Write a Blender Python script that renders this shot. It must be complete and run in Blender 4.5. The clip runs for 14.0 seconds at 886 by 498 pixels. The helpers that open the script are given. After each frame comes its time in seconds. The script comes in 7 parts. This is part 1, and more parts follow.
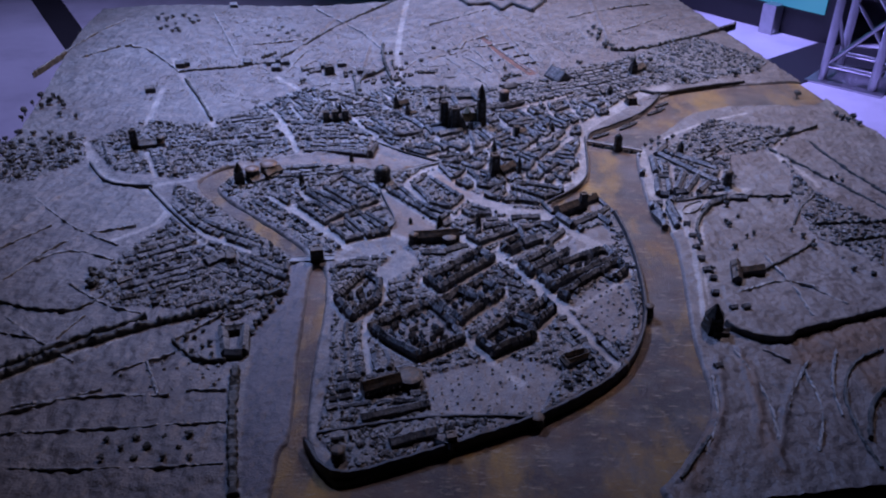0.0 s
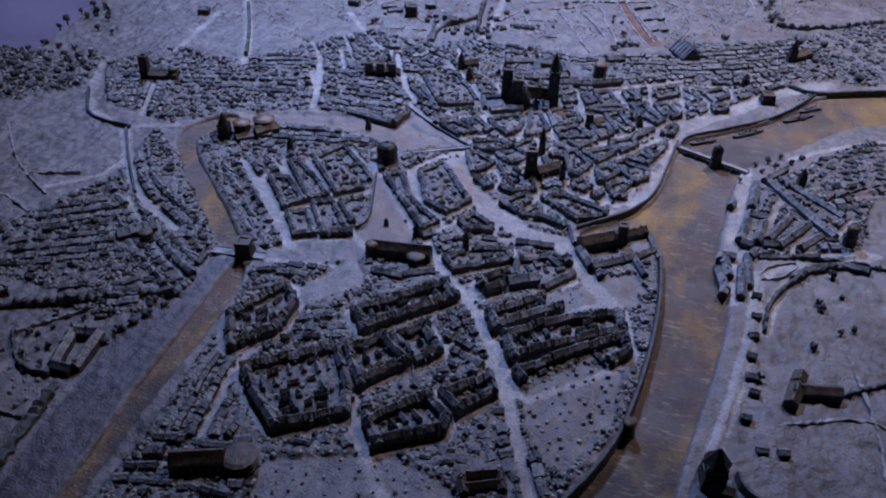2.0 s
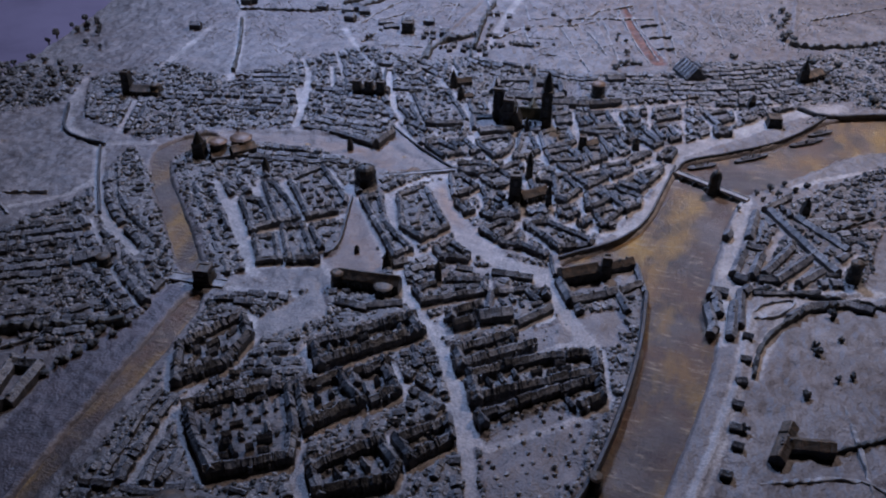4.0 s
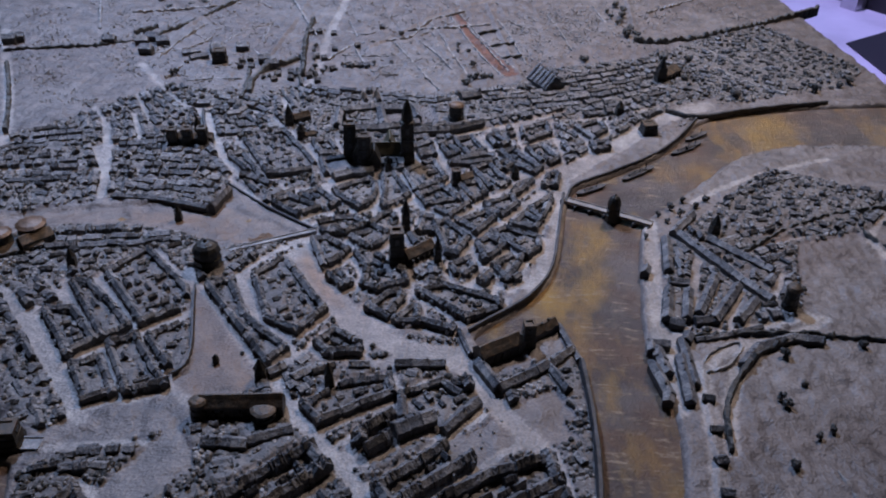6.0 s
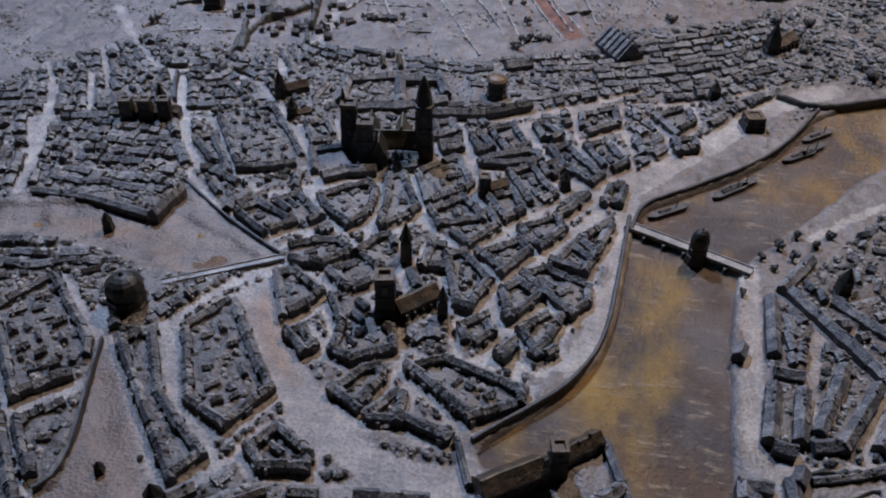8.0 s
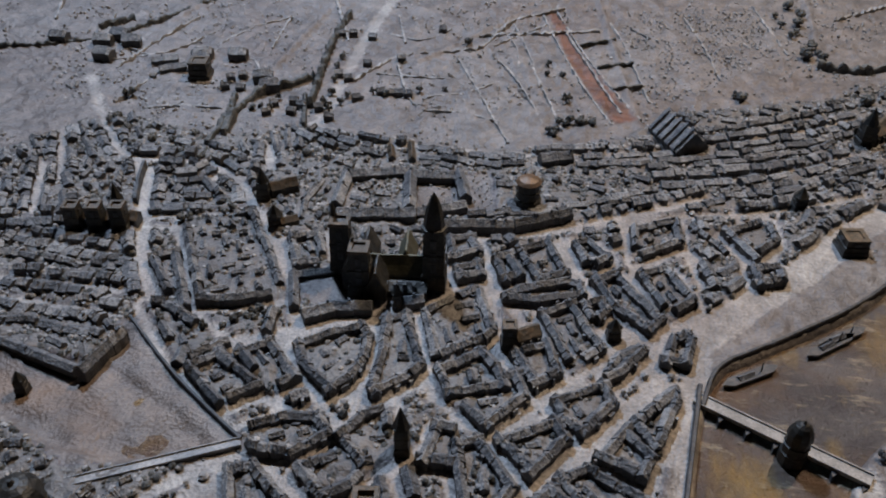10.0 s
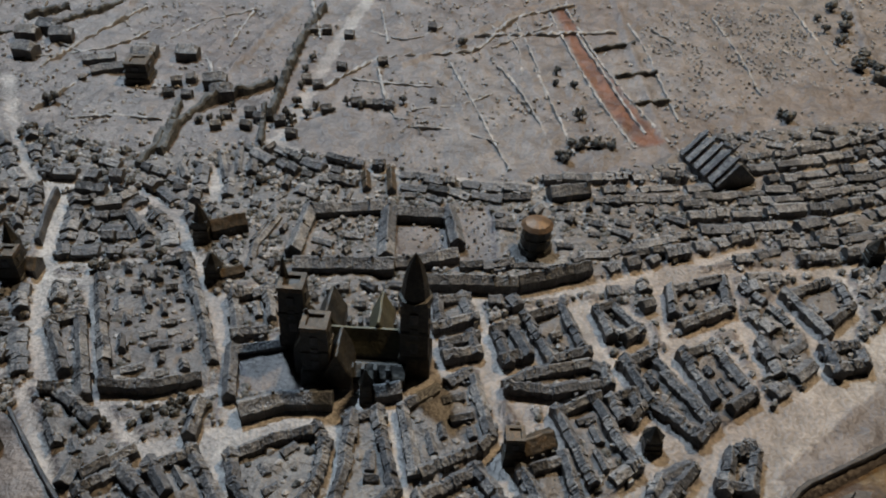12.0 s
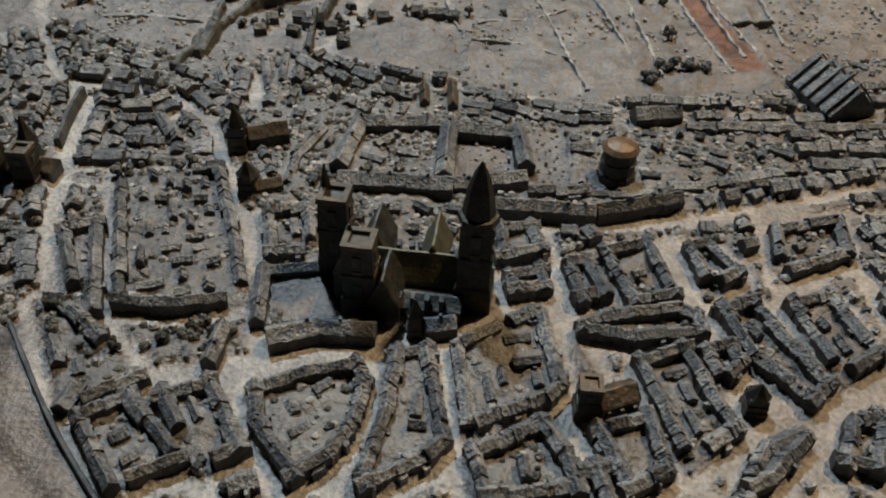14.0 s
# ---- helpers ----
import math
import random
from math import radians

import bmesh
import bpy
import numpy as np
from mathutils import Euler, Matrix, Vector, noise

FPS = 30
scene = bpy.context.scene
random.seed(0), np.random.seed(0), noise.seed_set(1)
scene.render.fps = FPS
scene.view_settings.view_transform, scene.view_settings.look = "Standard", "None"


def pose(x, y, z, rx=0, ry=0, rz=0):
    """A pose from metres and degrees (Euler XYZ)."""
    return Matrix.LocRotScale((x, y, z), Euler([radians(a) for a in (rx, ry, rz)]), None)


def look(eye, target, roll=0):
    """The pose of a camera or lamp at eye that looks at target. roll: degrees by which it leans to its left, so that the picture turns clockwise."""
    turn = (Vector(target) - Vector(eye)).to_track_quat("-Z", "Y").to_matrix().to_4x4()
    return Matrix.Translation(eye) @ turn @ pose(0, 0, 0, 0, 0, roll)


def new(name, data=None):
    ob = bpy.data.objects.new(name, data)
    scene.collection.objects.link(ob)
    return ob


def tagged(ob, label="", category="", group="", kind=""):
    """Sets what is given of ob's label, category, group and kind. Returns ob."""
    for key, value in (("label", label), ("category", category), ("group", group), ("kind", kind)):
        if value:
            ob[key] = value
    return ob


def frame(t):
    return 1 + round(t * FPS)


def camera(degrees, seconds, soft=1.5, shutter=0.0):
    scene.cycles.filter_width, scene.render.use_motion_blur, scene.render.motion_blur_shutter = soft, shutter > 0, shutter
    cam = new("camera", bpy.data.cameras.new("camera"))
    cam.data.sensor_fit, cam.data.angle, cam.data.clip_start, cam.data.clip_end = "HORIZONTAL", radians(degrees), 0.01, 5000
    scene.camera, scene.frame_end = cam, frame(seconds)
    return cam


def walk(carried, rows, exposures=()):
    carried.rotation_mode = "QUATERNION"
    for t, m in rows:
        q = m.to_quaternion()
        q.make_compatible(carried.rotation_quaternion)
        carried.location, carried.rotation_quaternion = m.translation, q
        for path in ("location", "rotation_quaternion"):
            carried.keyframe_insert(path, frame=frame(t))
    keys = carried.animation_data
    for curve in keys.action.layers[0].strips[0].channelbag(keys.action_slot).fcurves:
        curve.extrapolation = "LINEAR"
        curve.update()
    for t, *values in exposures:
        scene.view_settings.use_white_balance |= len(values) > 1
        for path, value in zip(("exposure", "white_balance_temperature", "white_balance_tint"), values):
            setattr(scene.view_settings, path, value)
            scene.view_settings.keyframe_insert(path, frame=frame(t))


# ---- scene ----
cam = camera(56.4, 14.0, soft=2.0)
PATH = [
    (0, (0.041, 0.135, 1.708), (0.041, 1.845, 0.671), 0.4),
    (0.5, (0.203, 0.3, 1.675), (0.032, 1.979, 0.6), 4.0),
    (1, (0.248, 0.379, 1.658), (-0.041, 2.013, 0.542), 1.7),
    (1.5, (0.294, 0.474, 1.627), (-0.026, 2.081, 0.481), 2.0),
    (2, (0.37, 0.582, 1.615), (-0.105, 2.135, 0.449), 1.1),
    (2.2, (0.385, 0.601, 1.611), (-0.144, 2.138, 0.445), 1.3),
    (4.3, (0.423, 0.701, 1.583), (-0.119, 2.256, 0.447), 0.5),
    (4.5, (0.393, 0.723, 1.576), (-0.05, 2.302, 0.432), -0.2),
    (5, (0.319, 0.758, 1.566), (0.106, 2.373, 0.406), 0.0),
    (5.5, (0.281, 0.79, 1.566), (0.189, 2.433, 0.43), 0.7),
    (6, (0.276, 0.891, 1.539), (0.164, 2.538, 0.41), 1.5),
    (6.5, (0.296, 1.003, 1.511), (0.104, 2.601, 0.323), 0.1),
    (7, (0.298, 1.086, 1.483), (0.077, 2.649, 0.256), 0.7),
    (7.5, (0.301, 1.157, 1.459), (0.058, 2.697, 0.205), 0.8),
    (8, (0.303, 1.226, 1.447), (0.043, 2.761, 0.191), 1.2),
    (8.5, (0.298, 1.286, 1.443), (0.007, 2.832, 0.207), 0.7),
    (9, (0.3, 1.345, 1.434), (-0.031, 2.903, 0.225), -0.5),
    (9.2, (0.3, 1.367, 1.432), (-0.041, 2.928, 0.228), -0.5),
    (11.3, (0.225, 1.61, 1.374), (-0.103, 3.154, 0.147), 2.0),
    (11.5, (0.225, 1.621, 1.369), (-0.104, 3.166, 0.142), 2.1),
    (12, (0.237, 1.649, 1.348), (-0.075, 3.197, 0.12), 2.0),
    (12.5, (0.241, 1.678, 1.33), (-0.058, 3.219, 0.091), 2.0),
    (13, (0.238, 1.694, 1.305), (-0.091, 3.204, 0.034), 1.0),
    (13.5, (0.224, 1.7, 1.284), (-0.16, 3.173, -0.013), 1.2),
    (14, (0.217, 1.7, 1.271), (-0.192, 3.153, -0.041), 2.0),
]
walk(cam, [(t, look(eye, target, roll)) for t, eye, target, roll in PATH],
     exposures=[(0, 0.05, 4780, 43), (2, -0.03, 4800, 34), (4.5, -0.08, 5150, 27), (9, -0.1, 5850, 17), (11.5, -0.08, 6550, 9), (14, -0.05, 7300, 5)])

# ---- world, lamps, exposure ----
world = bpy.data.worlds.new("hall_air")
scene.world = world
world.use_nodes = True
world.node_tree.nodes["Background"].inputs[0].default_value = (0.53, 0.5, 0.68, 1)
world.node_tree.nodes["Background"].inputs[1].default_value = 0.33


def spot(name, eye, target, watts, colour, cone, radius):
    data = bpy.data.lights.new(name, "SPOT")
    data.energy, data.color, data.shadow_soft_size = watts, colour, radius
    data.spot_size, data.spot_blend = radians(cone), 1.0
    ob = new(name, data)
    ob.matrix_world = look(eye, target)
    return ob


# two stage lamps hang high over the far half: a cool one and a warm one
spot("stage_light", (-1.2, 3.95, 4.3), (0.05, 2.52, 0.9), 715, (0.62, 0.79, 1.0), 46.9, 0.13)
spot("stage_light", (1.4, 3.9, 4.3), (0.1, 2.52, 0.9), 520, (1.0, 0.75, 0.48), 46.9, 0.13)
# violet wash on the floor beyond the relief
spot("floor_wash", (1.3, 5.5, 4.3), (2.3, 5.3, 0.0), 900, (0.66, 0.55, 1.0), 64, 0.2)
spot("floor_wash", (-1.8, 5.6, 4.3), (-2.5, 4.8, 0.0), 260, (0.78, 0.7, 1.0), 70, 0.2)


# ---- materials ----
def material(name, colours, scale=60.0, rough=(0.5, 0.75), metal=0.0, bump=0.3, grain=400.0, bump_size=0.001, per_object=0.0, spec=0.5, fine_amount=0.45):
    """Two scales of noise through a colour ramp, with fine relief."""
    m = bpy.data.materials.new(name)
    m.use_nodes = True
    n, l = m.node_tree.nodes, m.node_tree.links
    b = n["Principled BSDF"]
    co = n.new("ShaderNodeTexCoord")
    geo = n.new("ShaderNodeNewGeometry")
    big, fine = n.new("ShaderNodeTexNoise"), n.new("ShaderNodeTexNoise")
    big.inputs["Scale"].default_value, big.inputs["Detail"].default_value = scale, 6
    big.inputs["Roughness"].default_value = 0.65
    fine.inputs["Scale"].default_value, fine.inputs["Detail"].default_value = grain, 3
    for t in (big, fine):
        l.new(geo.outputs["Position"], t.inputs["Vector"])
    mix = n.new("ShaderNodeMath")
    mix.operation = "MULTIPLY_ADD"
    l.new(fine.outputs["Fac"], mix.inputs[0])
    mix.inputs[1].default_value = fine_amount
    lift = n.new("ShaderNodeMath")
    lift.inputs[1].default_value = 0.225 - fine_amount / 2
    l.new(big.outputs["Fac"], lift.inputs[0])
    l.new(lift.outputs[0], mix.inputs[2])
    last = mix
    if per_object:
        info, add = n.new("ShaderNodeObjectInfo"), n.new("ShaderNodeMath")
        add.operation = "MULTIPLY_ADD"
        l.new(info.outputs["Random"], add.inputs[0])
        add.inputs[1].default_value = per_object
        l.new(mix.outputs[0], add.inputs[2])
        sub = n.new("ShaderNodeMath")
        sub.operation = "SUBTRACT"
        l.new(add.outputs[0], sub.inputs[0])
        sub.inputs[1].default_value = per_object / 2
        last = sub
    ramp = n.new("ShaderNodeValToRGB")
    el = ramp.color_ramp.elements
    while len(el) < len(colours):
        el.new(0.5)
    for i, c in enumerate(colours):
        el[i].position = 0.5 + 0.45 * i / (len(colours) - 1)
        el[i].color = (*c, 1)
    l.new(last.outputs[0], ramp.inputs[0])
    l.new(ramp.outputs[0], b.inputs["Base Color"])
    mr = n.new("ShaderNodeMapRange")
    mr.inputs[3].default_value, mr.inputs[4].default_value = rough
    l.new(big.outputs["Fac"], mr.inputs[0])
    l.new(mr.outputs[0], b.inputs["Roughness"])
    b.inputs["Metallic"].default_value = metal
    b.inputs["Specular IOR Level"].default_value = spec
    if bump:
        bp = n.new("ShaderNodeBump")
        bp.inputs["Strength"].default_value, bp.inputs["Distance"].default_value = bump, bump_size
        l.new(mix.outputs[0], bp.inputs["Height"])
        l.new(bp.outputs[0], b.inputs["Normal"])
    return m


# same bronze as the roofs, darkened: part of the walls' shade is in the colour
WALL = material("dark_shaded_bronze_wall", [(0.024, 0.026, 0.03), (0.055, 0.057, 0.063), (0.12, 0.112, 0.104)], 90, (0.45, 0.7), 0.25, 0.6, 500, 0.002, 0.15)
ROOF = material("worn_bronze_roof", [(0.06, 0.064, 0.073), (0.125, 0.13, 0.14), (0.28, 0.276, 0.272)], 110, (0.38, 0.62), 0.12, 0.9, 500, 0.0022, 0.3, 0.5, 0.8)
CHURCH = material("black_bronze", [(0.012, 0.012, 0.012), (0.028, 0.027, 0.025), (0.07, 0.062, 0.048)], 80, (0.35, 0.6), 0.3, 0.6, 400, 0.002)
SHRUB = material("dark_bronze_foliage", [(0.02, 0.022, 0.022), (0.06, 0.062, 0.06), (0.15, 0.15, 0.14)], 120, (0.5, 0.75), 0.15, 0.8, 600, 0.002, 0.2)
STONE = material("pale_bronze_stone", [(0.10, 0.10, 0.105), (0.22, 0.215, 0.21), (0.42, 0.4, 0.385)], 50, (0.42, 0.68), 0.12, 0.6, 420, 0.0015)


def water_material():
    """Brown brass, rubbed to gold in patches, with scratches and specks."""
    m = bpy.data.materials.new("polished_brass_water")
    m.use_nodes = True
    n, l = m.node_tree.nodes, m.node_tree.links
    b = n["Principled BSDF"]
    geo = n.new("ShaderNodeNewGeometry")

    def layer(scale, detail, lo, hi, stretch=(1, 1, 1)):
        mp, t, r = n.new("ShaderNodeMapping"), n.new("ShaderNodeTexNoise"), n.new("ShaderNodeMapRange")
        mp.inputs["Scale"].default_value = stretch
        t.inputs["Scale"].default_value, t.inputs["Detail"].default_value = scale, detail
        t.inputs["Roughness"].default_value = 0.68
        r.inputs[1].default_value, r.inputs[2].default_value = lo, hi
        l.new(geo.outputs["Position"], mp.inputs[0])
        l.new(mp.outputs[0], t.inputs["Vector"])
        l.new(t.outputs["Fac"], r.inputs[0])
        return r.outputs[0], t.outputs["Fac"]

    def blend(fac, a, colour):
        x = n.new("ShaderNodeMix")
        x.data_type = "RGBA"
        l.new(fac, x.inputs["Factor"])
        if isinstance(a, tuple):
            x.inputs["A"].default_value = a
        else:
            l.new(a, x.inputs["A"])
        x.inputs["B"].default_value = colour
        return x.outputs["Result"]

    rust, _ = layer(9, 7, 0.42, 0.62)
    gold, _ = layer(5.5, 8, 0.49, 0.66, (1.6, 0.7, 1))
    grey, _ = layer(13, 6, 0.47, 0.68)
    scratch, scr = layer(90, 5, 0.56, 0.7, (0.5, 1.5, 1))
    _, fine = layer(240, 4, 0, 1)
    c = blend(rust, (0.085, 0.072, 0.068, 1), (0.15, 0.098, 0.066, 1))
    c = blend(grey, c, (0.165, 0.145, 0.135, 1))
    c = blend(gold, c, (0.34, 0.215, 0.06, 1))
    c = blend(scratch, c, (0.34, 0.28, 0.2, 1))
    l.new(c, b.inputs["Base Color"])
    rr = n.new("ShaderNodeMapRange")
    rr.inputs[3].default_value, rr.inputs[4].default_value = 0.58, 0.2
    l.new(fine, rr.inputs[0])
    l.new(rr.outputs[0], b.inputs["Roughness"])
    b.inputs["Metallic"].default_value = 0.45
    add = n.new("ShaderNodeMath")
    l.new(scr, add.inputs[0])
    l.new(fine, add.inputs[1])
    bp = n.new("ShaderNodeBump")
    bp.inputs["Strength"].default_value, bp.inputs["Distance"].default_value = 1.0, 0.003
    l.new(add.outputs[0], bp.inputs["Height"])
    l.new(bp.outputs[0], b.inputs["Normal"])
    return m


WATER = water_material()
OCHRE = material("rubbed_ochre_bronze", [(0.03, 0.028, 0.025), (0.075, 0.058, 0.04), (0.16, 0.105, 0.06)], 120, (0.4, 0.6), 0.3, 0.7, 500, 0.002)
BLACK_PLASTIC = material("black_plastic", [(0.01, 0.01, 0.011), (0.02, 0.02, 0.022)], 8, (0.3, 0.5), 0, 0.1, 200)
OLIVE = material("olive_bronze_roof", [(0.045, 0.043, 0.03), (0.085, 0.08, 0.05), (0.15, 0.14, 0.09)], 60, (0.45, 0.65), 0.25, 0.5, 400, 0.0015)
BROWN = material("rubbed_brown_bronze", [(0.06, 0.038, 0.022), (0.12, 0.072, 0.04), (0.2, 0.12, 0.065)], 60, (0.4, 0.6), 0.3, 0.5, 400, 0.0015)
BLACK = material("matt_black_cloth", [(0.006, 0.006, 0.007), (0.015, 0.015, 0.017)], 5, (0.7, 0.95), 0, 0.2, 300)
FLOOR = material("pale_grey_floor", [(0.42, 0.42, 0.44), (0.55, 0.55, 0.57), (0.62, 0.62, 0.64)], 2.5, (0.35, 0.55), 0, 0.1, 200)
ALU = material("brushed_aluminium", [(0.5, 0.5, 0.52), (0.65, 0.65, 0.67)], 20, (0.3, 0.45), 1.0, 0.1, 300)


# ---- plan of the relief, metres ----
RIVER_NORTH = [(1.117, 2.416), (0.890, 2.382), (0.722, 2.326), (0.632, 2.282), (0.576, 2.174), (0.522, 2.111), (0.431, 2.035), (0.396, 2.009), (0.382, 1.925), (0.376, 1.836), (0.356, 1.757), (0.308, 1.693), (0.260, 1.646), (0.278, 1.626), (0.349, 1.676), (0.370, 1.670), (0.386, 1.614), (0.398, 1.548), (0.401, 1.483), (0.492, 1.494), (0.481, 1.545), (0.468, 1.605), (0.467, 1.675), (0.478, 1.814), (0.490, 1.905), (0.504, 1.940), (0.584, 2.032), (0.690, 2.174), (0.844, 2.226), (1.069, 2.214)]
RIVER_SOUTH = [(0.380, 1.676), (0.397, 1.584), (0.407, 1.495), (0.396, 1.358), (0.383, 1.256), (0.338, 1.142), (0.290, 1.073), (0.191, 1.007), (0.055, 0.942), (-0.081, 0.880), (-0.109, 0.891), (-0.143, 0.951), (-0.180, 0.961), (-0.173, 0.862), (-0.180, 0.500), (0.600, 0.500), (0.304, 0.864), (0.352, 0.915), (0.407, 0.983), (0.438, 1.060), (0.440, 1.138), (0.449, 1.241), (0.470, 1.359), (0.489, 1.507), (0.482, 1.628)]
CANAL_SOUTH = [(-0.173, 0.860), (-0.166, 0.994), (-0.183, 1.131), (-0.190, 1.282), (-0.203, 1.405), (-0.171, 1.405), (-0.158, 1.270), (-0.158, 1.136), (-0.152, 1.030), (-0.141, 0.951), (-0.109, 0.891), (-0.116, 0.862)]
CANAL_WEST = [(-0.231, 1.430), (-0.299, 1.503), (-0.394, 1.598), (-0.464, 1.678), (-0.494, 1.740), (-0.469, 1.797), (-0.428, 1.832), (-0.407, 1.804), (-0.422, 1.779), (-0.452, 1.726), (-0.422, 1.670), (-0.330, 1.581), (-0.202, 1.446)]
DRY_BED = [(-0.433, 1.830), (-0.382, 1.858), (-0.246, 1.896), (-0.132, 1.901), (-0.112, 1.908), (0.018, 1.846), (0.005, 1.819), (-0.095, 1.802), (-0.173, 1.834), (-0.310, 1.833), (-0.412, 1.793)]
SQUARE = [(-0.095, 1.701), (-0.075, 1.683), (0.031, 1.546), (0.022, 1.520), (-0.033, 1.514), (-0.063, 1.534), (-0.050, 1.553), (-0.084, 1.662)]
HALL_YARD = [(-0.023, 1.458), (0.005, 1.420), (-0.057, 1.348), (-0.066, 1.348), (-0.084, 1.384), (-0.065, 1.423), (-0.036, 1.478)]
QUAY_TRIANGLE = [(-0.129, 1.950), (0.031, 1.845), (0.020, 1.829), (-0.064, 1.863), (-0.136, 1.891)]
CHURCH_YARD = [(0.298, 1.523), (0.356, 1.568), (0.383, 1.524), (0.330, 1.498)]
GARDEN_EAST = [(0.256, 1.279), (0.310, 1.358), (0.367, 1.356), (0.370, 1.279), (0.330, 1.180), (0.288, 1.199)]
GARDEN_SOUTH = [(0.013, 1.100), (0.144, 1.148), (0.229, 1.122), (0.184, 1.021), (0.087, 1.014), (0.023, 1.019)]
GARDEN_MID = [(0.240, 1.472), (0.337, 1.549), (0.383, 1.495), (0.280, 1.452)]
CLOSE = [(0.005, 2.043), (0.034, 2.070), (0.061, 2.024), (0.028, 2.013)]
CLOISTER_GARDENS = [(0.069, 2.240), (0.153, 2.287), (0.173, 2.204), (0.099, 2.171)]
CLAY_STRIP = [(0.158, 2.776), (0.173, 2.780), (0.226, 2.638), (0.268, 2.543), (0.313, 2.452), (0.287, 2.436), (0.248, 2.517), (0.207, 2.616)]
STREETS = []
STREETS.append((0.013, [(-0.024, 1.951), (-0.010, 1.958), (0.032, 1.981), (0.092, 2.020), (0.140, 2.041), (0.171, 2.075), (0.188, 2.080)]))
STREETS.append((0.009, [(-0.077, 2.140), (-0.040, 2.089), (-0.007, 2.039), (0.010, 2.013), (0.029, 1.980)]))
STREETS.append((0.010, [(0.017, 1.958), (0.045, 1.934), (0.081, 1.901)]))
STREETS.append((0.009, [(0.085, 2.013), (0.101, 1.977), (0.106, 1.939), (0.108, 1.910)]))
STREETS.append((0.009, [(0.123, 2.030), (0.143, 1.983), (0.156, 1.955), (0.165, 1.929)]))
STREETS.append((0.008, [(0.170, 2.061), (0.200, 2.019), (0.226, 1.982), (0.248, 1.955)]))
STREETS.append((0.009, [(0.156, 1.959), (0.201, 1.996), (0.245, 2.027), (0.281, 2.064)]))
STREETS.append((0.008, [(0.243, 2.042), (0.260, 2.005), (0.274, 1.972)]))
STREETS.append((0.011, [(0.273, 1.970), (0.308, 2.013), (0.354, 2.059)]))
STREETS.append((0.008, [(0.282, 2.104), (0.300, 2.065), (0.320, 2.041), (0.329, 2.031)]))
STREETS.append((0.006, [(0.197, 2.055), (0.239, 2.074), (0.283, 2.081)]))
STREETS.append((0.010, [(0.125, 2.151), (0.196, 2.168), (0.253, 2.192), (0.312, 2.230), (0.402, 2.289)]))
STREETS.append((0.006, [(0.159, 2.157), (0.180, 2.114), (0.192, 2.079)]))
STREETS.append((0.008, [(-0.433, 2.396), (-0.364, 2.307), (-0.294, 2.226), (-0.265, 2.214), (-0.185, 2.237), (-0.121, 2.195)]))
STREETS.append((0.010, [(-0.239, 2.200), (-0.206, 2.131)]))
STREETS.append((0.007, [(-0.125, 2.203), (-0.082, 2.146)]))
STREETS.append((0.007, [(0.324, 2.213), (0.349, 2.159), (0.364, 2.110), (0.374, 2.076)]))
STREETS.append((0.006, [(0.219, 2.104), (0.251, 2.126), (0.294, 2.158), (0.331, 2.190), (0.370, 2.216)]))
STREETS.append((0.011, [(-0.255, 2.211), (-0.188, 2.092), (-0.145, 2.018), (-0.052, 1.908), (0.017, 1.855), (0.126, 1.784), (0.173, 1.755)]))
STREETS.append((0.006, [(0.089, 1.887), (0.095, 1.850), (0.082, 1.825)]))
STREETS.append((0.009, [(0.207, 1.894), (0.255, 1.845), (0.250, 1.819), (0.232, 1.781), (0.244, 1.741)]))
STREETS.append((0.009, [(0.254, 1.845), (0.286, 1.893), (0.323, 1.949), (0.362, 2.017)]))
STREETS.append((0.008, [(0.276, 1.780), (0.301, 1.832), (0.344, 1.892)]))
STREETS.append((0.008, [(0.180, 2.116), (0.212, 2.056), (0.256, 1.970), (0.288, 1.899)]))
STREETS.append((0.006, [(0.278, 2.101), (0.313, 2.036), (0.329, 1.993)]))
STREETS.append((0.030, [(0.661, 2.349), (0.573, 2.293), (0.489, 2.176), (0.430, 2.109), (0.379, 2.044)]))
STREETS.append((0.020, [(0.379, 2.044), (0.383, 1.969), (0.374, 1.877), (0.354, 1.797), (0.334, 1.748)]))
STREETS.append((0.006, [(0.098, 1.913), (0.146, 1.860), (0.166, 1.822)]))
STREETS.append((0.006, [(-0.318, 2.092), (-0.365, 2.182)]))
STREETS.append((0.008, [(-0.378, 2.055), (-0.311, 1.942)]))
STREETS.append((0.006, [(-0.138, 2.102), (-0.045, 1.995)]))
STREETS.append((0.006, [(-0.389, 2.258), (-0.328, 2.160)]))
STREETS.append((0.006, [(-0.442, 2.199), (-0.375, 2.108)]))
STREETS.append((0.006, [(-0.287, 1.699), (-0.193, 1.612), (-0.107, 1.501)]))
STREETS.append((0.007, [(-0.225, 1.701), (-0.138, 1.618), (-0.074, 1.542), (-0.034, 1.503)]))
STREETS.append((0.012, [(-0.328, 1.672), (-0.260, 1.603), (-0.192, 1.528), (-0.139, 1.469)]))
STREETS.append((0.008, [(-0.117, 1.741), (-0.093, 1.701)]))
STREETS.append((0.008, [(-0.017, 1.633), (0.032, 1.579), (0.054, 1.566), (0.103, 1.657)]))
STREETS.append((0.010, [(-0.037, 1.724), (0.022, 1.652)]))
STREETS.append((0.005, [(-0.175, 1.712), (-0.087, 1.634)]))
STREETS.append((0.009, [(-0.049, 1.728), (-0.014, 1.794), (0.033, 1.836)]))
STREETS.append((0.030, [(0.023, 1.793), (0.071, 1.711), (0.131, 1.642), (0.198, 1.608), (0.256, 1.611)]))
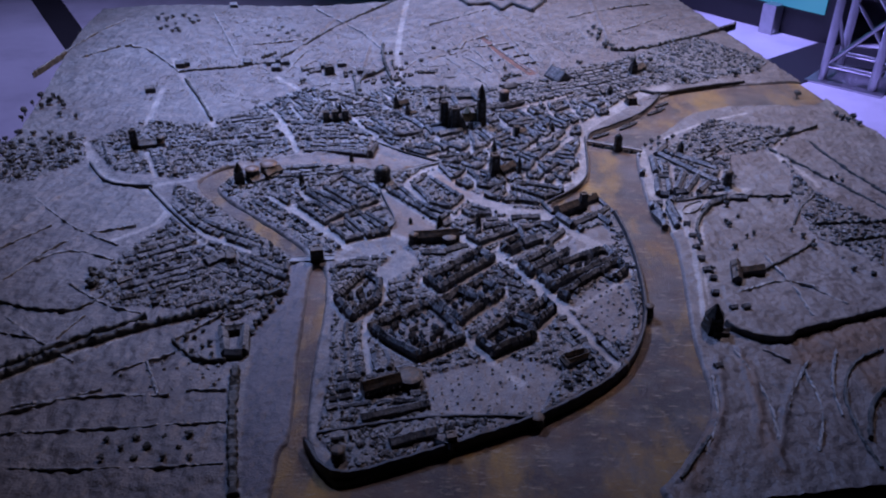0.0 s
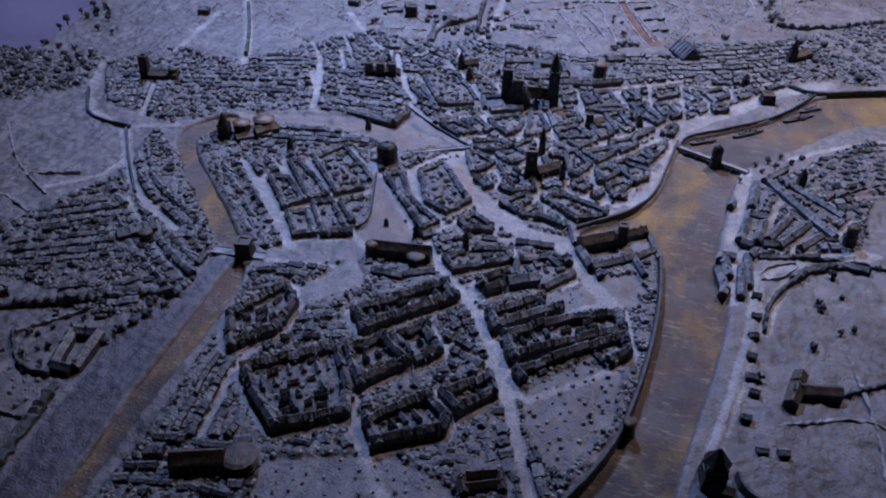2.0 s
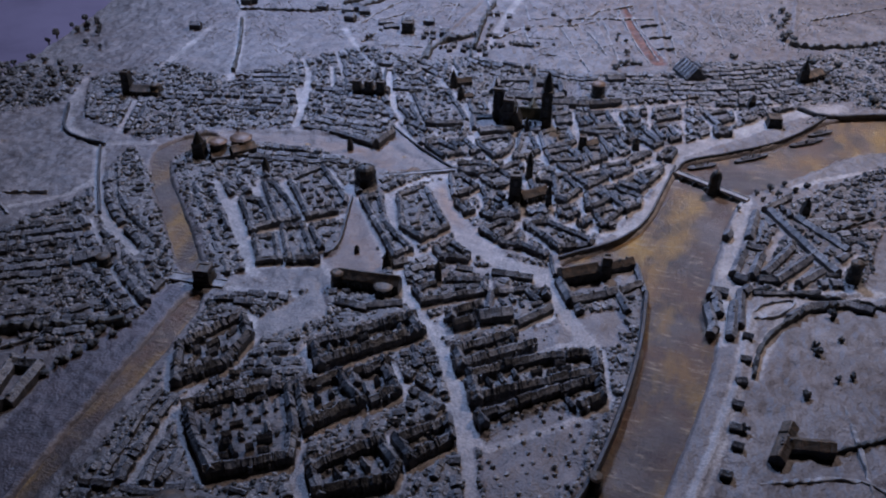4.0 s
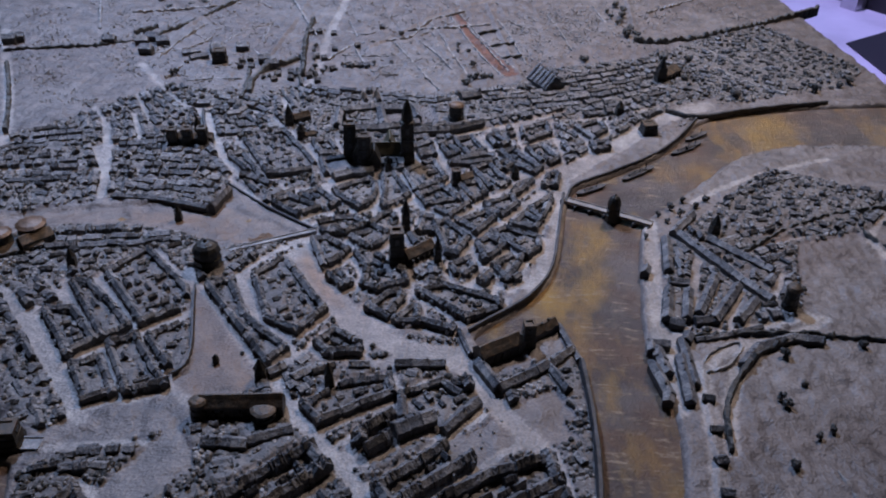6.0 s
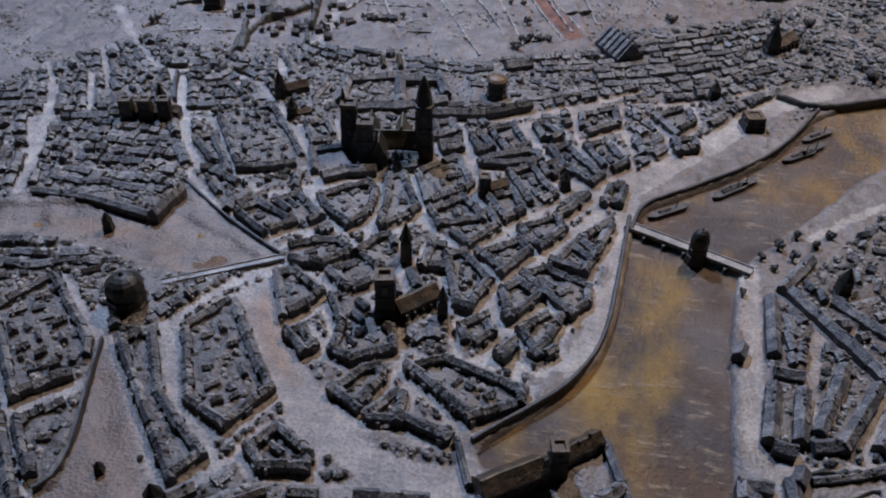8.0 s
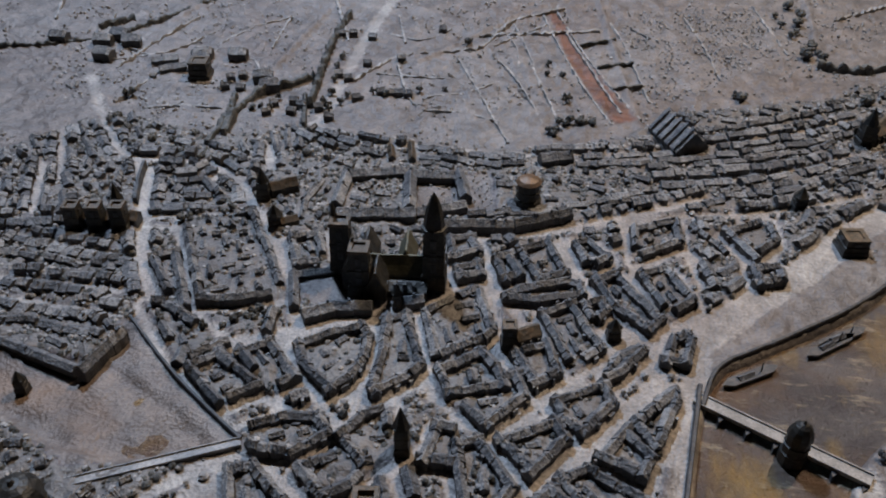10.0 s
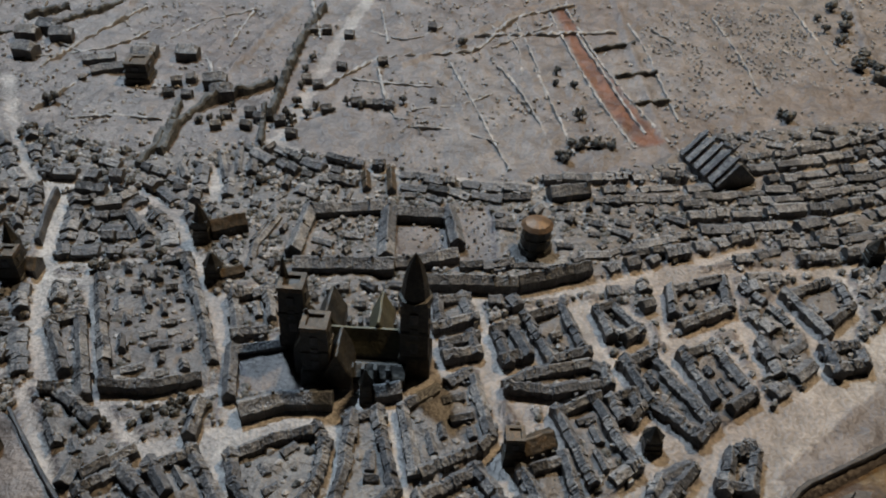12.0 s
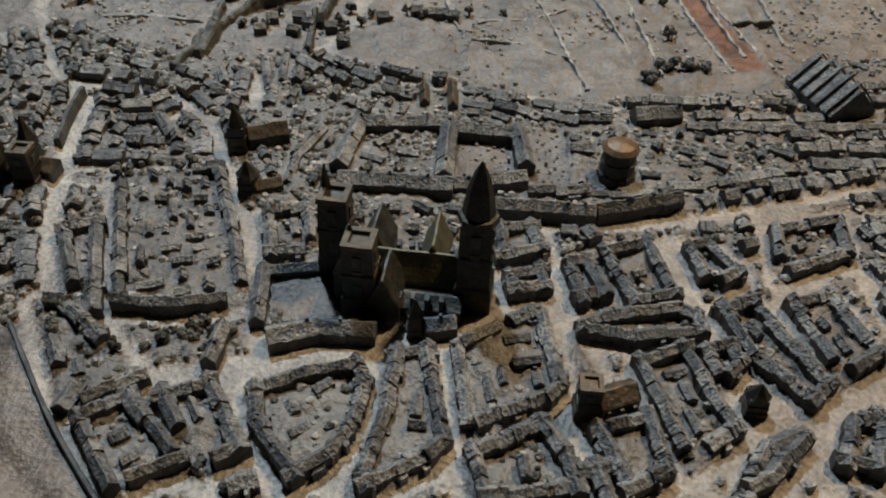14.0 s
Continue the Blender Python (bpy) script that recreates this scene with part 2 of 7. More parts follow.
STREETS.append((0.016, [(0.131, 1.583), (0.257, 1.599)]))
STREETS.append((0.014, [(0.260, 1.632), (0.252, 1.590), (0.284, 1.542), (0.318, 1.505), (0.354, 1.466)]))
STREETS.append((0.013, [(0.077, 1.499), (0.142, 1.441), (0.190, 1.370), (0.222, 1.315), (0.256, 1.241)]))
STREETS.append((0.012, [(0.222, 1.324), (0.273, 1.197), (0.311, 1.117)]))
STREETS.append((0.012, [(0.257, 1.612), (0.305, 1.520), (0.340, 1.470)]))
STREETS.append((0.004, [(0.051, 1.295), (0.120, 1.350), (0.217, 1.315)]))
STREETS.append((0.008, [(0.221, 1.312), (0.285, 1.377), (0.348, 1.423)]))
STREETS.append((0.006, [(-0.087, 1.292), (0.065, 1.368), (0.141, 1.431)]))
STREETS.append((0.006, [(0.098, 1.170), (0.128, 1.198), (0.241, 1.284)]))
STREETS.append((0.008, [(-0.059, 1.300), (-0.092, 1.234), (-0.068, 1.105)]))
STREETS.append((0.005, [(-0.109, 1.054), (-0.044, 1.067), (0.006, 1.067)]))
STREETS.append((0.010, [(0.082, 1.174), (0.133, 1.115), (0.158, 1.084)]))
STREETS.append((0.012, [(0.046, 1.551), (0.077, 1.499)]))
STREETS.append((0.014, [(0.505, 1.920), (0.495, 1.795), (0.483, 1.677), (0.496, 1.661), (0.492, 1.546)]))
STREETS.append((0.008, [(0.559, 1.836), (0.524, 1.691), (0.496, 1.661)]))
STREETS.append((0.005, [(0.578, 1.794), (0.536, 1.692)]))
STREETS.append((0.005, [(0.607, 1.777), (0.572, 1.696)]))
STREETS.append((0.009, [(0.497, 1.665), (0.576, 1.686), (0.680, 1.728)]))
STREETS.append((0.010, [(0.492, 1.546), (0.530, 1.624), (0.584, 1.667), (0.626, 1.677), (0.695, 1.721)]))
STREETS.append((0.006, [(0.667, 1.816), (0.638, 1.751)]))
STREETS.append((0.012, [(0.569, 1.621), (0.546, 1.560), (0.535, 1.492)]))
STREETS.append((0.012, [(0.527, 1.621), (0.519, 1.476), (0.494, 1.324), (0.481, 1.257)]))
STREETS.append((0.006, [(0.886, 2.016), (0.804, 1.916), (0.835, 1.854), (0.856, 1.741)]))
STREETS.append((0.013, [(-0.804, 1.937), (-0.729, 1.785), (-0.660, 1.731), (-0.593, 1.718), (-0.517, 1.613), (-0.441, 1.522), (-0.323, 1.454)]))
STREETS.append((0.010, [(-0.589, 1.718), (-0.507, 1.752)]))
STREETS.append((0.007, [(-0.590, 1.492), (-0.521, 1.552), (-0.521, 1.630)]))
STREETS.append((0.007, [(-0.617, 1.084), (-0.447, 1.212), (-0.254, 1.306)]))
STREETS.append((0.006, [(-0.210, 1.406), (-0.216, 1.281), (-0.250, 1.187)]))
STREETS.append((0.012, [(-0.083, 2.355), (-0.108, 2.658), (-0.102, 3.038), (-0.086, 3.437)]))
STREETS.append((0.012, [(-0.528, 2.044), (-0.607, 2.215), (-0.707, 2.389), (-0.747, 2.475)]))
STREETS.append((0.010, [(-0.698, 2.041), (-0.722, 2.276)]))
STREETS.append((0.011, [(-0.398, 2.139), (-0.342, 2.023), (-0.303, 1.903)]))
STREETS.append((0.008, [(-0.649, 1.891), (-0.592, 1.768)]))
STREETS.append((0.008, [(-0.131, 2.009), (-0.089, 1.979), (-0.049, 1.954), (-0.019, 1.942)]))
STREETS.append((0.007, [(-0.019, 1.942), (0.030, 1.903), (0.045, 1.890)]))
STREETS.append((0.007, [(0.305, 2.133), (0.330, 2.099), (0.355, 2.065)]))
STREETS.append((0.007, [(0.330, 2.120), (0.385, 2.098)]))
STREETS.append((0.006, [(0.247, 2.174), (0.282, 2.104)]))
STREETS.append((0.006, [(0.350, 2.209), (0.391, 2.162)]))
STREETS.append((0.006, [(-0.168, 2.059), (-0.128, 2.010), (-0.118, 1.991)]))
STREETS.append((0.004, [(-0.123, 2.060), (-0.077, 1.994)]))
STREETS.append((0.005, [(-0.122, 2.132), (-0.044, 2.016)]))
STREETS.append((0.004, [(-0.145, 2.040), (-0.050, 2.086)]))
STREETS.append((0.006, [(-0.202, 2.105), (-0.126, 2.131), (-0.079, 2.140)]))
STREETS.append((0.006, [(0.330, 2.372), (0.483, 2.444), (0.590, 2.518)]))
STREETS.append((0.005, [(0.355, 2.237), (0.388, 2.123)]))
STREETS.append((0.005, [(0.423, 2.264), (0.464, 2.171)]))
STREETS.append((0.005, [(0.301, 2.226), (0.346, 2.072)]))
STREETS.append((0.006, [(-0.391, 2.052), (-0.266, 2.092)]))
STREETS.append((0.005, [(-0.322, 1.983), (-0.156, 1.994)]))
STREETS.append((0.005, [(-0.178, 2.094), (-0.076, 2.107)]))
STREETS.append((0.005, [(-0.198, 2.182), (-0.104, 2.218)]))
STREETS.append((0.004, [(-0.130, 2.091), (-0.071, 2.011)]))
STREETS.append((0.006, [(0.250, 2.190), (0.335, 2.233), (0.471, 2.273), (0.572, 2.332)]))
STREETS.append((0.004, [(0.340, 2.304), (0.476, 2.353), (0.569, 2.418)]))
STREETS.append((0.010, [(-0.121, 2.285), (-0.102, 2.233)]))
STREETS.append((0.006, [(-0.095, 2.350), (-0.018, 2.313), (0.045, 2.317)]))
STREETS.append((0.006, [(0.043, 2.325), (0.183, 2.327), (0.330, 2.372)]))
STREETS.append((0.004, [(-0.195, 1.555), (-0.162, 1.589), (-0.077, 1.626)]))
STREETS.append((0.004, [(-0.196, 1.494), (-0.117, 1.522)]))
STREETS.append((0.005, [(-0.363, 1.781), (-0.227, 1.811), (-0.138, 1.834)]))
STREETS.append((0.005, [(-0.067, 1.684), (0.007, 1.601), (0.056, 1.558)]))
STREETS.append((0.005, [(-0.002, 1.755), (0.076, 1.663)]))
STREETS.append((0.005, [(-0.520, 2.049), (-0.394, 2.093)]))
STREETS.append((0.004, [(-0.463, 1.953), (-0.329, 1.977)]))
STREETS.append((0.004, [(-0.351, 2.052), (-0.164, 2.040)]))
STREETS.append((0.004, [(-0.302, 1.957), (-0.145, 1.961)]))
STREETS.append((0.005, [(0.241, 1.856), (0.261, 1.788), (0.251, 1.744)]))
STREETS.append((0.005, [(0.292, 1.709), (0.283, 1.748), (0.321, 1.795), (0.348, 1.845)]))
STREETS.append((0.005, [(0.176, 1.755), (0.220, 1.719)]))
STREETS.append((0.005, [(-0.157, 1.427), (-0.033, 1.449)]))
STREETS.append((0.006, [(0.079, 1.517), (0.138, 1.553), (0.176, 1.561)]))
STREETS.append((0.006, [(0.128, 1.456), (0.191, 1.509), (0.267, 1.554)]))
STREETS.append((0.005, [(0.577, 1.990), (0.670, 2.077), (0.825, 2.162)]))
STREETS.append((0.005, [(0.533, 1.892), (0.587, 1.806), (0.632, 1.750)]))
STREETS.append((0.004, [(-0.727, 1.890), (-0.480, 1.959), (-0.352, 2.002)]))
STREETS.append((0.005, [(-0.442, 1.505), (-0.333, 1.405), (-0.242, 1.350)]))
STREETS.append((0.005, [(-0.528, 1.402), (-0.442, 1.463), (-0.377, 1.506)]))
STREETS.append((0.004, [(-0.518, 1.311), (-0.390, 1.385)]))
STREETS.append((0.005, [(0.543, 1.820), (0.724, 1.914)]))
ZONES = []
ZONES.append((-12, [(-0.561, 2.026), (-0.431, 2.190), (-0.353, 2.314), (-0.189, 2.287), (-0.092, 2.339), (0.152, 2.329), (0.297, 2.395), (0.357, 2.479), (0.562, 2.568), (0.612, 2.624), (0.810, 2.509), (0.743, 2.426), (0.594, 2.339), (0.522, 2.188), (0.414, 2.091), (0.376, 2.022), (0.348, 1.833), (0.303, 1.735), (0.246, 1.655), (0.152, 1.661), (0.088, 1.722), (0.036, 1.824), (-0.130, 1.966), (-0.135, 1.893), (-0.283, 1.899), (-0.414, 1.868)]))
ZONES.append((-5, [(-0.801, 1.947), (-0.707, 2.077), (-0.528, 2.044), (-0.394, 2.159), (-0.305, 2.263), (-0.258, 1.914), (-0.428, 1.840), (-0.522, 1.760), (-0.600, 1.773), (-0.691, 1.786)]))
ZONES.append((28, [(-0.439, 1.708), (-0.419, 1.773), (-0.306, 1.825), (-0.172, 1.830), (-0.093, 1.796), (0.020, 1.820), (0.101, 1.694), (0.153, 1.638), (0.243, 1.636), (0.259, 1.597), (-0.058, 1.552), (-0.065, 1.534), (-0.170, 1.451), (-0.204, 1.454), (-0.326, 1.583)]))
ZONES.append((12, [(-0.164, 1.407), (-0.027, 1.469), (0.093, 1.603), (0.284, 1.571), (0.392, 1.643), (0.402, 1.454), (0.384, 1.288), (0.329, 1.150), (0.274, 1.083), (0.184, 1.021), (0.055, 0.963), (-0.078, 0.906), (-0.131, 0.972), (-0.127, 1.066), (-0.140, 1.250)]))
ZONES.append((20, [(-0.539, 1.733), (-0.432, 1.644), (-0.241, 1.435), (-0.229, 1.332), (-0.257, 1.272), (-0.314, 1.232), (-0.390, 1.271), (-0.516, 1.278), (-0.579, 1.346), (-0.536, 1.493), (-0.498, 1.548)]))
ZONES.append((-20, [(0.521, 1.864), (0.712, 2.114), (0.903, 2.045), (0.861, 1.965), (0.703, 1.889), (0.672, 1.738), (0.630, 1.680), (0.535, 1.678), (0.500, 1.709)]))
ZONES.append((-25, [(0.757, 1.980), (0.846, 1.885), (0.780, 1.700), (0.761, 1.522), (0.809, 1.480), (0.847, 1.420), (0.922, 1.568), (0.834, 1.714), (0.813, 1.941)]))
ZONES.append((0, [(-1.071, 1.949), (-0.823, 1.970), (-0.775, 1.843), (-0.848, 1.742), (-0.980, 1.712)]))
ZONES.append((-15, [(0.644, 2.647), (0.866, 2.828), (0.906, 2.768), (1.024, 2.574), (0.940, 2.471), (0.717, 2.371), (0.614, 2.416)]))
TAN = []
TAN.append(([(-0.095, 1.701), (-0.075, 1.683), (0.031, 1.546), (0.022, 1.520), (-0.033, 1.514), (-0.063, 1.534), (-0.050, 1.553), (-0.084, 1.662)], 0.45))
TAN.append(([(-0.129, 1.950), (0.031, 1.845), (0.020, 1.829), (-0.064, 1.863), (-0.136, 1.891)], 0.25))
TAN.append(([(-0.433, 1.830), (-0.382, 1.858), (-0.246, 1.896), (-0.132, 1.901), (-0.112, 1.908), (0.018, 1.846), (0.005, 1.819), (-0.095, 1.802), (-0.173, 1.834), (-0.310, 1.833), (-0.412, 1.793)], 0.35))
TAN.append(([(0.022, 1.770), (0.033, 1.794), (0.097, 1.685), (0.067, 1.701)], 0.8))
TAN.append(([(-0.277, 1.885), (-0.180, 1.883), (-0.098, 1.872), (-0.058, 1.844), (-0.093, 1.815), (-0.162, 1.838), (-0.244, 1.848)], 0.6))
TAN.append(([(0.601, 1.197), (0.782, 1.261), (0.681, 1.038), (0.668, 1.140), (0.576, 1.126)], 0.7))
TAN.append(([(0.506, 1.166), (0.515, 1.139), (0.499, 1.001), (0.494, 0.906), (0.479, 0.906), (0.480, 0.990)], 0.8))
TAN.append(([(0.402, 0.978), (0.445, 1.060), (0.446, 1.035), (0.405, 0.946), (0.371, 0.876), (0.340, 0.867)], 0.7))
TAN.append(([(0.672, 1.921), (0.704, 1.938), (0.672, 1.838), (0.657, 1.859)], 0.6))
TAN.append(([(0.634, 2.218), (1.014, 2.354), (1.029, 2.310), (0.645, 2.139)], 0.3))
CROPS = []
CROPS.append(([(0.259, 2.805), (0.482, 2.870), (0.516, 2.686), (0.363, 2.515), (0.321, 2.571)], 28, 0.0095, 0.0021))
CROPS.append(([(-0.466, 1.108), (-0.364, 1.143), (-0.288, 1.116), (-0.276, 1.064), (-0.397, 1.051)], 10, 0.02, 0.003))
CROPS.append(([(0.259, 1.280), (0.307, 1.352), (0.363, 1.355), (0.367, 1.282), (0.328, 1.187), (0.287, 1.203)], 35, 0.016, 0.003))
CROPS.append(([(0.022, 1.093), (0.139, 1.141), (0.219, 1.115), (0.177, 1.027), (0.092, 1.020), (0.031, 1.022)], 20, 0.018, 0.0022))
CROPS.append(([(-0.363, 1.132), (-0.348, 1.170), (-0.300, 1.112), (-0.309, 1.070)], 20, 0.016, 0.003))
CROPS.append(([(0.747, 2.597), (0.844, 2.609), (0.837, 2.539), (0.761, 2.516)], -10, 0.022, 0.004))
CROPS.append(([(0.073, 2.237), (0.112, 2.259), (0.125, 2.203), (0.101, 2.179)], -20, 0.009, 0.0016))
CROPS.append(([(0.130, 2.270), (0.154, 2.283), (0.170, 2.210), (0.150, 2.200)], -20, 0.008, 0.0014))
CROPS.append(([(0.250, 1.476), (0.300, 1.512), (0.311, 1.488), (0.263, 1.448)], 12, 0.014, 0.002))
CROPS.append(([(-0.225, 2.512), (-0.186, 2.573), (-0.138, 2.474), (-0.199, 2.429)], 75, 0.012, 0.0012))
CROPS.append(([(0.005, 2.418), (0.071, 2.449), (0.158, 2.366), (0.060, 2.351)], 15, 0.016, 0.0016))
RIDGES = []
RIDGES.append(([(-0.095, 3.111), (-0.195, 2.835), (-0.199, 2.447)], 0.005, 0.004))
RIDGES.append(([(-0.381, 2.830), (-0.244, 2.965), (-0.131, 3.038)], 0.005, 0.004))
RIDGES.append(([(-0.004, 2.552), (0.121, 2.780), (0.236, 2.877)], 0.005, 0.004))
RIDGES.append(([(0.234, 2.845), (0.322, 2.410)], 0.005, 0.004))
RIDGES.append(([(0.579, 3.285), (0.571, 2.731)], 0.005, 0.004))
RIDGES.append(([(0.393, 3.124), (0.579, 3.285)], 0.005, 0.004))
RIDGES.append(([(-0.089, 2.969), (0.124, 2.907), (0.328, 2.847)], 0.005, 0.004))
RIDGES.append(([(0.515, 1.125), (0.495, 1.012), (0.493, 0.916)], 0.005, 0.004))
RIDGES.append(([(0.510, 1.167), (0.498, 1.073), (0.484, 0.990)], 0.005, 0.004))
RIDGES.append(([(0.598, 1.139), (0.536, 1.036), (0.497, 0.947)], 0.005, 0.004))
RIDGES.append(([(0.761, 1.522), (0.769, 1.459), (0.829, 1.364)], 0.005, 0.004))
RIDGES.append(([(0.527, 1.621), (0.519, 1.476), (0.481, 1.257)], 0.005, 0.004))
RIDGES.append(([(0.467, 1.138), (0.446, 1.035), (0.405, 0.946)], 0.005, 0.004))
RIDGES.append(([(-0.329, 3.033), (-0.419, 2.596)], 0.005, 0.004))
RIDGES.append(([(-0.810, 1.500), (-0.767, 1.664), (-0.696, 1.800)], 0.005, 0.004))

# outlines of house blocks that stand round yards
BLOCKS = []
BLOCKS.append([(-0.048, 1.908), (-0.027, 1.938), (0.028, 1.903), (-0.003, 1.873)])
BLOCKS.append([(-0.128, 1.983), (-0.102, 1.986), (-0.061, 1.967), (-0.021, 1.944), (-0.053, 1.908)])
BLOCKS.append([(-0.015, 1.937), (0.013, 1.959), (0.054, 1.92), (0.033, 1.896)])
BLOCKS.append([(0.032, 1.957), (0.058, 1.981), (0.086, 1.997), (0.099, 1.984), (0.104, 1.952), (0.098, 1.927), (0.083, 1.907), (0.046, 1.933)])
BLOCKS.append([(0.099, 2.008), (0.124, 2.02), (0.136, 1.991), (0.154, 1.957), (0.147, 1.942), (0.119, 1.912), (0.111, 1.921), (0.109, 1.962)])
BLOCKS.append([(0.132, 2.024), (0.177, 2.08), (0.206, 2.014), (0.199, 1.999), (0.157, 1.962)])
BLOCKS.append([(0.16, 1.955), (0.196, 1.99), (0.215, 1.973), (0.228, 1.948), (0.178, 1.925)])
BLOCKS.append([(0.221, 1.989), (0.254, 2.013), (0.27, 1.973), (0.248, 1.951)])
BLOCKS.append([(0.2, 2.065), (0.213, 2.079), (0.259, 2.102), (0.275, 2.099), (0.281, 2.081), (0.24, 2.06), (0.203, 2.057)])
BLOCKS.append([(0.202, 2.137), (0.236, 2.161), (0.262, 2.108), (0.231, 2.09)])
BLOCKS.append([(0.181, 2.118), (0.199, 2.133), (0.22, 2.097), (0.199, 2.082)])
BLOCKS.append([(0.237, 2.047), (0.268, 2.071), (0.288, 2.037), (0.304, 2.012), (0.275, 1.978)])
BLOCKS.append([(0.273, 2.066), (0.293, 2.082), (0.305, 2.065), (0.29, 2.038)])
BLOCKS.append([(0.281, 2.107), (0.305, 2.125), (0.354, 2.063), (0.341, 2.042), (0.303, 2.069)])
BLOCKS.append([(0.324, 2.127), (0.355, 2.148), (0.383, 2.096), (0.357, 2.064)])
BLOCKS.append([(0.302, 1.983), (0.311, 2.008), (0.337, 2.033), (0.34, 2.018), (0.319, 1.982), (0.308, 1.973)])
BLOCKS.append([(0.35, 2.006), (0.356, 2.039), (0.372, 2.052), (0.381, 2.043), (0.376, 2.007)])
BLOCKS.append([(0.257, 2.162), (0.274, 2.174), (0.301, 2.144), (0.277, 2.116)])
BLOCKS.append([(0.13, 2.141), (0.157, 2.154), (0.172, 2.124), (0.141, 2.104)])
BLOCKS.append([(0.147, 2.095), (0.172, 2.112), (0.181, 2.089), (0.156, 2.075)])
BLOCKS.append([(-0.155, 2.114), (-0.083, 2.146), (-0.048, 2.097), (0.004, 2.02), (-0.039, 1.996), (-0.076, 1.989)])
BLOCKS.append([(-0.154, 2.042), (-0.129, 2.06), (-0.078, 1.983), (-0.093, 1.973)])
BLOCKS.append([(0.315, 2.203), (0.366, 2.233), (0.371, 2.188), (0.32, 2.146)])
BLOCKS.append([(0.409, 2.22), (0.461, 2.258), (0.468, 2.214), (0.438, 2.174)])
BLOCKS.append([(0.432, 2.162), (0.469, 2.179), (0.468, 2.146), (0.439, 2.132)])
BLOCKS.append([(-0.031, 2.105), (-0.0, 2.125), (0.026, 2.074), (-0.006, 2.058)])
BLOCKS.append([(0.113, 1.893), (0.136, 1.91), (0.154, 1.859), (0.13, 1.84), (0.101, 1.867)])
BLOCKS.append([(0.02, 1.855), (0.055, 1.881), (0.086, 1.888), (0.1, 1.867), (0.078, 1.838), (0.043, 1.837)])
BLOCKS.append([(0.081, 1.829), (0.113, 1.862), (0.142, 1.853), (0.13, 1.821), (0.11, 1.805)])
BLOCKS.append([(0.029, 1.819), (0.051, 1.831), (0.09, 1.801), (0.079, 1.776), (0.059, 1.751)])
BLOCKS.append([(0.093, 1.795), (0.111, 1.809), (0.17, 1.764), (0.176, 1.737), (0.138, 1.714), (0.114, 1.724), (0.114, 1.759)])
BLOCKS.append([(0.067, 1.738), (0.083, 1.753), (0.106, 1.728), (0.092, 1.715)])
BLOCKS.append([(0.166, 1.936), (0.233, 1.971), (0.246, 1.94), (0.217, 1.898)])
BLOCKS.append([(0.262, 1.943), (0.305, 1.973), (0.318, 1.95), (0.292, 1.908), (0.272, 1.921)])
BLOCKS.append([(0.223, 1.892), (0.269, 1.924), (0.284, 1.904), (0.259, 1.86)])
BLOCKS.append([(0.191, 1.881), (0.213, 1.893), (0.25, 1.85), (0.234, 1.801), (0.216, 1.804)])
BLOCKS.append([(0.255, 1.837), (0.274, 1.86), (0.301, 1.837), (0.28, 1.804), (0.267, 1.796)])
BLOCKS.append([(0.223, 1.781), (0.247, 1.804), (0.263, 1.777), (0.237, 1.741)])
BLOCKS.append([(0.273, 1.865), (0.297, 1.884), (0.347, 1.861), (0.348, 1.835), (0.329, 1.811)])
BLOCKS.append([(0.301, 1.889), (0.323, 1.929), (0.349, 1.902), (0.342, 1.877)])
BLOCKS.append([(0.326, 1.933), (0.364, 1.987), (0.368, 1.964), (0.35, 1.902)])
BLOCKS.append([(0.278, 1.786), (0.303, 1.814), (0.326, 1.818), (0.315, 1.781), (0.3, 1.751)])
BLOCKS.append([(0.262, 1.752), (0.275, 1.771), (0.285, 1.762), (0.274, 1.743)])
BLOCKS.append([(0.174, 1.901), (0.212, 1.897), (0.198, 1.857), (0.17, 1.855)])
BLOCKS.append([(-0.08, 1.7), (-0.051, 1.725), (-0.009, 1.65), (0.054, 1.596), (0.033, 1.565)])
BLOCKS.append([(-0.028, 1.728), (0.004, 1.782), (0.084, 1.671), (0.056, 1.622), (0.012, 1.644)])
BLOCKS.append([(0.078, 1.608), (0.098, 1.64), (0.136, 1.615), (0.138, 1.596), (0.098, 1.589)])
BLOCKS.append([(0.085, 1.508), (0.127, 1.55), (0.176, 1.563), (0.186, 1.535), (0.111, 1.481)])
BLOCKS.append([(0.186, 1.535), (0.232, 1.564), (0.268, 1.538), (0.272, 1.521), (0.226, 1.485), (0.192, 1.501)])
BLOCKS.append([(-0.259, 1.699), (-0.221, 1.694), (-0.154, 1.632), (-0.138, 1.612), (-0.167, 1.586)])
BLOCKS.append([(-0.157, 1.579), (-0.128, 1.604), (-0.062, 1.523), (-0.105, 1.503)])
BLOCKS.append([(-0.266, 1.638), (-0.222, 1.643), (-0.167, 1.586), (-0.193, 1.554)])
BLOCKS.append([(-0.184, 1.543), (-0.152, 1.563), (-0.112, 1.506), (-0.143, 1.488)])
BLOCKS.append([(-0.218, 1.715), (-0.181, 1.777), (-0.099, 1.698), (-0.084, 1.66), (-0.131, 1.617)])
BLOCKS.append([(-0.118, 1.596), (-0.077, 1.642), (-0.042, 1.552), (-0.07, 1.541)])
BLOCKS.append([(0.127, 1.68), (0.15, 1.712), (0.173, 1.723), (0.175, 1.703), (0.158, 1.661)])
BLOCKS.append([(0.163, 1.659), (0.185, 1.692), (0.197, 1.688), (0.199, 1.656), (0.172, 1.653)])
